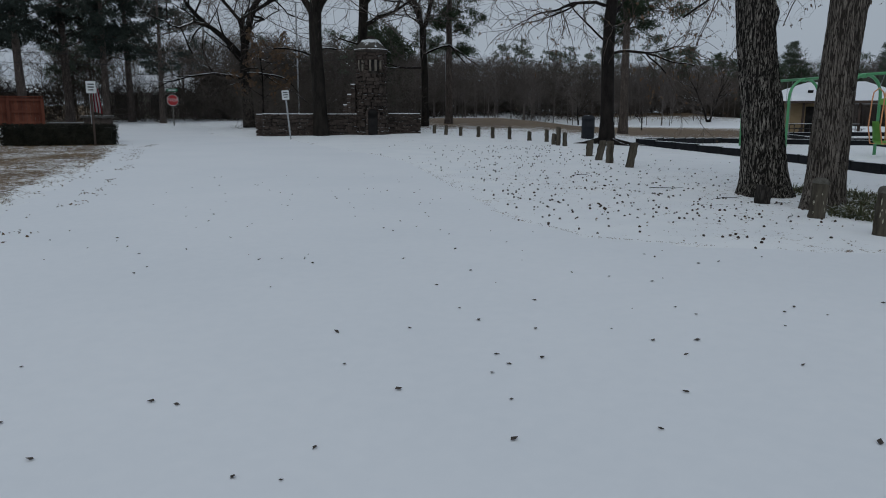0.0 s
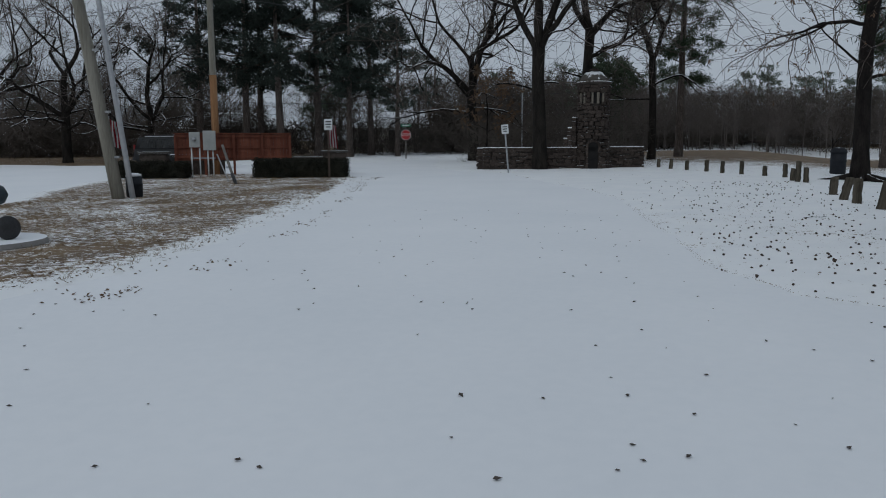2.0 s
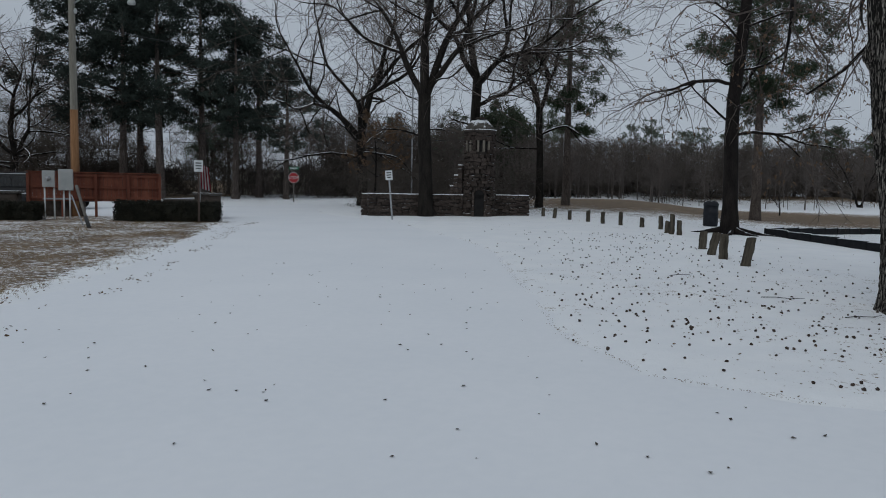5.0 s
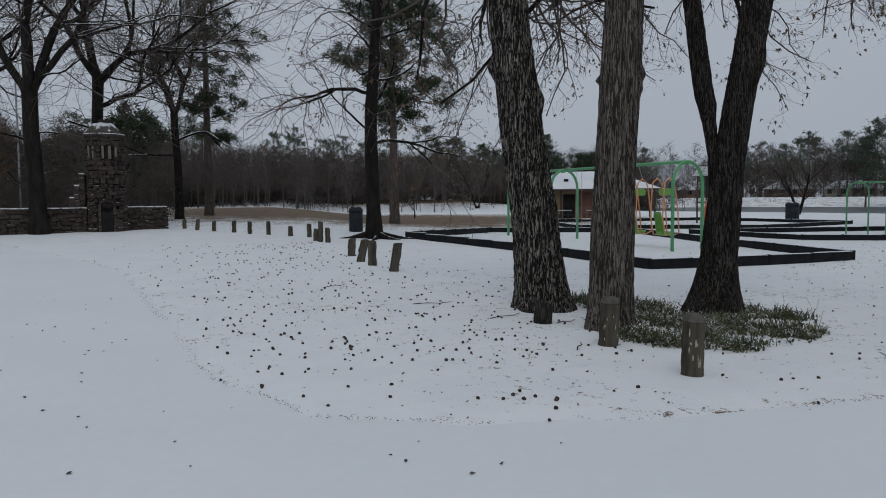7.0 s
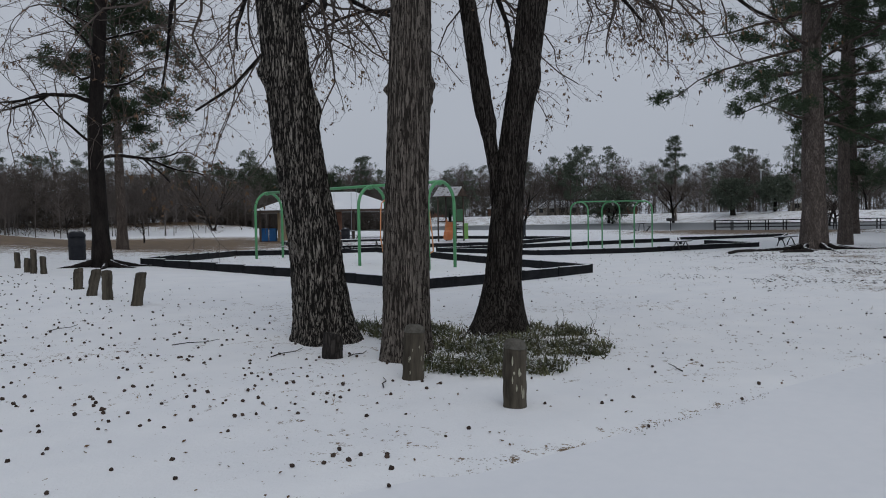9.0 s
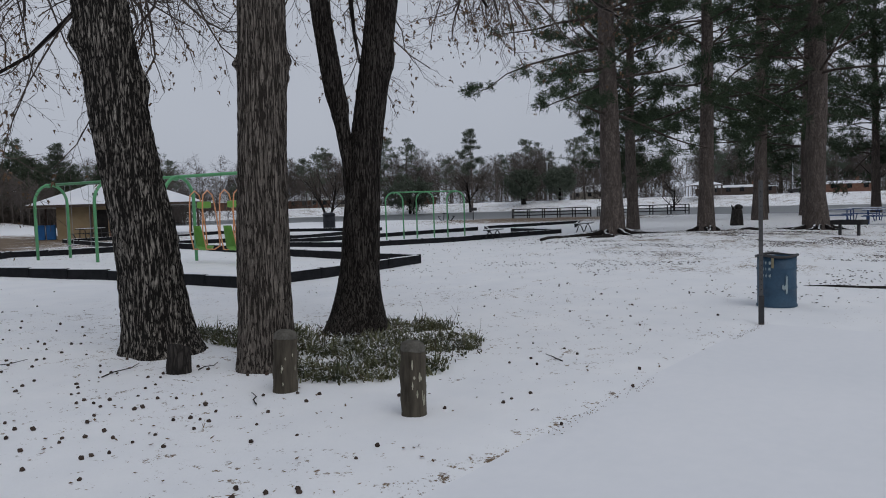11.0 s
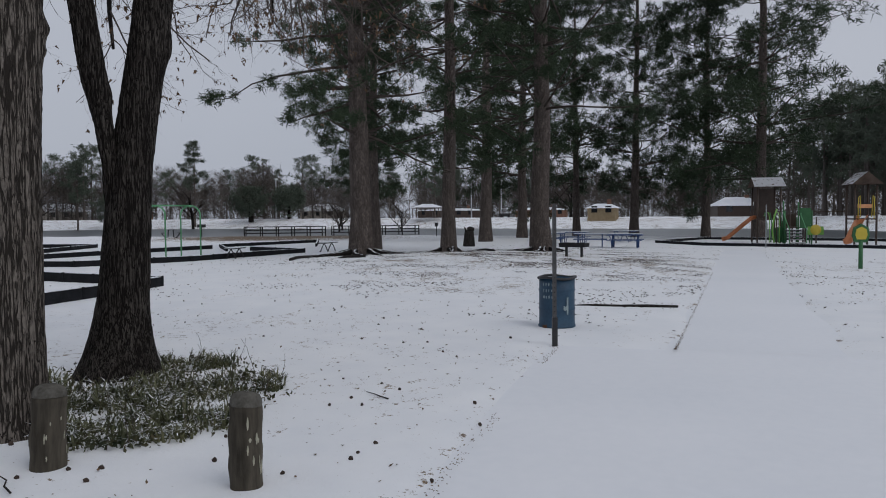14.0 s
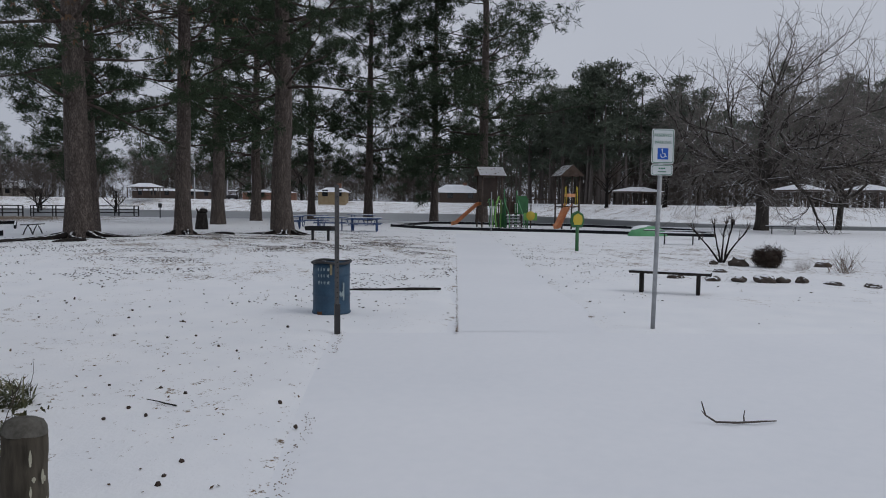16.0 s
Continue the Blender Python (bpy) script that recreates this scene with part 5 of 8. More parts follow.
# thin dry stems standing in the bed
lb = Tubes()
for _ in range(46):
    x, y = in_bed(rng)
    p = Vector((x, y, gz(x, y)))
    pts = [p.copy()]
    d = Vector((rng.gauss(0, 0.35), rng.gauss(0, 0.35), 1)).normalized()
    for _ in range(4):
        d = (d + Vector((rng.gauss(0, 0.2), rng.gauss(0, 0.2), 0))).normalized()
        p = p + d * rng.uniform(0.04, 0.13)
        pts.append(p.copy())
    lb.add(pts, [0.004, 0.0035, 0.003, 0.002, 0.0015], 3)
tagged(new("dry_stems", raw("dry_stems", lb.v, lb.f, M_TWIG)), "thin dry stems rising from the planted bed", "plants", kind="stuff")


# ---- the blue drum, the sign post without a sign, the log rail ----
def drum(place):
    x, y = place
    t = thing("oil_drum", "blue painted steel drum used as a litter bin, scuffed", "bin", pose(x, y, gz(x, y), 0, 0, 123))
    r, h = 0.276, 0.79
    prof = [(r, 0), (r + 0.012, 0.01), (r + 0.012, 0.03), (r, 0.045), (r, 0.27), (r + 0.014, 0.29), (r, 0.31), (r, 0.56), (r + 0.014, 0.58), (r, 0.60), (r, h - 0.03), (r - 0.012, h - 0.03), (r - 0.012, 0.02)]
    bm = lathe(prof, 48, close=False)
    for v in bm.verts:
        n = noise.noise(v.co * 3.0)
        v.co.x *= 1 + 0.03 * n
        v.co.y *= 1 + 0.03 * n
    part("body", bm, M_BARREL, t, smooth=True)
    bm = lathe([(r - 0.012, 0.08), (0.002, 0.08)], 32, close=False)
    part("liner", bm, M_DARK, t)
    ring = [(math.cos(a) * (r + 0.012), math.sin(a) * (r + 0.012), h - 0.02 + 0.012 * math.sin(a * 3)) for a in (2 * math.pi * k / 40 for k in range(41))]
    part("rim", pipe(ring, 0.02, 8), M_BLACKMETAL, t, "bent dark rolled rim", smooth=True)
    rng = random.Random(4)

    def patch(a0, a1, z0, z1, m, name, label):
        bm = bmesh.new()
        cols = 8
        grid = [[bm.verts.new(((r + 0.017) * math.cos(a0 + (a1 - a0) * i / cols), (r + 0.017) * math.sin(a0 + (a1 - a0) * i / cols), z0 + (z1 - z0) * j / 4 + (0.02 * noise.noise((i, j, z0 * 9)) if 0 < j < 4 else 0.03 * noise.noise((i * 0.8, j, z0 * 5))))) for i in range(cols + 1)] for j in range(5)]
        for j in range(4):
            for i in range(cols):
                bm.faces.new((grid[j][i], grid[j][i + 1], grid[j + 1][i + 1], grid[j + 1][i]))
        return part(name, bm, m, t, label)

    for row in range(3):
        for k in range(4):
            a = 0.35 + k * 0.17 + rng.uniform(-0.02, 0.02)
            patch(a, a + rng.uniform(0.06, 0.12), 0.66 - row * 0.1, 0.70 - row * 0.1, M_PAINTMARK, "painted_mark", "worn pale hand-painted lettering")
    patch(1.0, 1.12, 0.60, 0.78, M_OCHRE, "painted_mark", "faded yellow painted patch")
    patch(1.5, 1.75, 0.28, 0.34, M_PAINTMARK, "painted_mark", "pale painted curl")
    patch(1.68, 1.78, 0.22, 0.48, M_PAINTMARK, "painted_mark", "pale painted curl")
    patch(0.3, 0.6, 0.0, 0.05, M_RUST, "rust_patch", "rust at the foot")
    return t


drum((12.0, 5.72))

x, y = 10.4, 5.5
t = thing("sign_post", "bare perforated steel sign post with no sign", "post", pose(x, y, gz(x, y) - 0.05, 0, 0.6, 20))
bm = box(0.012, 0.05, 1.95)
box(0.03, 0.012, 1.95, (0.015, 0.02, 0), bm=bm)
box(0.03, 0.012, 1.95, (0.015, -0.02, 0), bm=bm)
part("channel", bm, M_POSTSTEEL, t)
part("stub", box(0.05, 0.07, 0.42, (0.0, 0, 0)), M_BLACKMETAL, t, "darker ground sleeve")
for k in range(22):
    part("hole", cyl(0.006, 0.006, 0.004, (-0.007, 0, 0.5 + k * 0.065), rot(0, 0, 90), 8), M_DARK, t)

x, y = 14.75, 4.95
t = thing("log_rail", "long thin log lying in the snow beside the path", "log", pose(x, y, gz(x, y) + 0.012, 0, 0, 97))
bm = pipe([(-1.05, 0, 0.0), (-0.5, 0.01, 0.012), (0, 0, 0.0), (0.6, -0.02, 0.005), (1.0, 0, -0.01)], 0.03, 10, taper=[0.026, 0.03, 0.03, 0.024, 0.012])
roughen(bm, 0.008, 9)
part("trunk", bm, M_BARK_DARK, t, smooth=True)


# ---- reserved parking sign ----
def rounded(w, h, r, n=6):
    pts = []
    for cx, cy, a0 in ((w / 2 - r, h / 2 - r, 0), (-w / 2 + r, h / 2 - r, 90), (-w / 2 + r, -h / 2 + r, 180), (w / 2 - r, -h / 2 + r, 270)):
        pts += [(cx + r * math.cos(radians(a0 + 90 * k / n)), cy + r * math.sin(radians(a0 + 90 * k / n))) for k in range(n + 1)]
    return pts


def upright(bm):
    """Turns a flat shape from lying to standing, facing -y."""
    bmesh.ops.rotate(bm, cent=(0, 0, 0), matrix=rot(0, 90), verts=bm.verts)
    return bm


def text_mesh(name, body, size, material, parent, at, label=""):
    cu = bpy.data.curves.new(name, "FONT")
    cu.body, cu.size, cu.align_x, cu.align_y, cu.extrude = body, size, "CENTER", "CENTER", 0.0008
    tmp = new(name + "_tmp", cu)
    me = bpy.data.meshes.new_from_object(tmp.evaluated_get(bpy.context.evaluated_depsgraph_get()))
    bpy.data.objects.remove(tmp)
    me.materials.clear()
    me.materials.append(material)
    ob = new(name, me)
    ob.parent = parent
    ob.matrix_basis = pose(*at, 90, 0, 0)
    if label:
        tagged(ob, label)
    return ob


def frame_plate(name, w, h, r, line, material, parent, at):
    """A thin rounded outline on a plate."""
    bm = bmesh.new()
    o = [bm.verts.new((x, y, 0)) for x, y in rounded(w, h, r)]
    i = [bm.verts.new((x, y, 0)) for x, y in rounded(w - 2 * line, h - 2 * line, max(r - line, 0.004))]
    for k in range(len(o)):
        j = (k + 1) % len(o)
        bm.faces.new((o[k], o[j], i[j], i[k]))
    return part(name, upright(bm), material, parent, m=pose(*at))


x, y = 10.65, 1.25
sg = thing("parking_sign", "reserved parking sign with wheelchair symbol on a steel post", "sign", pose(x, y, gz(x, y), 0, 0, -86))
SH = 2.70
part("post", cyl(0.03, 0.03, SH - 0.02, (0, 0.035, -0.1), None, 14), M_GALV, sg, smooth=True, m=pose(0.0, 0, 0, 0, 1.0, 0))
plate = part("sign_plate", upright(prism(rounded(0.315, 0.46, 0.03), 0.004)), M_SIGNWHITE, sg, "white plate with green border", m=pose(0.05, 0, SH - 0.23))
frame_plate("border_line", 0.295, 0.44, 0.025, 0.008, M_SIGNGREEN, plate, (0, -0.006, 0))
text_mesh("lettering", "RESERVED", 0.056, M_SIGNGREEN, plate, (0, -0.007, 0.145), "green lettering")
text_mesh("lettering", "PARKING", 0.056, M_SIGNGREEN, plate, (0, -0.007, 0.05), "green lettering")
part("blue_panel", upright(prism([(-0.075, -0.075), (0.075, -0.075), (0.075, 0.075), (-0.075, 0.075)], 0.002)), M_SIGNBLUE, plate, "blue square behind the symbol", m=pose(0, -0.006, -0.1))
ring = [(0.0 + 0.032 * math.cos(a), 0, -0.018 + 0.032 * math.sin(a)) for a in (radians(150 + 250 * k / 14) for k in range(15))]
bm = pipe(ring, 0.0055, 6)
pipe([(-0.012, 0, 0.05), (-0.006, 0, 0.004), (0.022, 0, 0.004), (0.038, 0, -0.04), (0.05, 0, -0.036)], 0.0055, 6, bm=bm)
cyl(0.009, 0.009, 0.004, (-0.014, 0.002, 0.058), rot(0, 90), 12, bm=bm)
part("wheelchair_symbol", bm, M_SIGNWHITE, plate, "white wheelchair symbol", m=pose(0, -0.011, -0.1))
small = part("sign_plate", upright(prism(rounded(0.305, 0.145, 0.03), 0.004)), M_SIGNWHITE, sg, "small white plate with green border", m=pose(0.045, 0, SH - 0.545))
frame_plate("border_line", 0.285, 0.125, 0.025, 0.007, M_SIGNGREEN, small, (0, -0.006, 0))
for k in range(3):
    part("lettering_bar", upright(prism([(-0.012, -0.009), (0.012, -0.009), (0.012, 0.009), (-0.012, 0.009)], 0.0015)), M_SIGNGREEN, small, m=pose(-0.035 + k * 0.033, -0.006, 0.02))
part("lettering_bar", upright(prism([(-0.06, -0.006), (0.06, -0.006), (0.06, 0.006), (-0.06, 0.006)], 0.0015)), M_SIGNGREEN, small, m=pose(0, -0.006, -0.025))


# ---- plank bench near the sign, fallen branch ----
t = thing("plank_bench", "low dark timber plank bench with snow along its top", "bench", pose(14.6, -0.45, gz(14.6, -0.45), 0, 0, 63))
part("seat", box(1.5, 0.26, 0.045, (0, 0, 0.37)), M_BARK_DARK, t, bevel=0.008)
bm = box(1.46, 0.20, 0.010, (0, 0, 0.412))
bmesh.ops.subdivide_edges(bm, edges=bm.edges[:], cuts=3, use_grid_fill=True)
part("snow_cap", roughen(bm, 0.004, 6), M_SNOW, t, "thin layer of snow", smooth=True)
for s in (-0.52, 0.52):
    part("leg", box(0.065, 0.2, 0.44, (s, 0, -0.06)), M_BARK_DARK, t, bevel=0.008)

t = thing("fallen_branch", "fallen bare branch lying on the snow", "branch", pose(6.37, 2.06, gz(6.5, 2.0) + 0.044, 0, 0, -83))
tb = Tubes()
tb.add([Vector(p) for p in ((-0.3, 0.1, 0.16), (-0.28, 0.07, 0.06), (-0.22, 0.02, 0.02), (-0.05, -0.01, 0.015), (0.12, -0.02, 0.02), (0.28, 0, 0.012))], [0.004, 0.007, 0.009, 0.009, 0.008, 0.005], 6)
tb.add([Vector(p) for p in ((0.0, -0.01, 0.015), (0.02, 0.03, 0.05), (0.04, 0.05, 0.09))], [0.006, 0.005, 0.003], 5)
tb.add([Vector(p) for p in ((-0.28, 0.07, 0.06), (-0.32, 0.06, 0.10))], [0.005, 0.003], 5)
new("stem", raw("stem", tb.v, tb.f, M_TWIG, True)).parent = t
for k, (x, y, a, ln) in enumerate(((3.9, 9.9, 20, 0.55), (4.05, 7.9, 55, 0.35), (4.55, 9.35, 10, 0.3), (3.2, 11.2, -10, 0.6), (2.0, 13.5, 30, 0.5), (6.9, 6.6, 60, 0.3))):
    t = thing("stick", "small dark fallen stick on the snow", "stick", pose(x, y, gz(x, y) + 0.012, 0, 0, a), "sticks on the lawn")
    part("stem", pipe([(-ln / 2, 0, 0), (-ln / 6, 0.02, 0.01), (ln / 5, -0.008, 0.005), (ln / 2, 0.03, 0.02)], 0.01, 6, taper=[0.007, 0.006, 0.005, 0.003]), M_BARK_DARK, t)

# ---- playgrounds ----
def border(name, label, corners, height=0.26, closed=False, tint=M_BORDER):
    """A low edging of black plastic timbers, each timber a part."""
    t = thing(name, label, "play area border")
    pairs = list(zip(corners, corners[1:])) + ([(corners[-1], corners[0])] if closed else [])
    for (x0, y0), (x1, y1) in pairs:
        ln = math.hypot(x1 - x0, y1 - y0)
        n = max(1, round(ln / 1.25))
        for k in range(n):
            xa, ya, xb, yb = (x0 + (x1 - x0) * k / n, y0 + (y1 - y0) * k / n, x0 + (x1 - x0) * (k + 1) / n, y0 + (y1 - y0) * (k + 1) / n)
            mx, my = (xa + xb) / 2, (ya + yb) / 2
            a = math.degrees(math.atan2(yb - ya, xb - xa))
            bm = box(ln / n + 0.01, 0.10, height, (0, 0, 0))
            box(0.06, 0.13, height + 0.015, (-ln / n / 2, 0, 0), bm=bm)
            part("timber", bm, tint, t, m=pose(mx, my, gz(mx, my) - 0.03 + 0.012 * noise.noise((mx, my, 0)), 0, 0, a))
            part("snow_cap", box(ln / n - 0.08, 0.085, 0.015, (0, 0, height)), M_SNOW, t, m=pose(mx, my, gz(mx, my) - 0.03 + 0.012 * noise.noise((mx, my, 0)), 0, 0, a))
    return t


border("play_border", "black plastic edging round the snowy swing area", [(12.2, 35), (6.3, 27.3), (8.9, 20.2), (9.55, 15.7), (13.0, 15.95), (15.75, 16.15), (18.6, 33), (12.2, 35)], 0.27)
border("play_border", "black plastic edging of the second swing area", [(36, 29), (20.5, 30.5), (21.4, 24.4), (25, 22.2), (32.6, 21.3), (34.5, 25.5)], 0.24)
border("play_border", "black edging round the climbing frame area", [(18, 37.5), (27, 33.5), (36, 37), (33, 47), (20, 48), (18, 37.5)], 0.24)
border("play_border", "black edging beyond the second swings", [(33.5, 26.3), (38, 29.8), (47, 28), (40, 24.5)], 0.22)
border("play_border", "black edging round the slides by the lake", [(50, 5.2), (45.6, 2.3), (43.1, -4.9), (39, -12), (47, -14), (55, -8), (58, 2), (50, 5.2)], 0.2)


def arch_swing(label, places, width, across, h, r, material, seats=()):
    """A swing frame of arched legs under one beam. places: the middle of each arch."""
    t = thing("swing_set", label, "swing set")
    ux, uy = math.cos(radians(across)), math.sin(radians(across))
    for x, y in places:
        z = gz(x, y) - 0.05
        pts = [(x - ux * width / 2, y - uy * width / 2, z), (x - ux * width / 2, y - uy * width / 2, z + h - width / 2)]
        for k in range(1, 12):
            a = math.pi * (1 - k / 12)
            pts.append((x + ux * math.cos(a) * width / 2, y + uy * math.cos(a) * width / 2, z + h - width / 2 + math.sin(a) * width / 2))
        pts += [(x + ux * width / 2, y + uy * width / 2, z + h - width / 2), (x + ux * width / 2, y + uy * width / 2, z)]
        part("arched_leg", pipe(pts, r, 12), material, t, smooth=True)
        part("collar", cyl(r * 1.5, r * 1.5, 0.16, (x, y, z + h - 0.03), Vector((-uy, ux, 0)).to_track_quat("Z", "Y").to_matrix(), 14), material, t, smooth=True)
    (xa, ya), (xb, yb) = places[0], places[-1]
    part("beam", pipe([(xa, ya, gz(xa, ya) + h - 0.05), (xb, yb, gz(xb, yb) + h - 0.05)], r * 0.95, 12), material, t, smooth=True)
    return t


SW = [(14.12, 21.1), (13.62, 24.7), (13.12, 28.3), (12.62, 31.9)]
big_swings = arch_swing("green steel arched swing frame with bucket seats", SW, 1.5, 20, 2.88, 0.055, M_GREEN)


def bucket_swing(parent, at, turn):
    """A moulded high-back seat hung in an orange hoop."""
    x, y, z = at
    base = part("seat", lathe([(0.02, 0.0), (0.2, 0.02), (0.27, 0.12), (0.25, 0.14), (0.18, 0.06), (0.02, 0.04)], 18), M_LIME, parent, "moulded green seat", smooth=True, m=pose(x, y, z, 0, 0, turn))
    bm = bmesh.new()
    rows = []
    for j in range(7):
        f = j / 6
        rows.append([bm.verts.new((-0.22 - 0.14 * f + 0.05 * (i / 3 - 1) ** 2, (i / 3 - 1) * (0.23 - 0.05 * f), 0.08 + 0.72 * f)) for i in range(7)])
    for r0, r1 in zip(rows, rows[1:]):
        for i in range(6):
            bm.faces.new((r0[i], r0[i + 1], r1[i + 1], r1[i]))
    bmesh.ops.solidify(bm, geom=bm.faces[:], thickness=0.03)
    part("backrest", bm, M_LIME, base, smooth=True)
    for s in (-0.3, 0.3):
        pts = [(0.34, s, 0.12), (0.3, s, 0.7), (0.18, s, 1.5), (0.1, s, 1.78), (-0.08, s, 1.92), (-0.26, s, 1.78), (-0.3, s, 1.5), (-0.34, s, 0.6), (-0.22, s, 0.05), (0.1, s, 0.02), (0.34, s, 0.12)]
        part("hoop", pipe(pts, 0.022, 8), M_ORANGE, base, "orange steel hoop", smooth=True)
    part("harness", box(0.32, 0.34, 0.22, (0.02, 0, 1.35)), M_LIME, base, bevel=0.05)
    part("chain", pipe([(-0.08, 0.3, 1.92), (-0.08, 0.1, 2.35)], 0.01, 5), M_GALV, base)
    part("chain", pipe([(-0.08, -0.3, 1.92), (-0.08, -0.1, 2.35)], 0.01, 5), M_GALV, base)


for fx in (0.3, 0.68):
    x, y = SW[0][0] + (SW[1][0] - SW[0][0]) * fx, SW[0][1] + (SW[1][1] - SW[0][1]) * fx
    bucket_swing(big_swings, (x, y, gz(x, y) + 0.42), 8)
for (xa, ya), (xb, yb) in zip(SW[1:], SW[2:]):
    for fx in (0.3, 0.7):
        x, y = xa + (xb - xa) * fx, ya + (yb - ya) * fx
        z = gz(x, y)
        seat = part("seat", box(0.16, 0.5, 0.03, (0, 0, 0)), M_BLACKPLASTIC, big_swings, "black rubber belt seat", bevel=0.01, m=pose(x, y, z + 0.5))
        for s in (-0.24, 0.24):
            part("chain", pipe([(0, s, 0.02), (0, s * 0.9, 2.3)], 0.008, 5), M_GALV, seat)
SW2 = [(26.5, 26.95), (27.8, 26.1), (29.1, 25.2)]
arch_swing("pale green steel arched swing frame", SW2, 0.85, 125, 2.35, 0.035, M_GREEN)


def play_tower(parent, at, turn, posts, deck, roof_h, w, roof_material, ridge=True):
    x, y = at
    z = gz(x, y)
    base = part("deck", box(w, w, 0.08, (0, 0, deck)), M_BROWNMETAL, parent, m=pose(x, y, z, 0, 0, turn))
    for sx in (-1, 1):
        for sy in (-1, 1):
            part("post", cyl(0.055, 0.055, posts, (sx * w / 2, sy * w / 2, 0), None, 10), M_BROWNMETAL, base, smooth=True)
    o = w / 2 + 0.25
    bm = bmesh.new()
    ev = [bm.verts.new(p) for p in ((-o, -o, posts - 0.05), (o, -o, posts - 0.05), (o, o, posts - 0.05), (-o, o, posts - 0.05))]
    rv = [bm.verts.new(p) for p in ((-o + 0.02, 0, posts + roof_h), (o - 0.02, 0, posts + roof_h))]
    bm.faces.new((ev[0], ev[1], rv[1], rv[0]))
    bm.faces.new((ev[2], ev[3], rv[0], rv[1]))
    bm.faces.new((ev[1], ev[2], rv[1]))
    bm.faces.new((ev[3], ev[0], rv[0]))
    bmesh.ops.solidify(bm, geom=bm.faces[:], thickness=0.06)
    bmesh.ops.rotate(bm, cent=(0, 0, 0), matrix=rot(90), verts=bm.verts)
    part("roof", bm, roof_material, base, "brown plank roof with patches of snow")
    return base


def slide(parent, top, bottom, width, material, m):
    """A chute with raised sides and a flat run-out."""
    t0, b0 = Vector(top), Vector(bottom)
    pts = [t0, t0.lerp(b0, 0.12) + Vector((0, 0, 0.12)), t0.lerp(b0, 0.5), t0.lerp(b0, 0.85) - Vector((0, 0, 0.12)), b0]
    d = (b0 - t0)
    side = Vector((-d.y, d.x, 0)).normalized()
    bm = bmesh.new()
    rows = []
    for p in pts:
        rows.append([bm.verts.new(p + side * (s * width / 2) + Vector((0, 0, h))) for s, h in ((-1.1, 0.24), (-1, 0.22), (-0.8, 0.04), (0, 0), (0.8, 0.04), (1, 0.22), (1.1, 0.24))])
    for r0, r1 in zip(rows, rows[1:]):
        for i in range(6):
            bm.faces.new((r0[i], r0[i + 1], r1[i + 1], r1[i]))
    bmesh.ops.solidify(bm, geom=bm.faces[:], thickness=0.05)
    return part("slide", bm, material, parent, "moulded orange slide", smooth=True, m=m)


def handrail(parent, pts, material, r=0.025):
    return part("handrail", pipe(pts, r, 8), material, parent, smooth=True)


# the lakeside climbing frame, seen along the footpath
pt = thing("climbing_frame", "playground climbing frame with two roofed towers and orange slides", "climbing frame")
A = play_tower(pt, (50.5, -1.4), 8, 3.55, 1.45, 0.55, 1.35, M_BROWNROOF)
B = play_tower(pt, (47.7, -6.1), 100, 3.5, 1.45, 0.65, 1.15, M_BROWNROOF)
part("wall_panel", box(0.06, 1.2, 1.9, (0.62, 0, 1.5)), M_BROWNMETAL, A, "brown slatted panel", bevel=0.01)
part("wall_panel", box(1.2, 0.06, 0.9, (0, 0.62, 2.6)), M_BROWNMETAL, A, "brown slatted panel", bevel=0.01)
slide(A, (0, 0.6, 1.5), (-0.15, 2.6, 0.12), 0.55, M_ORANGE, None)
slide(B, (0.1, 0.55, 1.5), (1.35, 1.6, 0.1), 0.5, M_ORANGE, None)
part("slide_hood", box(0.8, 0.08, 0.22, (0.05, 0.6, 2.1)), M_ORANGE, B, "orange bar over the slide", bevel=0.02)
for s in (-0.42, 0.42):
    handrail(B, [(s, 0.62, 1.5), (s, 0.66, 2.7), (s * 0.8, 0.66, 2.8), (s * 0.7, 0.62, 1.6)], M_YELLOW)
# steps, decks and panels between the towers
STEP = (49.3, -2.9)
zb = gz(*STEP)
mid = part("deck", box(1.2, 1.5, 0.08, (0, 0, 0.95)), M_BROWNMETAL, pt, m=pose(*STEP, zb, 0, 0, 8))
for sx in (-0.6, 0.6):
    for sy in (-0.75, 0, 0.75):
        part("post", cyl(0.05, 0.05, 2.0 + 0.5 * (sy == 0), (sx, sy, 0), None, 10), M_DKGREEN if sx < 0 else M_BROWNMETAL, mid, smooth=True)
for k in range(5):
    part("step", box(0.3, 0.85, 0.05, (-0.75 - 0.24 * k, 0.35, 0.8 - 0.18 * k)), M_BLACKMETAL, mid)
    part("snow_cap", box(0.26, 0.8, 0.02, (-0.75 - 0.24 * k, 0.35, 0.85 - 0.18 * k)), M_SNOW, mid)
for s in (-0.12, 0.82):
    handrail(mid, [(-0.6, s, 1.9), (-0.7, s, 1.7), (-1.8, s, 0.85), (-1.8, s, 0.1)], M_GREEN)
part("panel", box(0.05, 0.62, 1.2, (-0.62, -0.38, 0.95)), M_DKGREEN, mid, "dark green panel", bevel=0.02)
part("bubble_panel", lathe([(0.32, 0.0), (0.30, 0.05), (0.2, 0.16), (0.02, 0.2)], 20), M_YELLOW, mid, "round yellow game panel", smooth=True, m=pose(-0.65, -0.95, 0.85, 0, -90, 0))
part("panel", box(0.05, 0.9, 0.5, (-0.66, -0.95, 0.55)), M_LIME, mid, "lime green panel", bevel=0.04)
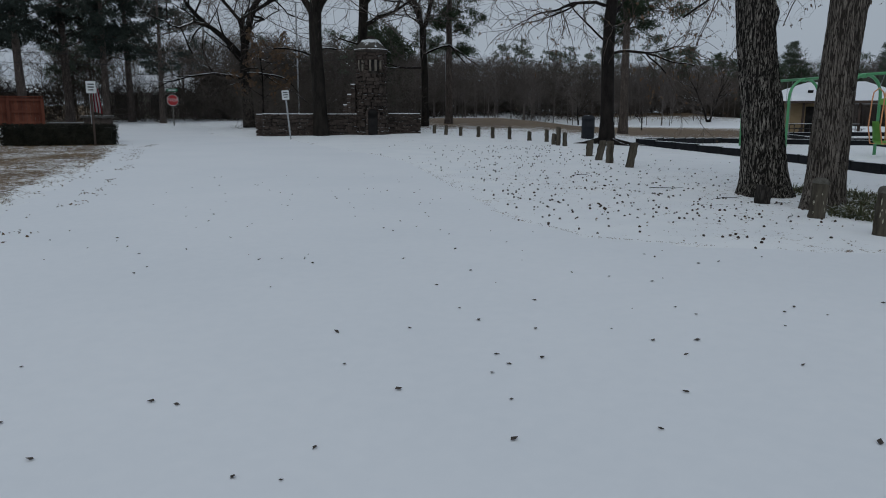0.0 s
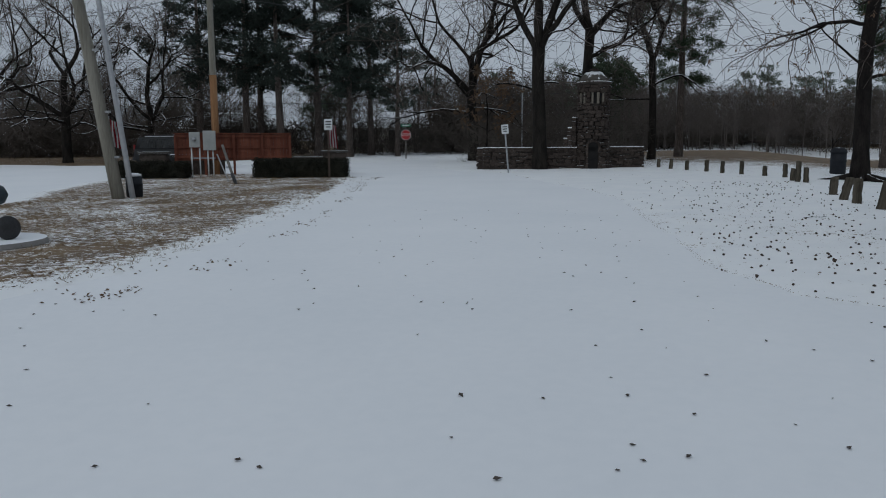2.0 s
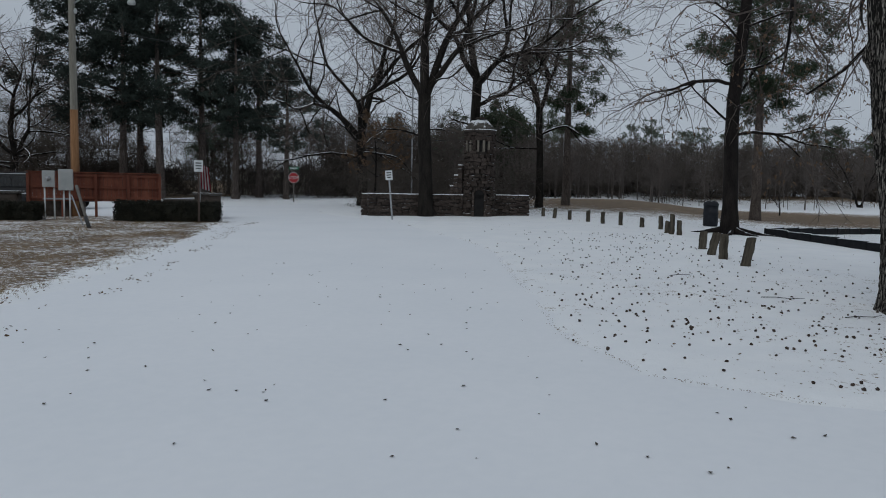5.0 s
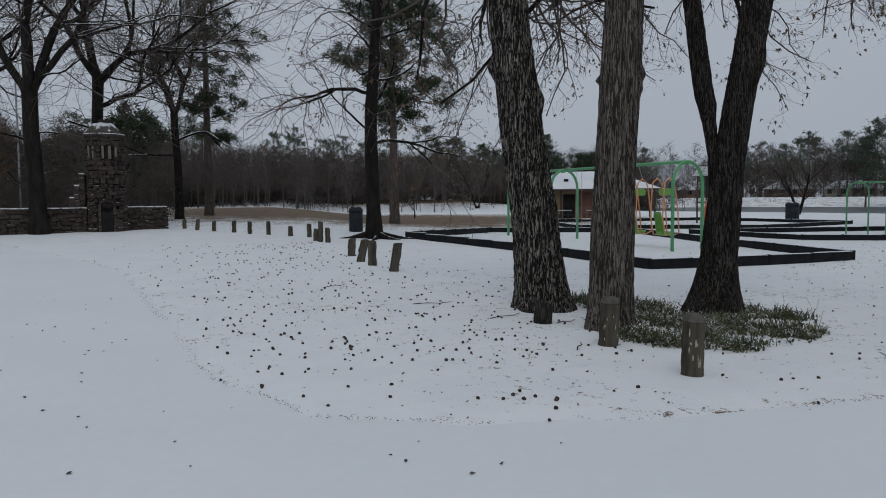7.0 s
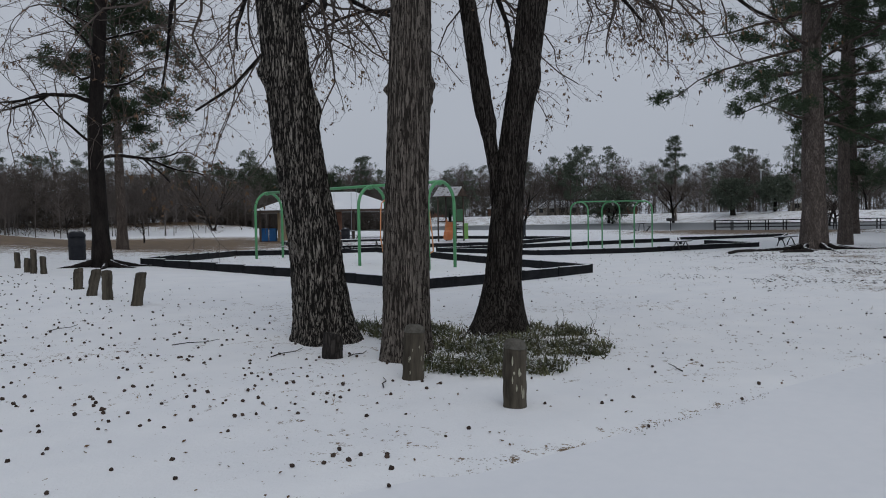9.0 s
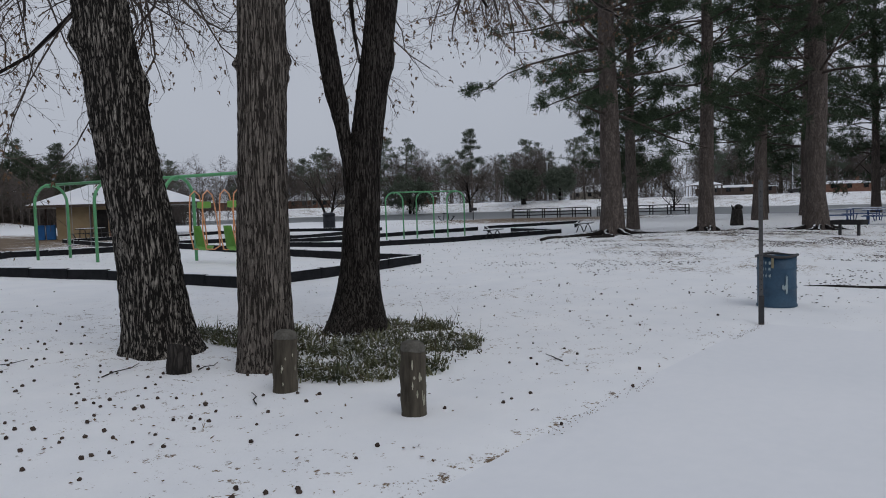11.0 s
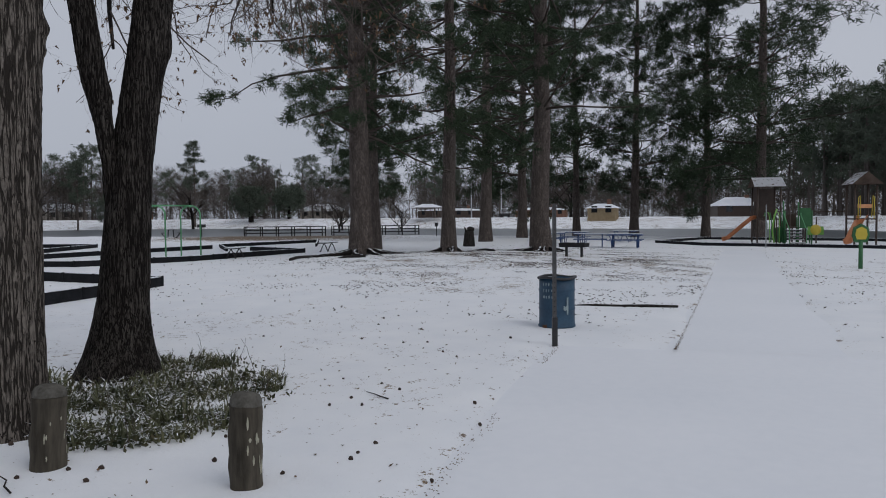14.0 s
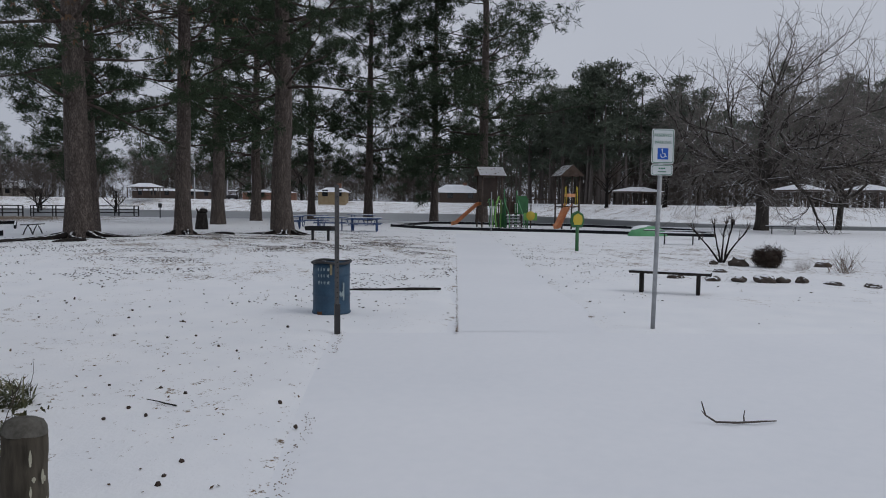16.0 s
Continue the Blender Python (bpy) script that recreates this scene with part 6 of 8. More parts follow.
for k in range(4):
    handrail(mid, [(-0.3, 0.9 + 0.28 * k, 0.1), (-0.5, 0.9 + 0.28 * k, 1.2), (-0.2, 0.9 + 0.3 * k, 1.9)], M_DKGREEN, 0.035)
for sy in (1.2, 1.75):
    handrail(mid, [(-1.1, sy, 0.0), (-1.1, sy, 1.5), (-0.9, sy, 1.85), (-0.4, sy, 1.95), (0.2, sy, 1.7)], M_LIME, 0.022)
part("climber", pipe([(-0.75, 1.4, 0.1), (-0.95, 1.55, 0.8), (-0.7, 1.4, 1.6), (-0.55, 1.2, 2.1)], 0.05, 8), M_LIME, mid, "curly lime green climber", smooth=True)
part("bridge_rail", box(0.05, 2.2, 0.06, (-0.3, -1.8, 1.9)), M_BROWNMETAL, mid)
for k in range(7):
    part("post", cyl(0.045, 0.045, 1.6 + 0.5 * (k % 3), (0.35 - 0.16 * k, -1.3 + 0.42 * k, 0), None, 8), (M_BROWNMETAL, M_DKGREEN)[k % 2], mid, smooth=True)
part("panel", box(0.05, 0.7, 0.9, (-0.3, 0.9, 0.1)), M_DKGREEN, mid, "dark green panel", bevel=0.03)
part("panel", box(0.05, 0.8, 0.8, (0.5, 0.2, 1.0)), M_BROWNMETAL, mid, "brown panel", bevel=0.03)

# spring mound, benches in the play area
t = thing("play_mound", "green moulded play boat lying on the snow", "play equipment", pose(39.6, -8.65, gz(39.6, -8.65), 0, 0, 100))
bm = bmesh.new()
bmesh.ops.create_uvsphere(bm, u_segments=24, v_segments=10, radius=1.0, matrix=Matrix.Diagonal((1.15, 0.5, 0.55, 1)))
bmesh.ops.bisect_plane(bm, geom=bm.verts[:] + bm.edges[:] + bm.faces[:], plane_co=(0, 0, -0.02), plane_no=(0, 0, -1), clear_outer=True)
part("shell", bm, M_GREEN, t, smooth=True)
bm = bmesh.new()
bmesh.ops.create_uvsphere(bm, u_segments=24, v_segments=10, radius=1.0, matrix=Matrix.Translation((0.2, -0.05, 0.36)) @ Matrix.Diagonal((0.75, 0.3, 0.22, 1)))
part("snow_cap", roughen(bm, 0.03, 3), M_SNOW, t, smooth=True)


def flat_bench(label, place, turn, ln=1.8, h=0.45, back=False, material=M_BLACKMETAL, snow=True, group="benches by the play areas"):
    x, y = place
    t = thing("park_bench", label, "bench", pose(x, y, gz(x, y), 0, 0, turn), group)
    for k in range(3):
        part("slat", box(ln, 0.12, 0.04, (0, -0.15 + 0.15 * k, h)), material, t, bevel=0.008)
    if snow:
        bm = box(ln * 0.98, 0.4, 0.025, (0, 0, h + 0.04))
        part("snow_cap", bm, M_SNOW, t, "thin snow on the seat")
    if back:
        for k in range(3):
            part("back_slat", box(ln, 0.035, 0.11, (0, 0.24 + 0.04 * k, h + 0.12 + 0.15 * k)), material, t, bevel=0.006)
    for s in (-0.32, 0.32):
        part("leg", pipe([(s * ln, -0.2, 0), (s * ln, -0.1, h * 0.6), (s * ln, 0.0, h), (s * ln, 0.1, h * 0.6), (s * ln, 0.2, 0)], 0.028, 8), material, t, smooth=True)
    return t


flat_bench("dark steel bench beside the play boat", (31.5, -7.2), 68, 1.8)
flat_bench("long dark bench at the edge of the slides", (36.3, -9.0), 62, 3.2, 0.38)
flat_bench("low dark bench by the second swings", (34, 20.7), 5, 1.6, 0.42)
flat_bench("long dark bench beside the climbing frame border", (19.5, 36.4), -15, 3.0, 0.5)
flat_bench("dark park bench facing the water", (43.9, -18.5), 60, 2.0, 0.45)
flat_bench("dark bench near the pines", (27.2, 21.6), 10, 1.3, 0.4)


def picnic_table(label, place, turn, material, ln=1.85):
    x, y = place
    t = thing("picnic_table", label, "picnic table", pose(x, y, gz(x, y), 0, 0, turn), "picnic tables in the park")
    for k in range(5):
        part("top_slat", box(ln, 0.13, 0.04, (0, -0.3 + 0.15 * k, 0.72)), material, t)
    part("snow_cap", box(ln * 0.97, 0.7, 0.02, (0, 0, 0.76)), M_SNOW, t, "thin snow on the tabletop")
    for s in (-0.68, 0.68):
        for o in (-0.07, 0.07):
            part("bench_slat", box(ln, 0.12, 0.04, (0, s + o, 0.42)), material, t)
    for s in (-0.36, 0.36):
        part("leg", pipe([(s * ln, -0.78, 0.42), (s * ln, -0.5, 0.03), (s * ln, -0.25, 0.05), (s * ln, -0.2, 0.70), (s * ln, 0.2, 0.70), (s * ln, 0.25, 0.05), (s * ln, 0.5, 0.03), (s * ln, 0.78, 0.42)], 0.03, 8), material, t, smooth=True)
    return t


for x, y, a, lab in ((44.3, 11.2, 100, "blue steel picnic table with snow on its top"), (42.6, 8.6, 95, "blue steel picnic table standing near the thick pine"), (41.6, 6.6, 88, "blue steel picnic table with looped legs"),
                     (47.5, 10.2, 80, "blue steel picnic table behind the others"), (51.5, 7.3, 60, "dark picnic table near the slides")):
    picnic_table(lab, (x, y), a, M_BLUETABLE)
for x, y, a, lab in ((22.6, 50, 20, "dark picnic table under the shelter roof"), (25.2, 49, 20, "dark picnic table beside the tan block wall"), (55.5, 47, 40, "dark picnic table on the lakeside lawn")):
    picnic_table(lab, (x, y), a, M_BLACKMETAL)

# big steel smoker grill beside the thick pine
t = thing("barbecue_grill", "large black steel barbecue grill on two legs", "grill", pose(28.4, 7.6, gz(28.4, 7.6), 0, 0, 78) @ Matrix.Scale(0.86, 4))
bm = bmesh.new()
prof = [(-0.36, 0.62), (-0.30, 0.44), (0.30, 0.44), (0.36, 0.62)]
lo = [bm.verts.new((-0.55, y, z)) for y, z in prof]
hi = [bm.verts.new((0.62, y, z)) for y, z in prof]
for k in range(3):
    bm.faces.new((lo[k], lo[k + 1], hi[k + 1], hi[k]))
bm.faces.new(lo)
bm.faces.new(hi)
bmesh.ops.solidify(bm, geom=bm.faces[:], thickness=0.02)
part("fire_box", bm, M_BLACKMETAL, t)
for k in range(9):
    part("grate_bar", box(1.1, 0.012, 0.012, (0.03, -0.3 + 0.075 * k, 0.61)), M_BLACKMETAL, t)
for s in (-0.32, 0.38):
    part("leg", box(0.1, 0.1, 0.46, (s, 0, 0)), M_BLACKMETAL, t, bevel=0.01)

# post with a yellow play sign in a green frame
gp = thing("play_sign", "green post with a yellow panel in a green frame", "sign", pose(26.6, -1.6, gz(26.6, -1.6), 0, 0, -88))
part("post", cyl(0.065, 0.06, 0.95, (0, 0, -0.05), None, 16), M_DKGREEN, gp, smooth=True)
oct8 = [(0.24, 0.05), (0.2, 0.3), (0.0, 0.42), (-0.2, 0.3), (-0.24, 0.05), (-0.17, -0.14), (0.17, -0.14)]
pl = part("frame", upright(prism(oct8, 0.08)), M_DKGREEN, gp, "green plastic frame", m=pose(0, 0.04, 1.0), bevel=0.02)
part("panel", upright(prism([(x * 0.72, y * 0.72 + 0.04) for x, y in oct8], 0.03)), M_YELLOW, pl, "yellow panel", m=pose(0, -0.075, 0))
t = thing("steel_post", "thin steel post near the end of the footpath", "post", pose(43, -0.6, gz(43, -0.6)))
part("shaft", cyl(0.03, 0.03, 2.3, (0, 0, 0), None, 10), M_GALV, t)

# carved tree stump among the pines
t = thing("carved_stump", "dark carved wooden stump among the pines", "stump", pose(42.2, 15.6, gz(42.2, 15.6), 0, 0, 30))
bm = lathe([(0.36, -0.05), (0.34, 0.2), (0.3, 0.7), (0.27, 0.85), (0.1, 0.9)], 18)
bmesh.ops.create_uvsphere(bm, u_segments=14, v_segments=10, radius=1, matrix=Matrix.Translation((0.05, -0.1, 1.0)) @ Matrix.Diagonal((0.16, 0.22, 0.18, 1)))
bmesh.ops.create_cone(bm, cap_ends=True, segments=8, radius1=0.09, radius2=0.02, depth=0.3, matrix=Matrix.Translation((0.0, 0.22, 1.0)) @ rot(0, -25).to_4x4())
part("carving", roughen(bm, 0.05, 3), M_BARK_DARK, t, smooth=True)


# ---- shrubs, rocks, roots ----
def cut_shrub(label, place, seed, stems, h):
    """A crape myrtle pruned hard, with thin whips at the cut ends."""
    x, y = place
    t = thing("crape_myrtle", label, "shrub", pose(x, y, gz(x, y)), "pruned crape myrtles")
    rng = random.Random(seed)
    for k in range(stems):
        whips = Tubes()
        a = 2 * math.pi * k / stems + rng.uniform(-0.4, 0.4)
        tb = Tubes()
        p, d, pts = Vector((0.06 * math.cos(a), 0.06 * math.sin(a), -0.03)), Vector((math.cos(a) * 0.42, math.sin(a) * 0.42, 1)).normalized(), []
        for i in range(6):
            pts.append(p.copy())
            d = (d + Vector((rng.gauss(0, 0.12), rng.gauss(0, 0.12), 0.05))).normalized()
            p = p + d * h / 6 * rng.uniform(0.8, 1.2)
        pts.append(p.copy())
        tb.add(pts, [0.036, 0.031, 0.027, 0.023, 0.02, 0.02, 0.03], 7)
        stem = new("stem", raw("stem", tb.v, tb.f, M_BARK, True))
        stem.parent = t
        for _ in range(17):
            q, e, line = pts[-1 if rng.random() < 0.7 else -3].copy(), spread((d + Vector((0, 0, 0.5))).normalized(), rng.uniform(10, 55), rng), []
            for i in range(4):
                line.append(q.copy())
                e = (e + Vector((rng.gauss(0, 0.12), rng.gauss(0, 0.12), 0.05))).normalized()
                q = q + e * rng.uniform(0.06, 0.14)
            whips.add(line, [0.009, 0.007, 0.005, 0.002], 3)
        tagged(new("whips", raw("whips", whips.v, whips.f, M_TWIG)), kind="stuff").parent = stem
    return t


cut_shrub("pruned bare crape myrtle with several crooked stems", (22.06, -4.85), 3, 5, 1.25)
cut_shrub("bare crape myrtle with stubby cut stems among the rocks", (20.4, -9.3), 4, 5, 1.35)


def rock(label, place, size, seed, name="garden_rock", material=M_ROCK):
    x, y = place
    bm = bmesh.new()
    bmesh.ops.create_icosphere(bm, subdivisions=3, radius=1.0)
    for v in bm.verts:
        n = noise.noise(v.co * 1.3 + Vector((seed * 5, 0, 0))) * 0.35 + noise.noise(v.co * 3.5 + Vector((0, seed * 3, 0))) * 0.16
        v.co *= 1 + n
        v.co.z = max(v.co.z, -0.45)
    bmesh.ops.scale(bm, vec=(size[0] * 0.8, size[1] * 0.8, size[2] * 0.95), verts=bm.verts)
    ob = part(name, bm, material, None, smooth=False)
    ob.matrix_basis = pose(x, y, gz(x, y) + size[2] * 0.3, 0, 0, seed * 47)
    return tagged(ob, label, "rock", "rocks in the garden bed")


for k, (x, y, s) in enumerate(((20.8, -4.75, (0.3, 0.22, 0.2)), (21.4, -4.3, (0.16, 0.14, 0.1)), (17.0, -2.35, (0.32, 0.2, 0.09)), (16.8, -2.85, (0.26, 0.18, 0.1)), (16.65, -3.35, (0.28, 0.22, 0.14)), (16.6, -3.75, (0.22, 0.16, 0.1)),
                              (16.6, -4.2, (0.2, 0.16, 0.11)), (16.2, -4.7, (0.3, 0.16, 0.06)), (20.75, -7.15, (0.28, 0.2, 0.12)), (17.5, -1.7, (0.3, 0.14, 0.07)), (15.8, -5.3, (0.3, 0.18, 0.07)), (18.1, -2.2, (0.2, 0.16, 0.08)), (19.0, -3.4, (0.2, 0.14, 0.07)))):
    rock("rough brown garden rock edged with snow", (x, y), s, k + 1)

# clipped brown shrub ball
rng = random.Random(12)
t = thing("brown_shrub", "round brown dried shrub in the garden bed", "shrub", pose(20.45, -5.42, gz(20.45, -5.42)))
tips = []
for _ in range(420):
    d = Vector((rng.gauss(0, 1), rng.gauss(0, 1), rng.gauss(0.2, 0.8))).normalized()
    tips.append((Vector((d.x * 0.31, d.y * 0.31, 0.26 + d.z * 0.24)) * (rng.uniform(0.8, 1.05) + 0.45 * noise.noise(d * 1.7)), d))
v, q = needles(tips, rng, 0.15, 9, 0.0, 0.05)
new("foliage", raw("foliage", v, q, M_GUMBALL)).parent = t
bm = bmesh.new()
bmesh.ops.create_icosphere(bm, subdivisions=3, radius=0.26, matrix=Matrix.Translation((0, 0, 0.24)) @ Matrix.Diagonal((1.05, 1.05, 0.8, 1)))
part("core", roughen(bm, 0.05, 4), M_BRUSH, t)
# spiky dry tufts
for k, (x, y, s) in enumerate(((18.9, -6.6, 0.5), (19.6, -5.9, 0.25), (17.2, -6.9, 0.3))):
    tips = [(Vector((rng.gauss(0, 0.06), rng.gauss(0, 0.06), 0.05)), Vector((0, 0, 1))) for _ in range(20)]
    v, q = needles(tips, rng, s, 6, -0.5, 0.012)
    ob = tagged(new("grass_tuft", raw("grass_tuft", v, q, M_DRYLEAF)), "dry spiky grass tuft in the snow", "grass tuft")
    ob.matrix_basis = pose(x, y, gz(x, y))


def roots(place, seed, n, reach, r):
    x0, y0 = place
    t = thing("tree_roots", "exposed pine roots with snow between them", "roots", pose(x0, y0, 0), "exposed roots round the pines")
    rng = random.Random(seed)
    for k in range(n):
        a, ln = 2 * math.pi * k / n + rng.uniform(-0.3, 0.3), reach * rng.uniform(0.5, 1.2)
        pts, rr, x, y = [], [], r * math.cos(a), r * math.sin(a)
        for i in range(8):
            f = i / 7
            pts.append(Vector((x, y, gz(x0 + x, y0 + y) + 0.16 * (1 - f) ** 2 - 0.02 + 0.04 * rng.random())))
            rr.append(0.11 * (1 - 0.8 * f))
            a += rng.gauss(0, 0.22)
            x, y = x + math.cos(a) * ln / 7, y + math.sin(a) * ln / 7
        tb = Tubes()
        tb.add(pts, rr, 7)
        new("root", raw("root", tb.v, tb.f, M_BARK, True)).parent = t


roots((27.8, 16.1), 2, 11, 2.0, 0.42)
roots((34.8, 10.0), 3, 10, 1.5, 0.45)
roots((30.7, 13.3), 4, 6, 0.8, 0.28)
roots((4.95, 26.6), 6, 7, 1.3, 0.3)
for x, y, a, ln in ((25.6, 17.6, 10, 2.6), (24.9, 15.2, 150, 1.2), (33, 12.2, 40, 1.6)):
    t = thing("fallen_branch", "long dark fallen branch near the pines", "branch", pose(x, y, gz(x, y) + 0.04, 0, 0, a), "fallen branches")
    part("stem", pipe([(-ln / 2, 0, 0), (-ln / 6, 0.06, 0.03), (ln / 5, -0.05, 0.02), (ln / 2, 0.05, 0)], 0.05, 8, taper=[0.06, 0.055, 0.045, 0.02]), M_BARK_DARK, t, smooth=True)


# ---- litter bins and posts out on the field ----
def litter_bin(label, place, r, h, dome=True, group="litter bins"):
    x, y = place
    t = thing("litter_bin", label, "bin", pose(x, y, gz(x, y)), group)
    part("body", lathe([(r * 0.92, 0), (r, 0.05), (r, h * 0.45), (r * 1.05, h * 0.47), (r * 1.05, h * 0.52), (r, h * 0.54), (r, h * 0.8), (r * 0.9, h * 0.8)], 24), M_BLACKPLASTIC, t, smooth=True)
    if dome:
        part("lid", lathe([(r * 1.06, h * 0.8), (r * 1.06, h * 0.84), (r * 0.95, h * 0.92), (r * 0.6, h * 0.99), (0.01, h)], 24), M_BLACKPLASTIC, t, "domed dark lid", smooth=True)
    else:
        part("snow_cap", lathe([(r * 0.98, h * 0.8), (r * 0.9, h * 0.88), (r * 0.5, h * 0.92), (0.01, h * 0.93)], 24), M_SNOW, t, "cap of snow", smooth=True)
    return t


litter_bin("tall black domed litter bin on the field", (4.95, 31.2), 0.29, 1.05)
litter_bin("dark litter bin with a cap of snow by the poles", (-15.1, 14.75), 0.22, 0.72, False)
litter_bin("black litter bin beyond the second swings", (37.5, 43.8), 0.45, 1.3)
litter_bin("dark litter bin beside the tan block wall", (24.6, 47.6), 0.3, 1.0)

# ---- grass island: poles, boxes, fence, hedges ----
def leaning_pole(name, label, place, lean, r0, r1, h, material, turn=0):
    x, y = place
    t = thing(name, label, "pole", pose(x, y, gz(x, y) - 0.1, 0, 0, turn))
    n = 10
    pts = [(lean[0] * h * k / n, lean[1] * h * k / n, h * k / n) for k in range(n + 1)]
    part("shaft", pipe(pts, r0, 18, taper=[r0 + (r1 - r0) * k / n for k in range(n + 1)]), material, t, smooth=True)
    return t


lp = leaning_pole("utility_pole", "leaning grey weathered wooden utility pole", (-15.05, 14.1), (-0.105, -0.075), 0.17, 0.12, 11, M_POLEWOOD)
for z, a in ((1.2, 0), (2.4, 0), (4.0, 0)):
    part("bracket", box(0.3, 0.06, 0.06, (-0.105 * z + 0.16, -0.075 * z, z)), M_GALV, lp)
mp = leaning_pole("flagpole", "leaning thin grey metal pole beside the utility pole", (-14.7, 14.25), (-0.085, -0.06), 0.075, 0.06, 10, M_CONDUIT)
up = leaning_pole("utility_pole", "tall wooden utility pole behind the fence, reddish below and grey above", (-20.4, 25.6), (0.0, 0.0), 0.16, 0.11, 11, M_POLEWOOD)
part("butt", cyl(0.168, 0.15, 4.4, (0, 0, 0), None, 20), M_CEDAR, up, "reddish treated lower length", smooth=True)
part("lamp_arm", pipe([(0.1, 0, 8.6), (0.6, 0.2, 8.95), (1.3, 0.4, 9.05), (2.2, 0.7, 8.85)], 0.035, 8), M_GALV, up, smooth=True)
part("lamp_head", lathe([(0.02, 0.22), (0.12, 0.2), (0.16, 0.08), (0.15, 0), (0.02, -0.02)], 16), M_BOX, up, "pale street lamp head", smooth=True, m=pose(2.2, 0.7, 8.65))
part("insulator", lathe([(0.05, 0), (0.07, 0.1), (0.03, 0.2)], 10), M_BOX, up, m=pose(0.17, 0, 8.2))

# meter boxes on a steel frame
x, y = -19.6, 23.6
t = thing("meter_stand", "two grey electric meter boxes on white pipes", "meter boxes", pose(x, y, gz(x, y), 0, 0, 35))
part("meter_box", box(0.42, 0.2, 0.62, (-0.28, 0, 1.22)), M_BOX, t, bevel=0.02)
part("meter_box", box(0.5, 0.24, 0.8, (0.3, 0, 1.1)), M_BOX, t, "larger grey box", bevel=0.02)
part("meter", cyl(0.1, 0.09, 0.07, (-0.3, -0.1, 1.55), rot(0, 90), 20), M_GALV, t, "round glass meter", smooth=True)
for s in (-0.42, -0.1, 0.22, 0.42):
    part("pipe", cyl(0.03, 0.03, 1.25, (s, 0.02, -0.05), None, 10), M_SIGNWHITE, t, smooth=True)
part("rail", box(1.0, 0.04, 0.06, (0, 0.12, 0.75)), M_GALV, t)

# pole brace
for dx, dy, h, lab in ((-15.6, 20.2, 1.35, "dark slanting pole brace reaching the ground"), (-16.6, 21.2, 1.0, "thin guy rod beside the pole brace")):
    t = thing("pole_brace", lab, "brace", pose(dx, dy, gz(dx, dy)))
    part("rod", pipe([(0, 0, -0.05), (-1.05, 0.75, h)], 0.05 if h > 1.2 else 0.025, 8), M_GREYWOOD if h > 1.2 else M_GALV, t, smooth=True)
    if h > 1.2:
        part("sleeve", pipe([(0.02, -0.01, -0.05), (-0.3, 0.21, 0.34)], 0.065, 8), M_BLACKMETAL, t, "black plastic sleeve", smooth=True)

# red fence: boards on posts and rails
fx0, fy0, fx1, fy1 = -21.6, 24.4, -17.7, 27.3
fa = math.degrees(math.atan2(fy1 - fy0, fx1 - fx0))
fl = math.hypot(fx1 - fx0, fy1 - fy0)
t = thing("board_fence", "red stained board fence standing on posts", "fence", pose(fx0, fy0, gz((fx0 + fx1) / 2, (fy0 + fy1) / 2), 0, 0, fa))
n = 34
for k in range(n):
    part("board", box(fl / n - 0.008, 0.022, 1.14 + 0.012 * math.sin(k * 7.3), (fl * (k + 0.5) / n, 0.05, 0.62)), M_REDFENCE, t)
for z in (0.72, 1.15, 1.62):
    part("rail", box(fl, 0.05, 0.09, (fl / 2, 0.0, z)), M_REDFENCE, t)
for k in range(5):
    part("post", box(0.1, 0.1, 1.82, (fl * k / 4, -0.02, -0.1)), M_REDFENCE, t)
part("cap_rail", box(fl + 0.1, 0.14, 0.035, (fl / 2, 0.03, 1.77)), M_REDFENCE, t)


def hedge(label, a, b, w, h, seed):
    (x0, y0), (x1, y1) = a, b
    ln = math.hypot(x1 - x0, y1 - y0)
    mx, my = (x0 + x1) / 2, (y0 + y1) / 2
    t = thing("hedge", label, "hedge", pose(mx, my, gz(mx, my), 0, 0, math.degrees(math.atan2(y1 - y0, x1 - x0))), "clipped hedges round the memorial")
    rng = random.Random(seed)
    bm = box(ln * 0.97, w * 0.9, h * 0.93)
    bmesh.ops.subdivide_edges(bm, edges=bm.edges[:], cuts=7, use_grid_fill=True)
    part("core", roughen(bm, 0.07, 3), M_HEDGE, t)
    tips = []
    for _ in range(int(ln * 520)):
        u, f = rng.uniform(-ln / 2, ln / 2), rng.random()
        if f < 0.45:
            p, d = Vector((u, -w / 2, rng.uniform(0.02, h))), Vector((0, -1, 0.3))
        elif f < 0.85:
            p, d = Vector((u, rng.uniform(-w / 2, w / 2), h * rng.uniform(0.93, 1.03))), Vector((0, 0, 1))
        else:
            p, d = Vector((math.copysign(ln / 2, u), rng.uniform(-w / 2, w / 2), rng.uniform(0.02, h))), Vector((math.copysign(1, u), 0, 0.3))
        tips.append((p + Vector((rng.gauss(0, 0.03), rng.gauss(0, 0.03), rng.gauss(0, 0.03))), d))
    v, q = needles(tips, rng, 0.06, 6, 0.0, 0.3)
    new("foliage", raw("foliage", v, q, M_HEDGE)).parent = t


hedge("dark clipped hedge beside the meter boxes", (-23.0, 22.3), (-19.9, 23.0), 0.75, 0.62, 1)
hedge("dark clipped hedge in front of the red fence", (-17.2, 23.85), (-13.65, 24.9), 0.8, 0.7, 2)


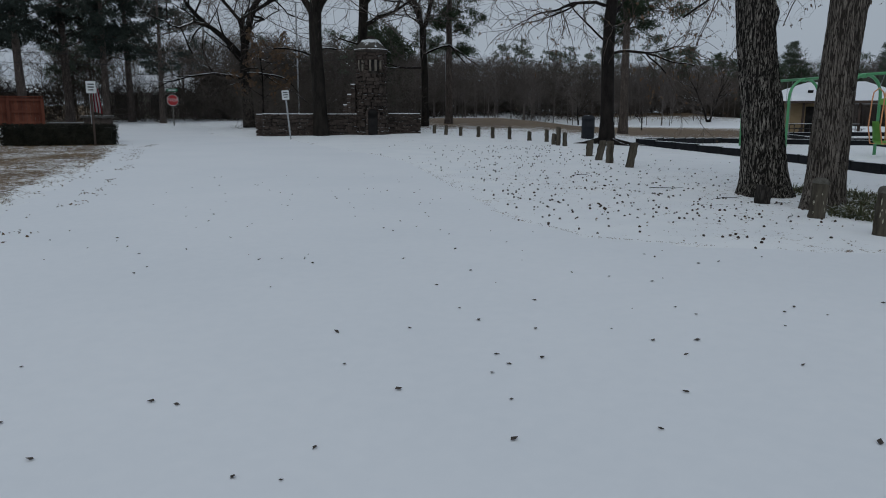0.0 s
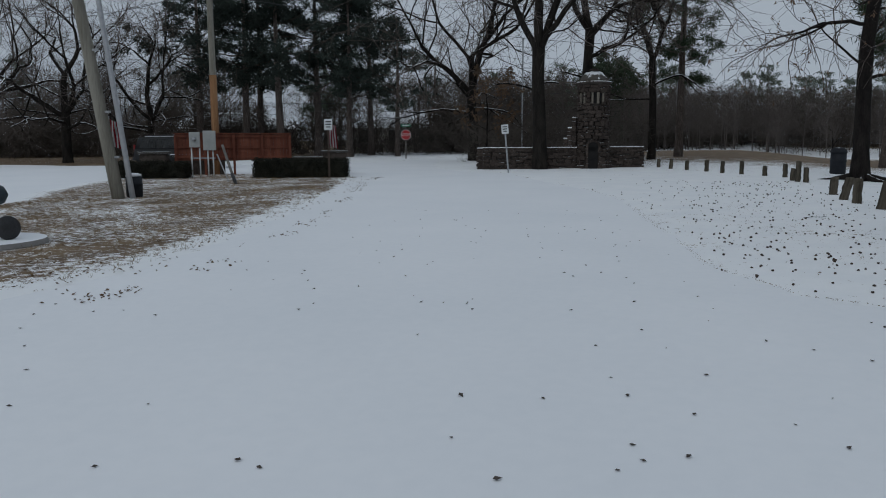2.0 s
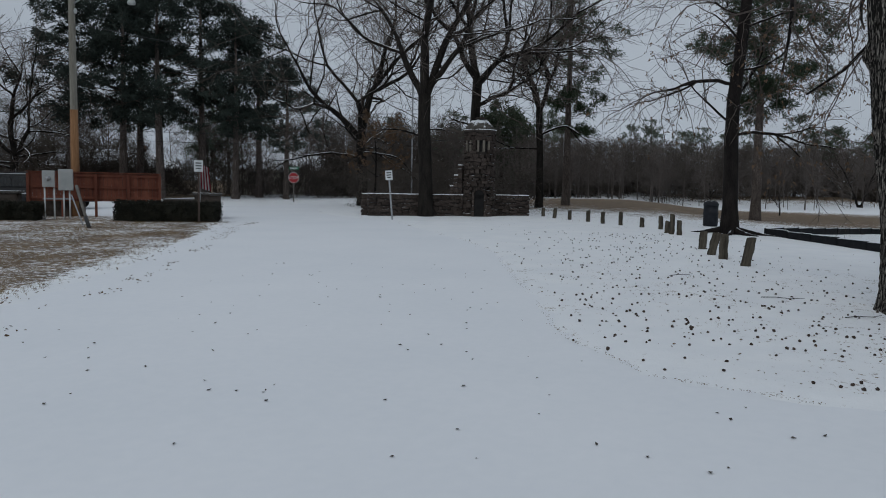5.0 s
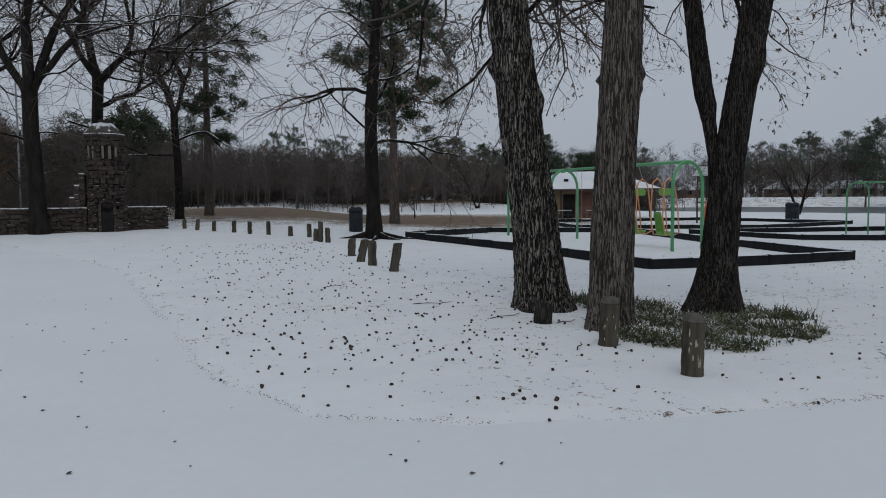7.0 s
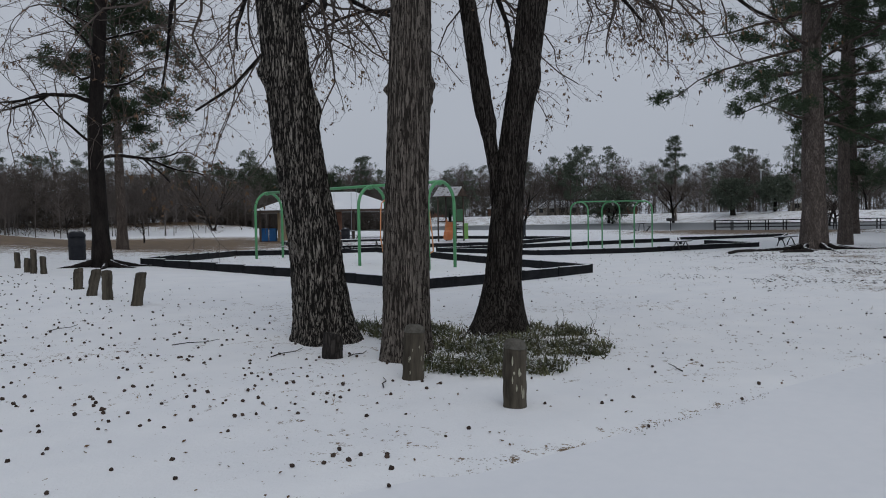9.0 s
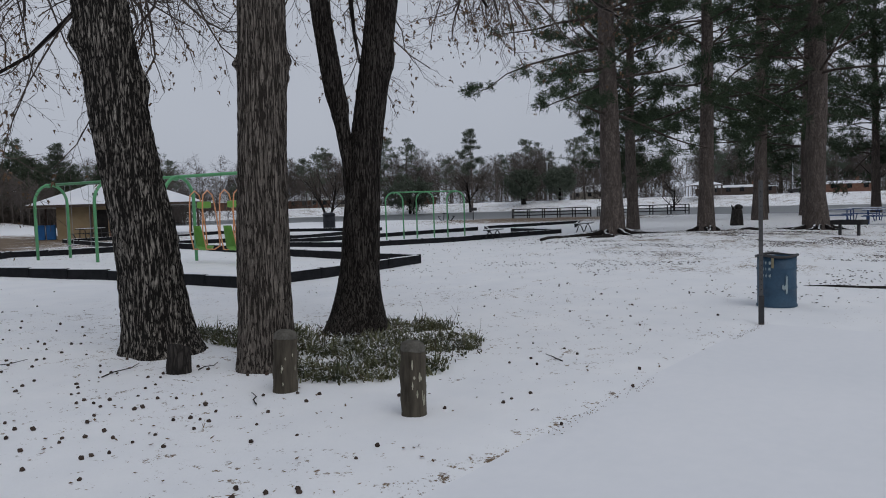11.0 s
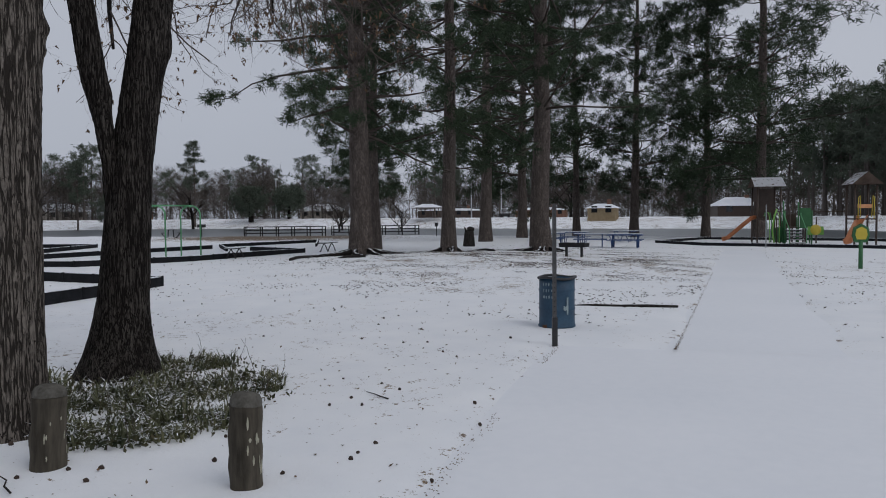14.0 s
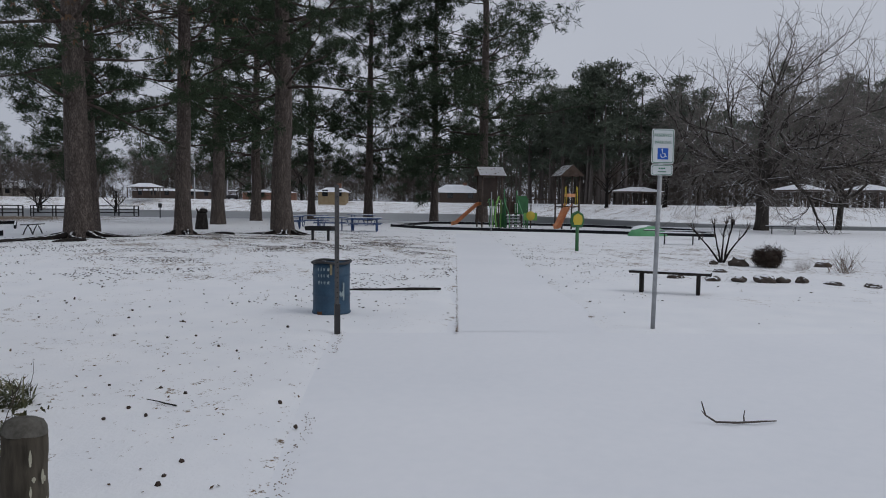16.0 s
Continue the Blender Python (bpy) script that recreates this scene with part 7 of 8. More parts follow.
def road_sign(label, place, h, plate_w, plate_h, lean, face, post_material=M_GALV):
    x, y = place
    t = thing("road_sign", label, "sign", pose(x, y, gz(x, y), 0, lean, face), "small white road signs")
    part("post", box(0.07, 0.05, h, (0, 0.04, -0.1)), post_material, t)
    pl = part("sign_plate", upright(prism(rounded(plate_w, plate_h, 0.02), 0.006)), M_SIGNWHITE, t, "white plate", m=pose(0, 0, h - 0.1 - plate_h / 2 + 0.04))
    for k in range(3):
        w = plate_w * (0.32 if k < 2 else 0.26)
        part("lettering_bar", upright(prism([(-w, -0.02), (w, -0.02), (w, 0.02), (-w, 0.02)], 0.002)), M_SIGNBLACK, pl, m=pose(0, -0.009, plate_h * (0.26 - 0.24 * k)))
    return t


road_sign("white road sign on a dark post by the hedge", (-14.0, 24.1), 2.35, 0.32, 0.42, 0, 28, M_BROWNMETAL)
road_sign("small white road sign on a leaning post", (-8.1, 29.4), 2.15, 0.3, 0.40, -5, 15)

# stop sign
x, y = -19.9, 46.2
t = thing("stop_sign", "red octagonal stop sign on a wooden post", "sign", pose(x, y, gz(x, y), 0, 0, 22))
part("post", box(0.08, 0.06, 2.55, (0, 0.05, -0.1)), M_GREYWOOD, t)
octo = [(0.38 * math.cos(radians(22.5 + 45 * k)), 0.38 * math.sin(radians(22.5 + 45 * k))) for k in range(8)]
pl = part("sign_plate", upright(prism(octo, 0.006)), M_SIGNWHITE, t, "octagon with white rim", m=pose(0, 0, 1.65))
part("red_face", upright(prism([(p * 0.93, q * 0.93) for p, q in octo], 0.003)), M_SIGNRED, pl, "red face", m=pose(0, -0.007, 0))
text_mesh("lettering", "STOP", 0.27, M_SIGNWHITE, pl, (0, -0.013, 0), "white lettering")
nb = part("street_name_blade", upright(prism([(-0.33, -0.09), (0.33, -0.09), (0.33, 0.09), (-0.33, 0.09)], 0.005)), M_SIGNGREEN, t, "green street name blade", m=pose(0, 0, 2.3))
part("lettering_bar", upright(prism([(-0.24, -0.035), (0.24, -0.035), (0.24, 0.035), (-0.24, 0.035)], 0.002)), M_SIGNWHITE, nb, m=pose(0, -0.007, 0))


# ---- memorial stones and flags behind the hedges ----
def stone_pedestal(label, place, w, h):
    x, y = place
    t = thing("stone_pedestal", label, "pedestal", pose(x, y, gz(x, y), 0, 0, 30), "memorial stones")
    bm = box(w, w * 0.8, h)
    bmesh.ops.subdivide_edges(bm, edges=bm.edges[:], cuts=4, use_grid_fill=True)
    part("block", roughen(bm, 0.03, 4), M_ROCK, t)
    part("cap", box(w * 1.15, w * 0.95, 0.09, (0, 0, h)), M_COPING, t, "dark cap with snow", bevel=0.01)


stone_pedestal("dark stone pedestal with a snowy cap", (-22.9, 24.6), 1.1, 0.95)
stone_pedestal("dark stone pedestal behind the hedge with a snowy cap", (-15.3, 27.0), 1.0, 1.0)
for lab, a, b in (("low dark stone wall with a snowy coping", (-22.3, 25.2), (-20.2, 25.8)), ("low stone wall behind the red fence with snowy coping", (-17.6, 27.6), (-15.9, 27.6))):
    mx, my = (a[0] + b[0]) / 2, (a[1] + b[1]) / 2
    t = thing("low_wall", lab, "wall", pose(mx, my, gz(mx, my), 0, 0, math.degrees(math.atan2(b[1] - a[1], b[0] - a[0]))))
    ln = math.dist(a, b)
    bm = box(ln, 0.4, 0.75)
    bmesh.ops.subdivide_edges(bm, edges=bm.edges[:], cuts=5, use_grid_fill=True)
    part("body", roughen(bm, 0.03, 4), M_ROCK, t)
    part("coping", box(ln + 0.05, 0.46, 0.07, (0, 0, 0.74)), M_COPING, t, bevel=0.01)


def flag(label, place, z, h, turn):
    """A small hanging striped flag on a thin staff."""
    x, y = place
    t = thing("flag", label, "flag", pose(x, y, gz(x, y), 0, 0, turn), "small flags")
    part("staff", cyl(0.015, 0.012, z + h + 0.1, (0, 0, 0), None, 8), M_GALV, t)
    for k in range(7):
        bm = bmesh.new()
        rows = []
        for j in range(9):
            f = j / 8
            zz = z + h * (1 - f)
            rows.append([bm.verts.new((0.02 + (0.30 + 0.1 * f) * s / 7, 0.05 * math.sin(f * 6 + s * 1.3), zz - 0.13 * s / 7)) for s in (k, k + 1)])
        for r0, r1 in zip(rows, rows[1:]):
            bm.faces.new((r0[0], r0[1], r1[1], r1[0]))
        bmesh.ops.solidify(bm, geom=bm.faces[:], thickness=0.004)
        part("stripe", bm, M_FLAGRED if k % 2 == 0 else M_FLAGWHITE, t)


flag("small drooping red and white striped flag by the pedestal", (-15.0, 25.9), 1.25, 0.95, 30)
flag("small drooping striped flag behind the leaning poles", (-17.15, 16.1), 1.4, 0.8, 30)

# ---- mounted memorial relic on a round slab ----
x, y = -10.6, 6.4
t = thing("memorial_relic", "dark iron memorial relic on a round concrete slab", "monument", pose(x, y, gz(x, y), 0, 0, 35))
part("slab", lathe([(1.0, -0.05), (1.02, 0.02), (1.0, 0.09), (0.02, 0.10)], 40), M_CONCRETE, t, "round concrete slab")
part("wheel", lathe([(0.02, 0), (0.13, 0.0), (0.175, 0.02), (0.19, 0.06), (0.175, 0.1), (0.02, 0.12)], 28), M_BLACKMETAL, t, "dark iron disc", smooth=True, m=pose(0.48, -0.1, 0.27, 0, 84, -50))
part("axle", cyl(0.06, 0.06, 0.85, (-0.35, -0.08, 0.24), rot(0, 0, 90), 14), M_BLACKMETAL, t, smooth=True)
part("pedestal", lathe([(0.2, 0.1), (0.18, 0.3), (0.13, 0.6), (0.12, 0.95)], 18), M_RUST, t, "rust brown pedestal", smooth=True, m=pose(-0.1, 0.35, 0))
part("float", lathe([(0.02, -0.3), (0.12, -0.22), (0.2, -0.05), (0.21, 0.08), (0.13, 0.24), (0.02, 0.3)], 24), M_TEAL, t, "teal painted rounded casing", smooth=True, m=pose(0.12, 0.35, 0.76, 0, 90, 0))
part("barrel", lathe([(0.17, -0.7), (0.2, 0.0), (0.24, 0.55), (0.25, 0.62), (0.19, 0.62), (0.17, 0.3)], 28), M_BLACKMETAL, t, "dark iron tube", smooth=True, m=pose(-0.35, -0.1, 1.5, 0, 80, -30))
part("cradle", box(0.3, 0.3, 0.5, (-0.25, 0.1, 0.95)), M_BLACKMETAL, t, bevel=0.02)


# ---- parked sport utility truck ----
def suv(place, turn):
    x, y = place
    z0 = float(land(x, y)) - 0.03
    t = thing("parked_car", "dark grey sport utility car on the snowy side road", "car", pose(x, y, z0, 0, 0, turn))
    L, W = 4.8, 1.85
    # side outline, front to +x
    lower = [(-2.38, 0.45), (-2.40, 0.75), (-2.36, 1.02), (2.1, 1.02), (2.36, 0.9), (2.4, 0.5), (2.2, 0.35), (-2.2, 0.35)]
    bm = bmesh.new()
    a = [bm.verts.new((px, -W / 2, pz)) for px, pz in lower]
    b = [bm.verts.new((px, W / 2, pz)) for px, pz in lower]
    bm.faces.new(a)
    bm.faces.new(b)
    for k in range(len(a)):
        j = (k + 1) % len(a)
        bm.faces.new((a[k], a[j], b[j], b[k]))
    body = part("body", bm, M_CARPAINT, t, bevel=0.07, smooth=True)
    upper = [(-2.34, 1.0), (-2.18, 1.66), (0.62, 1.70), (1.25, 1.0)]
    bm = bmesh.new()
    a = [bm.verts.new((px, -W / 2 * (0.98 if pz < 1.2 else 0.80), pz)) for px, pz in upper]
    b = [bm.verts.new((px, W / 2 * (0.98 if pz < 1.2 else 0.80), pz)) for px, pz in upper]
    bm.faces.new(a)
    bm.faces.new(b)
    for k in range(4):
        j = (k + 1) % 4
        bm.faces.new((a[k], a[j], b[j], b[k]))
    part("cabin", bm, M_CARPAINT, t, bevel=0.06, smooth=True)
    for s in (-1, 1):
        for x0, x1 in ((-2.0, -1.25), (-1.15, -0.3), (-0.2, 0.75)):
            bm = bmesh.new()
            top = 0.12 if x1 > 0.5 else 0
            q = [(x0 - 0.05, 1.08), (x1 + 0.12, 1.08), (x1 - top, 1.55), (x0 + 0.04, 1.55)]
            vs = [bm.verts.new((px, s * (W / 2 * (0.985 - 0.18 * (pz - 1.0) / 0.7) + 0.012), pz)) for px, pz in q]
            bm.faces.new(vs)
            bmesh.ops.solidify(bm, geom=bm.faces[:], thickness=0.01)
            part("window", bm, M_TINTGLASS, t, "tinted side window")
        part("tail_lamp", box(0.06, 0.14, 0.42, (-2.37, s * 0.84, 0.85)), M_TAILLIGHT, t, "red tail lamp", bevel=0.02)
        part("trim_strip", box(3.8, 0.02, 0.05, (-0.2, s * (W / 2 + 0.01), 0.72)), M_CHROME, t, "pale side strip")
        part("mirror", box(0.16, 0.2, 0.16, (0.85, s * 1.02, 1.05)), M_CARPAINT, t, bevel=0.03)
        part("roof_rail", pipe([(-1.9, s * 0.68, 1.70), (-1.8, s * 0.68, 1.77), (0.3, s * 0.68, 1.78), (0.4, s * 0.68, 1.72)], 0.02, 6), M_BLACKMETAL, t)
        for wx in (-1.42, 1.45):
            w = part("wheel", lathe([(0.2, -0.12), (0.34, -0.12), (0.375, -0.08), (0.375, 0.08), (0.34, 0.12), (0.2, 0.12)], 28), M_RUBBER, t, "black tyre", smooth=True, m=pose(wx, s * 0.83, 0.37, 90, 0, 0))
            part("rim", lathe([(0.02, -0.1), (0.2, -0.125), (0.23, -0.1), (0.23, 0.1), (0.2, 0.125), (0.02, 0.1)], 20), M_BLACKMETAL, w, "dark rim", smooth=True)
    part("rear_window", box(0.03, 1.25, 0.4, (-2.27, 0, 1.14)), M_TINTGLASS, t, m=pose(0, 0, 0, 0, 0, 0))
    part("bumper", box(0.2, 1.8, 0.2, (-2.42, 0, 0.42)), M_BLACKMETAL, t, "dark rear bumper with pale top", bevel=0.04)
    part("number_plate", box(0.02, 0.32, 0.16, (-2.43, 0, 0.75)), M_SIGNWHITE, t)
    part("snow_cap", box(2.3, 1.2, 0.03, (-0.75, 0, 1.69)), M_SNOW, t, "thin snow on the roof", bevel=0.01)


suv((-27.0, 31.6), 14)

# ---- wires ----
for k, pts in enumerate((((-20.4, 25.6, 8.2), (-40, 30, 9.5)), ((-20.4, 25.6, 8.0), (4, 60, 9.0)), ((-45, 40, 6.0), (-5, 52, 6.2)), ((-45, 40, 5.4), (-5, 52, 5.5)))):
    (x0, y0, z0), (x1, y1, z1) = pts
    line = [(x0 + (x1 - x0) * i / 10, y0 + (y1 - y0) * i / 10, z0 + (z1 - z0) * i / 10 - 0.9 * math.sin(math.pi * i / 10)) for i in range(11)]
    ob = part("power_line", pipe(line, 0.014, 4), M_BLACKMETAL)
    tagged(ob, "thin black overhead power line along the street", "cable", "power lines")
for x, y, h, lab in ((-10.9, 43.4, 7.5, "thin pale steel pole behind the stone wall"), (-2.0, 50.3, 5.2, "thin white pole beside the slim pine"), (-4.8, 36.5, 1.2, "short thin stake near the turret")):
    t = thing("steel_post", lab, "post", pose(x, y, gz(x, y)))
    part("shaft", cyl(0.05, 0.045, h, (0, 0, -0.05), None, 8), M_CONDUIT, t)

# ---- shelter with the tan block, climbing frame beside it ----
def hip_roof(w, d, h, eave, material, thick=0.14, ridge=0.35):
    bm = bmesh.new()
    ev = [bm.verts.new((sx * w / 2, sy * d / 2, eave)) for sx, sy in ((-1, -1), (1, -1), (1, 1), (-1, 1))]
    rv = [bm.verts.new((-w * ridge / 2, 0, eave + h)), bm.verts.new((w * ridge / 2, 0, eave + h))]
    bm.faces.new((ev[0], ev[1], rv[1], rv[0]))
    bm.faces.new((ev[2], ev[3], rv[0], rv[1]))
    bm.faces.new((ev[1], ev[2], rv[1]))
    bm.faces.new((ev[3], ev[0], rv[0]))
    bm.faces.new(ev[::-1])
    return bm


def shelter(name, label, place, turn, w, d, eave, roof_h, posts=True, group="", z=None):
    x, y = place
    t = thing(name, label, "shelter", pose(x, y, gz(x, y) if z is None else z, 0, 0, turn), group)
    part("roof", hip_roof(w, d, roof_h, eave, M_SNOWROOF), M_SNOWROOF, t, "snow-covered hipped roof")
    part("fascia", box(w * 0.995, d * 0.995, 0.16, (0, 0, eave - 0.17)), M_BROWNMETAL, t)
    if posts:
        for sx in (-0.46, -0.16, 0.16, 0.46):
            for sy in (-0.44, 0.44):
                part("post", box(0.15, 0.15, eave - 0.1, (sx * w, sy * d, 0)), M_BROWNMETAL, t)
    return t


sh = shelter("picnic_shelter", "picnic shelter with a snowy roof and a tan block room", (27.2, 55), -28, 11.2, 8, 2.35, 1.45)
part("wall", box(3.2, 3.4, 2.2, (-2.3, -1.6, 0)), M_TAN, sh, "tan concrete block room")
part("doorway", box(0.9, 0.06, 1.95, (-0.2, -3.32, 0)), M_DARK, sh, "dark doorway", m=pose(-1.0, 0.02, 0))
part("wall", box(1.6, 3.0, 2.2, (0.1, -1.4, 0)), M_BRICK, sh, "brown brick wall")
for k, s in enumerate((-5.0, -4.35)):
    part("blue_panel", box(0.55, 0.7, 1.0, (s, -2.2, 0)), M_BLUETARP, sh, "bright blue cabinet", bevel=0.04)
part("roof_vent", box(0.35, 0.35, 0.2, (-1.5, -2.2, 2.95)), M_DARK, sh)

pt2 = thing("climbing_frame", "smaller climbing frame with a roofed tower and an orange slide", "climbing frame")
C = play_tower(pt2, (29.7, 42.0), 30, 3.1, 1.3, 0.6, 1.3, M_BROWNROOF)
slide(C, (-0.6, -0.3, 1.3), (-2.3, -0.8, 0.12), 0.6, M_ORANGE, None)
part("panel", box(1.2, 0.06, 0.8, (0, -0.62, 1.35)), M_DKGREEN, C, "dark green panel", bevel=0.03)
part("panel", box(0.8, 0.06, 1.1, (1.1, -0.62, 0.1)), M_LIME, C, "lime green panel", bevel=0.03)
for k in range(4):
    part("step", box(0.28, 0.8, 0.05, (0.85 + 0.25 * k, 0.2, 1.1 - 0.28 * k)), M_BLACKMETAL, C)
handrail(C, [(0.7, -0.2, 2.1), (0.9, -0.2, 2.0), (1.9, -0.2, 0.9), (1.9, -0.2, 0)], M_GREEN)

# ---- along the shore: railing of the fishing pier, grill, post ----
def pier_rail(label, a, b, h=0.95):
    (x0, y0), (x1, y1) = a, b
    ln = math.dist(a, b)
    t = thing("pier_railing", label, "railing", pose(x0, y0, -0.05, 0, 0, math.degrees(math.atan2(y1 - y0, x1 - x0))), "fishing pier railings")
    part("deck", box(ln, 1.6, 0.12, (ln / 2, 0.8, -0.14)), M_GREYWOOD, t)
    n = max(2, round(ln / 1.6))
    for s in (0, 1.6):
        for k in range(n + 1):
            part("post", box(0.1, 0.1, h, (ln * k / n, s, 0)), M_BLACKMETAL, t)
        for z in (h - 0.05, h * 0.62, h * 0.3):
            part("rail", box(ln, 0.06, 0.07, (ln / 2, s, z)), M_BLACKMETAL, t)
    for k in (0, n // 2, n):
        part("pile", cyl(0.12, 0.12, 1.6, (ln * k / n, 0.8, -1.7), None, 10), M_GREYWOOD, t)


pier_rail("dark wooden railing of a fishing pier on the lake", (60.5, 42.5), (65.2, 36.6))
pier_rail("second dark railing of the fishing pier", (66.2, 36.2), (71.0, 29.0))
t = thing("park_grill", "small black park grill on a post by the water", "grill", pose(57.2, 45.0, gz(57.2, 45.0)))
part("post", cyl(0.05, 0.05, 0.9, (0, 0, 0), None, 8), M_BLACKMETAL, t)
part("fire_box", box(0.6, 0.5, 0.28, (0, 0, 0.9)), M_BLACKMETAL, t, bevel=0.02)
for x, y, h in ((64, 24.8, 1.2), (56, -21, 0.8)):
    t = thing("bird_box_post", "dark box on a thin post by the shore", "post", pose(x, y, gz(x, y)), "posts by the shore")
    part("post", cyl(0.04, 0.04, h, (0, 0, -0.3), None, 8), M_BLACKMETAL, t)
    part("box", box(0.25, 0.25, 0.35, (0, 0, h - 0.3)), M_BLACKMETAL, t, bevel=0.02)

# ---- far shore: houses, shelters, huts, a golf cart ----
def house(label, place, turn, w, d, wall_h, roof_h, wall, group="houses across the lake", z=None):
    x, y = place
    t = thing("house", label, "house", pose(x, y, gz(x, y) if z is None else z, 0, 0, turn), group)
    part("wall", box(w, d, wall_h + 0.8, (0, 0, -0.8)), wall, t)
    part("roof", hip_roof(w + 0.9, d + 0.9, roof_h, wall_h, M_SNOWROOF, ridge=0.45), M_SNOWROOF, t, "snow-covered roof")
    n = max(2, int(w / 3))
    for k in range(n):
        win = part("window", box(1.1, 0.05, 1.2, (-w / 2 + w * (k + 0.5) / n, -d / 2 - 0.02, 0.9)), M_TINTGLASS, t, "dark window")
        part("frame", box(1.25, 0.03, 0.08, (-w / 2 + w * (k + 0.5) / n, -d / 2 - 0.05, 2.1)), M_SIGNWHITE, win)
    part("chimney", box(0.7, 0.7, 1.2, (w * 0.22, 0, wall_h + roof_h * 0.55)), M_BRICK, t)


for x, y, a, w, lab in ((146, 172, -42, 12, "low house with a snowy roof across the lake"), (158, 163, -45, 13, "low house beside another across the lake"), (172, 152, -50, 12, "house with a white snowy roof by the far trees"),
                        (124, 184, -30, 12, "snow-roofed house among the far trees"), (205, 108, -62, 14, "long low house beyond the lake lawn")):
    house(lab, (x, y), a, w, 8, 2.3, 2.2, M_BRICK if w < 13 else M_CHIMEWALL)
for x, y, a, w, lab in ((-73, 63, 48, 13, "pale low house half hidden by the street woods"), (-29, 69, 24, 12, "snow-roofed house behind the street pines"), (-44, 60, 36, 12, "low house with a snowy roof behind the red fence")):
    house(lab, (x, y), a, w, 7, 2.3, 1.7, M_CHIMEWALL, "houses across the street")
house("long low brown building behind the lake", (205, 66), -75, 20, 8, 2.0, 0.7, M_BROWNMETAL)
house("long pale building at the far road", (205, 40), -85, 14, 8, 2.0, 0.8, M_BRICK)
house("small tan hut on the far bank", (143, 17.3), -93, 5.2, 4.5, 1.7, 0.9, M_TAN)
house("brown park hall with a snowy roof on the far bank", (152, -7.0), -80, 8.5, 7, 2.0, 1.7, M_BROWNMETAL)
for x, y, w, lab in ((91, -46, 5.5, "open park shelter with a snowy roof"), (88.5, -53.5, 5.5, "second open shelter with a snowy roof"), (144, 53, 6, "small open gazebo on the far bank"), (118, -34, 9, "open shelter under the far pines")):
    shelter("picnic_shelter", lab, (x, y), -60, w, 5, 2.15, 0.75, True, "open shelters in the park")
t = thing("golf_cart", "small dark golf cart parked on the far bank", "golf cart", pose(147.5, 37.5, gz(147.5, 37.5), 0, 0, 100))
part("body", box(2.4, 1.2, 0.6, (0, 0, 0.25)), M_BLACKMETAL, t, bevel=0.1)
part("canopy", box(1.7, 1.2, 0.08, (-0.1, 0, 1.75)), M_SNOWROOF, t, bevel=0.02)
for sx in (-0.8, 0.6):
    for sy in (-0.5, 0.5):
        part("pillar", cyl(0.03, 0.03, 1.0, (sx, sy, 0.8), None, 6), M_BLACKMETAL, t)
        part("wheel", cyl(0.24, 0.24, 0.2, (sx, sy * 1.2, 0.24), rot(0, 90), 14), M_RUBBER, t)
for x, y, h, lab in ((196, 58, 10, "tall pale light pole beyond the lake"), (198, 50, 10, "tall pale light pole near the far building"), (200, 44, 9, "tall light pole at the far road"), (150, 92, 9, "light pole on the far lawn")):
    t = thing("light_pole", lab, "light pole", pose(x, y, gz(x, y)), "light poles across the lake")
    part("shaft", cyl(0.2, 0.14, h, (0, 0, 0), None, 8), M_CONDUIT, t)
    part("lamp_head", box(1.2, 0.4, 0.3, (0, 0, h)), M_BOX, t)

# ---- single trees out on the lawns and the far bank ----
SHADE = dict(BARE, bole=0.5, sides=[6, 4, 3, 3], seg=[5, 4, 3, 2], kids=[11, 7, 7], ratio=[0.95, 0.5, 0.5], angle=[(20, 65), (30, 60), (30, 65)], wig=[0.05, 0.14, 0.2, 0.25], lift=[0.02, 0.06, 0.03, 0.0], end=[0.5, 0.3, 0.4, 0.5])
far_a = leafless_tree("shade_tree", "bare round-headed tree on the far lake lawn", (135.6, 104), 15, 0.35, 81, SHADE, category="tree")
leafless_tree("shade_tree", "small two-stemmed bare tree at the water's edge", (49.9, 57.5), 8.3, 0.16, 82, SHADE, stems=2)
leafless_tree("young_tree", "young bare tree at the edge of the field", (13.5, 92), 6.5, 0.08, 83, SHADE)
leafless_tree("young_tree", "pale bare tree before the dark woods", (31, 96), 11, 0.14, 84, SHADE, stems=2)
leafless_tree("young_tree", "small bare tree behind the first swings", (14.5, 62), 3.4, 0.05, 86, SHADE)
for x, y, a, s in ((104, 43.5, 40, 0.55), (100, 52, 100, 0.5), (127, 114, 150, 0.75), (143, 94, 210, 0.9), (118, 60, 10, 0.6), (150, 70, 300, 0.7), (95, -30, 60, 0.8), (155, 25, 20, 0.7), (108, -26, 170, 0.7)):
    copy_thing(far_a, pose(x, y, gz(x, y), 0, 0, a) @ Matrix.Scale(s, 4))


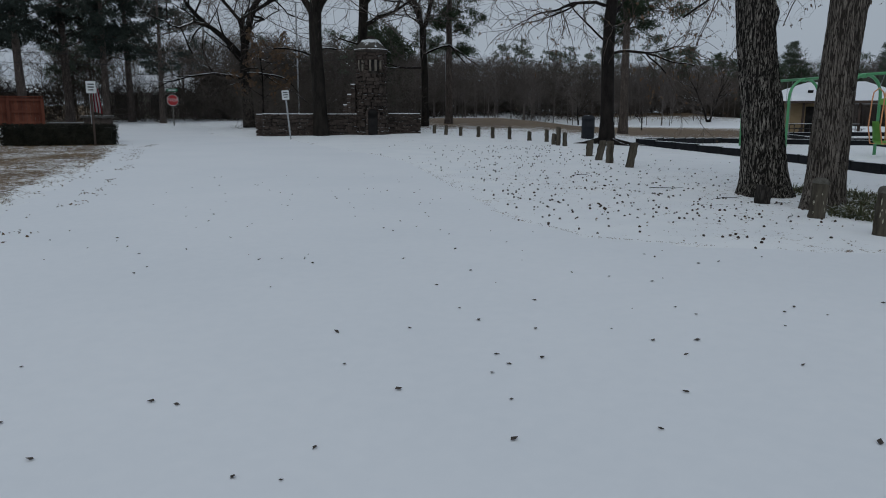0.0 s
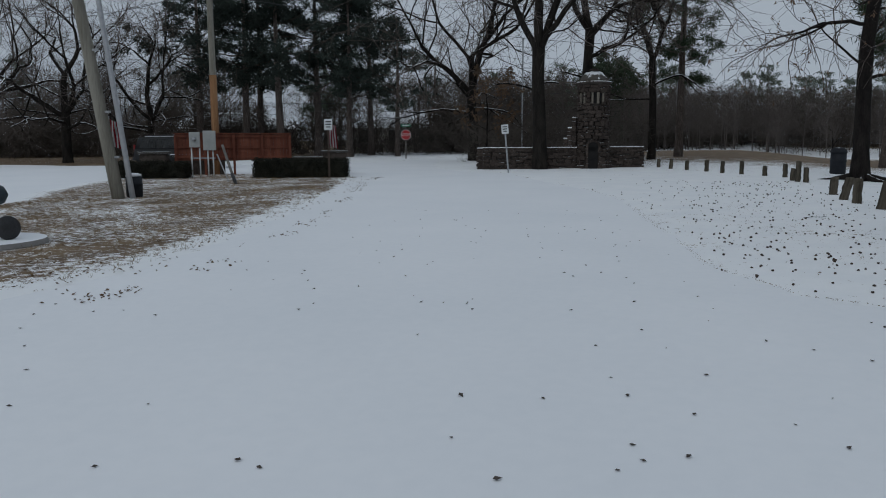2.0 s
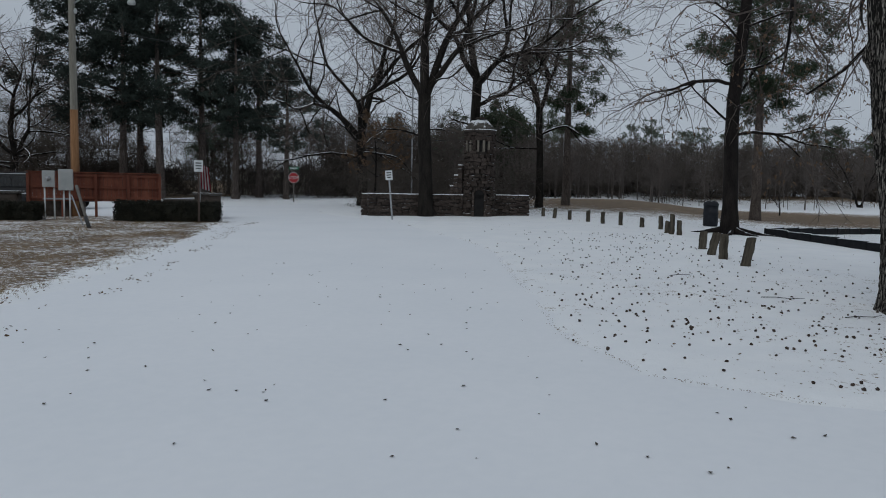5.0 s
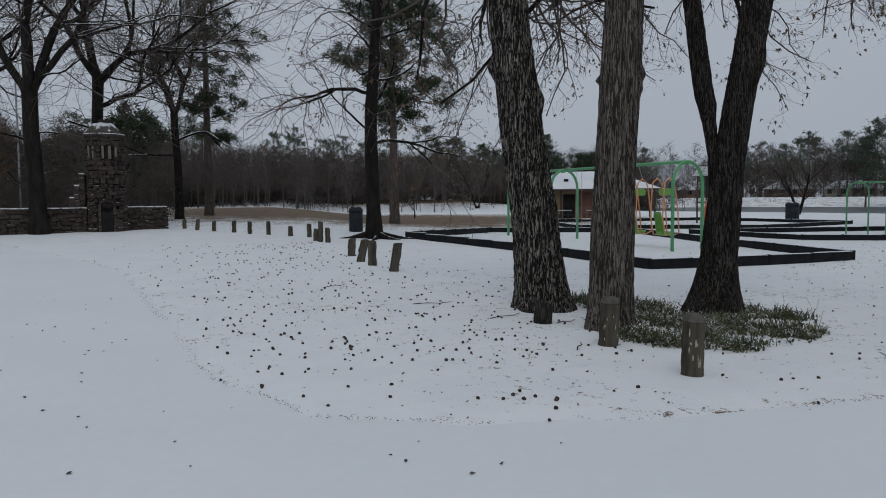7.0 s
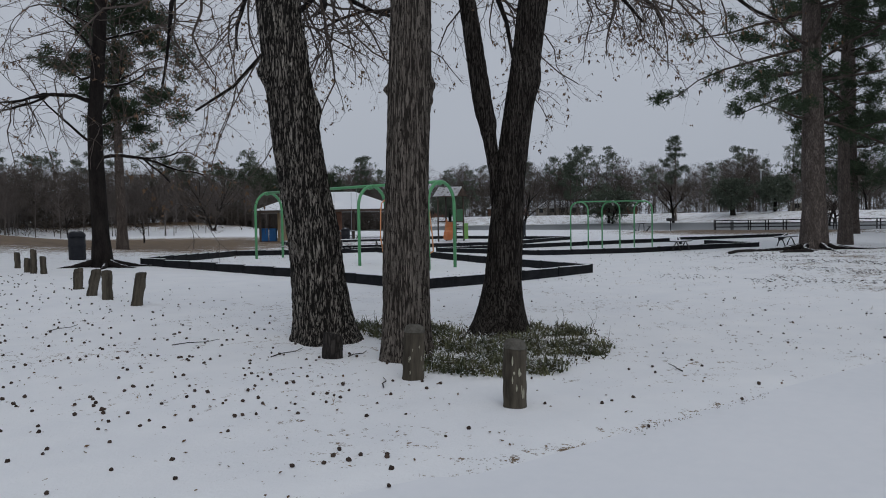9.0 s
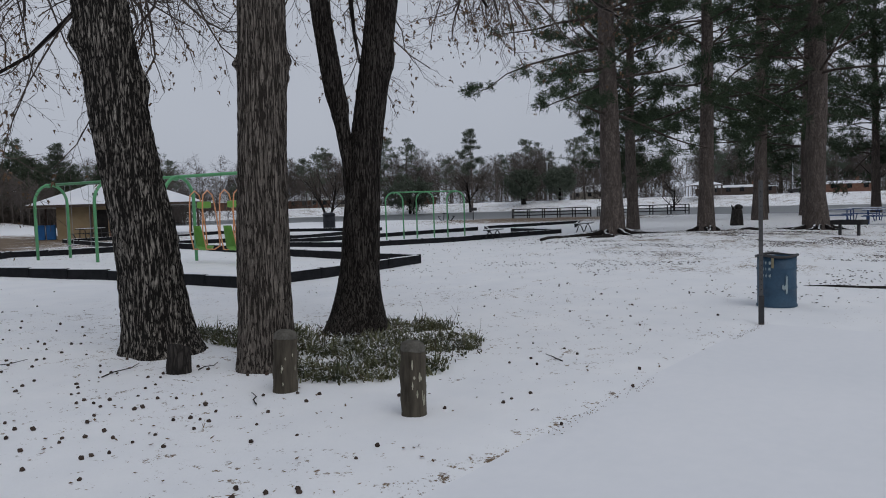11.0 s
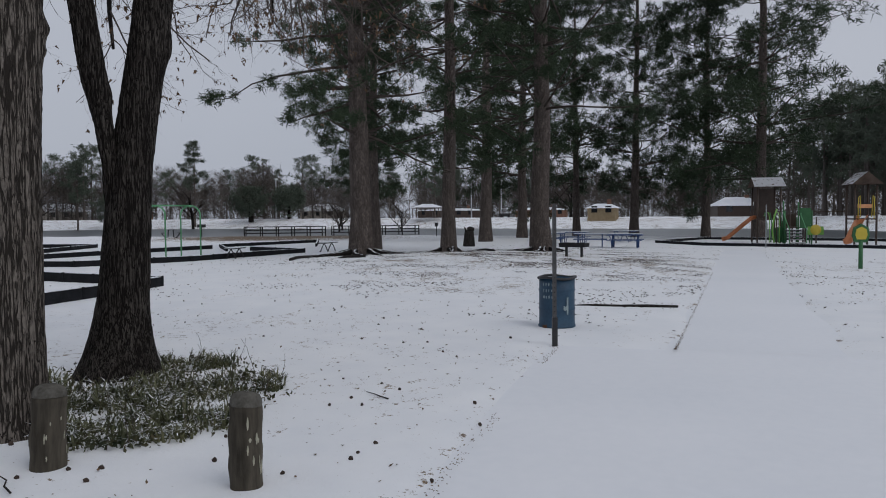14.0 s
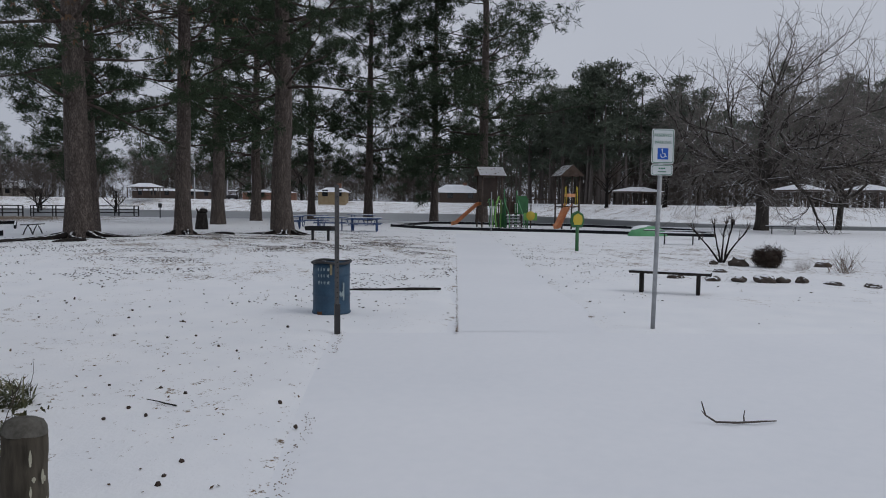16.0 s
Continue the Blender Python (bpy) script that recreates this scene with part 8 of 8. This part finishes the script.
def evergreen(label, place, r, h, seed):
    """A broad dark evergreen on the far lawn."""
    x, y = place
    rng = random.Random(seed)
    t = thing("evergreen_tree", label, "tree", pose(x, y, gz(x, y)), "dark evergreens across the lake")
    tips = []
    for _ in range(460):
        d = Vector((rng.gauss(0, 1), rng.gauss(0, 1), rng.gauss(0.1, 0.9))).normalized()
        k = rng.uniform(0.55, 1.05) * (1 + 0.35 * noise.noise(d * 2 + Vector((seed, 0, 0))))
        tips.append((Vector((d.x * r * k, d.y * r * k, h * 0.58 + d.z * h * 0.42 * k)), d))
    v, q = needles(tips, rng, 0.6, 22, 0.1, 0.10)
    # the farther crowns take the needle tone with haze painted in
    new("crown", raw("crown", v, q, M_NEEDLEMID if y < 80 else M_NEEDLEHAZE)).parent = t
    tb = Tubes()
    tb.add([Vector((0, 0, -0.2)), Vector((0.1, 0, h * 0.3)), Vector((0, 0.1, h * 0.7))], [0.4, 0.3, 0.12], 8)
    new("trunk", raw("trunk", tb.v, tb.f, M_BARK, True)).parent = t


evergreen("broad dark evergreen across the lake", (127, 115), 5.6, 9.5, 1)
evergreen("dark evergreen beside bare trees on the far lawn", (143, 94.5), 4.0, 8, 2)
evergreen("round dark evergreen near the far lawn trees", (147, 87), 3.8, 7.5, 3)
evergreen("spreading dark evergreen behind the stone gate", (-9.5, 74.2), 3.2, 9.5, 4)
evergreen("low dark evergreen beside the far houses", (108, 150), 4.5, 7, 5)
far_pine = pine_tree("pine_tree", "tall thin pine far across the lake", (139, 106), 19, 0.25, 91, "far single pines", first=0.45, reach=0.14, whorls=10, per=5, tufts=7, size=0.7, count=16, width=0.07)
# swap in the paler needles whose colour carries the distance haze
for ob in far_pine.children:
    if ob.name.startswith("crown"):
        ob.data.materials[0] = M_NEEDLEHAZE
for x, y, a, s in ((122, 122, 50, 0.8), (170, 72, 100, 0.75), (176, 62, 170, 0.7), (60, 140, 30, 0.85), (84, 152, 80, 0.8)):
    copy_thing(far_pine, pose(x, y, gz(x, y), 0, 0, a) @ Matrix.Scale(s, 4))

# ---- gum balls, leaves and litter on the snow ----
def gum_balls(seed):
    bm = bmesh.new()
    bmesh.ops.create_icosphere(bm, subdivisions=2, radius=1.0)
    tv = np.array([v.co[:] for v in bm.verts])
    tf = np.array([[v.index for v in f.verts] for f in bm.faces])
    bm.free()
    spikes = np.array([1.0 + 0.28 * (k % 3 == 0) for k in range(len(tv))])[:, None]
    rng = random.Random(seed)
    spots = [(2.62, 6.2), (1.62, 6.41), (1.33, 6.84), (0.69, 7.8), (2.5, 7.62), (3.5, 6.1), (4.99, 5.43), (2.8, 5.73), (4.82, 5.33), (4.78, 6.39), (3.6, 6.81), (3.76, 6.16), (3.6, 7.28), (5.56, 6.06), (6.31, 5.46), (2.72, 6.3), (2.66, 6.05), (2.78, 6.1), (2.9, 5.95), (2.5, 6.1)]
    while len(spots) < 580:
        f = rng.random()
        if f < 0.05:
            x, y = rng.uniform(-0.3, 7.5), 5.5 + abs(rng.gauss(0, 1.8))
        elif f < 0.17:
            x, y = rng.gauss(1.9, 1.3), rng.gauss(9.5, 2.5)
        elif f < 0.92:
            y = 7.5 + 17 * rng.random() ** 1.3
            x = rng.gauss(2.6 - 0.14 * (y - 8), 1.7)
        else:
            x, y = rng.uniform(6, 16), rng.uniform(5.5, 14)
        if rd(x, y) < 0.03 or (4.3 < x < 8.3 and 7 < y < 11.8 and bed_at(x, y) < 0.05):
            continue
        spots.append((x, y))
    vs, fs = [], []
    for k, (x, y) in enumerate(spots):
        r = rng.uniform(0.011, 0.018)
        m = np.array(Euler((rng.uniform(0, 6), rng.uniform(0, 6), rng.uniform(0, 6))).to_matrix())
        vs.append((tv * spikes) @ m.T * r + np.array([x, y, gz(x, y) + r * 0.5]))
        fs.append(tf + k * len(tv))
    return np.concatenate(vs), np.concatenate(fs)


v, f = gum_balls(31)
tagged(new("gum_balls", raw("gum_balls", v, f, M_GUMBALL)), "small dark spiky sweetgum balls scattered on the snow", "seed balls", kind="stuff")

rng = random.Random(77)
spots = [(-0.31, 1.55), (-0.81, 1.28), (-0.84, 2.4), (-3.0, 1.56), (-3.77, 1.29), (-0.37, 2.61), (0.5, 4.22), (0.09, 4.77), (0.13, 5.29)]
while len(spots) < 190:
    x, y = rng.uniform(-6.2, 3.0), rng.uniform(-1, 14)
    if rd(x, y) < -0.2 and rng.random() < (0.35 + 0.65 * math.exp(-((x - 1.0) / 2.5) ** 2)):
        spots.append((x, y))
v, f = leaf_cards(rng, [(x, y, gz(x, y) + 0.042) for x, y in spots], 0.038, 0.2)
tagged(new("fallen_leaves", raw("fallen_leaves", v, f, M_WETLEAF)), "single dark curled leaves lying on the road snow", "leaves", kind="stuff")

# grit and leaf crumbs caught along the edge of the road
pl = []
edge = ROAD[1:10]
while len(pl) < 620:
    k = min(len(edge) - 2, int(rng.random() ** 2.6 * (len(edge) - 1)))
    f = rng.random()
    x, y = edge[k] + (edge[k + 1] - edge[k]) * f
    if noise.noise((x * 0.8, y * 0.8, 2)) < -0.22:
        continue
    x, y = x + rng.gauss(0, 0.03) + 0.04 * noise.noise((x * 2, y * 2, 0)), y + rng.gauss(0, 0.025) + 0.05 * noise.noise((x * 2, y * 2, 4))
    pl.append((x, y, land(x, y) + 0.0))
# dense row of crumbs standing in for the shadow line at the path's edge
for _ in range(620):
    x = 10.4 + 13 * rng.random() ** 2.1
    y = 2.95 - (x - 10.4) * 0.072 + (1.0 - 0.006 * (x - 10.4)) + rng.gauss(0, 0.01)
    pl.append((x, y, land(x, y) + 0.0))
v, f = leaf_cards(rng, pl, 0.016, 0.3)
tagged(new("edge_litter", raw("edge_litter", v, f, M_DRYLEAF)), "crumbs of leaf and grit along the kerbless road edge, drawing a shadow line at the path", "leaves", kind="stuff")

# litter drifted along the island's edge and over its grass
pl = []
edge = ISLAND[:7]
while len(pl) < 900:
    k = rng.randrange(1, len(edge) - 1)
    f = rng.random()
    x, y = edge[k] + (edge[k + 1] - edge[k]) * f
    off = rng.gauss(0.75, 0.13) if rng.random() < 0.4 else rng.gauss(0.1, 0.12) if rng.random() < 0.2 else -abs(rng.gauss(0, 1.5))
    x, y = x + off, y + rng.gauss(0, 0.15)
    if noise.noise((x * 0.9, y * 0.9, 7)) < -0.05 and off > 0:
        continue
    pl.append((x, y, gz(x, y) + 0.012 if rd(x, y) > 0.1 else gz(x, y) + 0.044))
v, f = leaf_cards(rng, pl, 0.045, 0.35)
tagged(new("leaf_litter", raw("leaf_litter", v, f, M_DRYLEAF)), "dark leaf litter drifted along the lawn edge", "leaves", kind="stuff")
pl = []
while len(pl) < 1100:
    f = rng.random()
    if f < 0.35:
        x, y = rng.gauss(2, 2.5), rng.gauss(11, 5)
    elif f < 0.6:
        x, y = rng.gauss(8, 3), rng.gauss(8, 2)
    else:
        x, y = rng.gauss(28, 6), rng.gauss(11, 5)
    if rd(x, y) > 0.05 and (x < 9 or path_inside(x, y) > 0.1):
        pl.append((x, y, gz(x, y) + 0.008))
v, f = leaf_cards(rng, pl, 0.032, 0.3)
tagged(new("leaf_litter", raw("leaf_litter", v, f, M_DRYLEAF)), "scattered brown leaf fragments on the lawns", "leaves", kind="stuff")

# dark pine straw and bark crumbs on the rise under the pines
pl = []
while len(pl) < 6500:
    x, y = rng.gauss(26, 6.5), rng.gauss(8.5, 4.2)
    if rd(x, y) > 0.1 and x > 11 and path_inside(x, y) > 0.05 and noise.noise((x * 0.9, y * 0.5, 3)) > 0.05 and noise.noise((x * 0.2, y * 0.3, 8)) > -0.15:
        pl.append((x, y, gz(x, y) + 0.012))
v, f = leaf_cards(rng, pl, 0.055, 0.15)
tagged(new("pine_straw", raw("pine_straw", v, f, M_GUMBALL)), "dark pine straw and bark crumbs on the thin snow", "litter", kind="stuff")

# tufts of winter grass standing through the snow
rng = random.Random(91)
tips = []
while len(tips) < 5200:
    f = rng.random()
    if f < 0.86:
        x, y = rng.uniform(-17, -6.6), rng.uniform(3, 25)
        ok = rd(x, y) > 0.15 and noise.noise((x * 0.7, y * 0.7, 1)) > -0.15
    else:
        x, y = rng.gauss(26, 7), rng.gauss(9, 5)
        ok = rd(x, y) > 0.3 and (x < 9 or path_inside(x, y) > 0.15) and noise.noise((x * 0.6, y * 0.6, 1)) > 0.0
    if ok:
        tips.append((Vector((x, y, gz(x, y))), Vector((0, 0, 1))))
v, q = needles(tips, rng, 0.055, 8, -0.25, 0.05)
tagged(new("winter_grass", raw("winter_grass", v, q, mat("straw_grass", (0.14, 0.095, 0.05), (0.30, 0.22, 0.12), 2.0, 0.85, 0.0, 20.0, spec=0.1))), "short straw-coloured winter grass poking through snow", "grass", kind="stuff")

# ---- stone gatehouse and its walls, stone by stone ----
GX, GY = -5.15, 33.9
g0 = gz(GX, GY) - 0.05


def stone_mesh(k):
    rng = random.Random(400 + k)
    bm = bmesh.new()
    bmesh.ops.create_cube(bm, size=1.0)
    for v in bm.verts:
        v.co += Vector((rng.uniform(-0.09, 0.09), rng.uniform(-0.06, 0.06), rng.uniform(-0.09, 0.09)))
    bmesh.ops.bevel(bm, geom=bm.edges[:], offset=0.09, segments=1, affect="EDGES")
    return link_mesh("stone", bm, M_STONE)


STONES = [stone_mesh(k) for k in range(7)]


def lay(parent, m, w, h, d, rng):
    ob = new("stone", STONES[rng.randrange(7)])
    ob.parent = parent
    ob.matrix_basis = m @ Matrix.Diagonal((w, d, h, 1))


gate = thing("gatehouse", "small stone gate turret with a dark doorway and a snow-dusted dome", "gatehouse", pose(GX, GY, g0))
R, H = 0.68, 4.0
core = part("core", lathe([(R - 0.1, 0), (R - 0.1, H)], 32), M_MORTAR, gate, "mortar core")
rng = random.Random(6)
face = math.atan2(-2.0 - GY, 0.3 - GX)
z = 0.0
while z < H - 0.05:
    h = min(rng.uniform(0.13, 0.23), H - z)
    a = face - 1.75 + rng.uniform(0, 0.2)
    flare = 0.16 * math.exp(-z / 0.9)
    while a < face + 1.75:
        w = rng.uniform(0.16, 0.36)
        da = w / R
        mid = a + da / 2
        rel = abs((mid - face - 0.05 + math.pi) % (2 * math.pi) - math.pi)
        door = rel < (0.24 + w * 0.4) / R and z < 1.3
        slit = 3.0 < z + h / 2 < 3.62 and min(abs(mid - face + 0.85), abs(mid - face - 0.1), abs(mid - face - 0.5)) < 0.16 + w * 0.25
        if not door and not slit:
            rr = R - 0.04 + (flare if mid > face + 0.3 else flare * 0.2) + rng.uniform(-0.02, 0.03)
            lay(core, pose(math.cos(mid) * rr, math.sin(mid) * rr, z + h / 2 + rng.uniform(-0.03, 0.03), rng.uniform(-4, 4), rng.uniform(-9, 9), math.degrees(mid) + 90), (w - 0.01) * rng.uniform(0.8, 1.12), (h - 0.01) * rng.uniform(0.8, 1.2), 0.2, rng)
        a += da
    z += h
m_door = pose(math.cos(face + 0.05) * (R - 0.05), math.sin(face + 0.05) * (R - 0.05), 0, 0, 0, math.degrees(face) + 93)
bm = box(0.44, 0.06, 1.05)
cyl(0.22, 0.22, 0.06, (0, 0.03, 1.05), rot(0, 90), 20, bm=bm)
part("doorway", bm, M_DARK, gate, "dark arched doorway", m=m_door)
for s in (-1, 1):
    for k in range(4):
        part("jamb_stone", box(0.11, 0.2, 0.25, (s * 0.285, 0.02, 0.265 * k + 0.02)), M_STONE, gate, m=m_door, bevel=0.02)
for k in range(7):
    a = math.pi * (k + 0.5) / 7
    part("arch_stone", box(0.10, 0.2, 0.13, (0.285 * math.cos(a), 0.02, 1.05 + 0.285 * math.sin(a) - 0.06), rot(0, 0, 0)), M_STONE, gate, m=m_door, bevel=0.02)
for off in (-0.85, 0.1, 0.5):
    a = face + off
    m_slit = pose(math.cos(a) * (R - 0.08), math.sin(a) * (R - 0.08), 0, 0, 0, math.degrees(a) + 90)
    part("slit_window", box(0.16, 0.05, 0.5, (0, 0, 3.06)), M_DARK, gate, "dark slit window", m=m_slit)
    for s in (-1, 1):
        part("jamb_stone", box(0.09, 0.2, 0.52, (s * 0.125, 0, 3.05)), M_PALESTONE, gate, "pale dressed jamb", m=m_slit, bevel=0.015)
part("cornice", lathe([(R + 0.02, H - 0.10), (R + 0.13, H - 0.02), (R + 0.13, H + 0.05), (R - 0.1, H + 0.08)], 12), M_MORTAR, gate)
part("snow_cap", lathe([(R + 0.135, H + 0.052), (R + 0.12, H + 0.08), (R + 0.02, H + 0.09)], 12, close=False), M_SNOW, gate, "thin snow along the cornice")
bm = lathe([(R + 0.06, H + 0.06), (R * 0.96, H + 0.2), (R * 0.78, H + 0.36), (R * 0.55, H + 0.48), (R * 0.28, H + 0.56), (0.02, H + 0.58)], 28)
part("roof", roughen(bm, 0.10, 6), mat("stone_dome", (0.05, 0.046, 0.04), (0.13, 0.12, 0.105), 4.0, 0.9, 0.7, 30.0, snow=0.33), gate, "low stone dome dusted with snow", smooth=True)
part("finial", lathe([(0.2, H + 0.58), (0.24, H + 0.62), (0.18, H + 0.68), (0.02, H + 0.7)], 16), M_STONE, gate)
# stepped buttress on the turret's shoulder
for k, top in enumerate((1.45, 1.95, 2.42)):
    bx, by = -1.22 + 0.19 * k, -0.22 + 0.03 * k
    col = part("buttress", box(0.2, 0.42, top - 0.05, (bx, by, 0)), M_MORTAR, gate)
    z = 0.0
    while z < top - 0.06:
        h = min(rng.uniform(0.18, 0.28), top - z)
        lay(col, pose(bx, by, z + h / 2, rng.uniform(-3, 3), rng.uniform(-4, 4), rng.uniform(-4, 4)), 0.225, h * 1.02, 0.52, rng)
        z += h
    part("snow_cap", box(0.2, 0.44, 0.035, (bx, by, top)), M_SNOW, gate)


def stone_wall(label, a, b, h, thick, seed, courses=6):
    (x0, y0), (x1, y1) = a, b
    ln = math.dist(a, b)
    t = thing("stone_wall", label, "stone wall", pose(x0, y0, gz((x0 + x1) / 2, (y0 + y1) / 2) - 0.05, 0, 0, math.degrees(math.atan2(y1 - y0, x1 - x0))), "stone walls of the gate")
    core = part("core", box(ln, thick - 0.12, h - 0.04, (ln / 2, 0, 0)), M_MORTAR, t)
    rng = random.Random(seed)
    for c in range(courses):
        x = -0.02
        while x < ln:
            w = min(rng.uniform(0.16, 0.45), ln - x + 0.05)
            lay(core, pose(x + w / 2, -thick / 2 + 0.06 + rng.uniform(-0.02, 0.02), h * (c + 0.5) / courses + rng.uniform(-0.04, 0.04), 0, rng.uniform(-8, 8), 0), (w - 0.01) * rng.uniform(0.8, 1.15), (h / courses) * rng.uniform(0.7, 1.2), 0.2, rng)
            x += w
        for e in (0, ln):
            lay(core, pose(e, 0, h * (c + 0.5) / courses), 0.16, h / courses - 0.02, thick, rng)
    x = -0.05
    while x < ln:
        w = min(rng.uniform(0.5, 0.9), ln + 0.08 - x)
        lay(t, pose(x + w / 2, 0, h + 0.02), w - 0.01, 0.09, thick + 0.1, rng)
        bm = box(w * 0.94, thick, 0.03, (0, 0, 0))
        part("snow_cap", bm, M_SNOW, t, m=pose(x + w / 2, 0, h + 0.065))
        x += w
    return t


stone_wall("low rough stone wall beside the gate turret", (-9.95, 31.9), (-6.0, 33.7), 0.98, 0.5, 1)
stone_wall("short rough stone wall on the field side of the turret", (-4.45, 34.4), (-2.95, 34.9), 0.95, 0.5, 2)
stone_wall("short end of the stone wall turning back", (-10.5, 35.0), (-10.05, 32.0), 0.95, 0.5, 3)
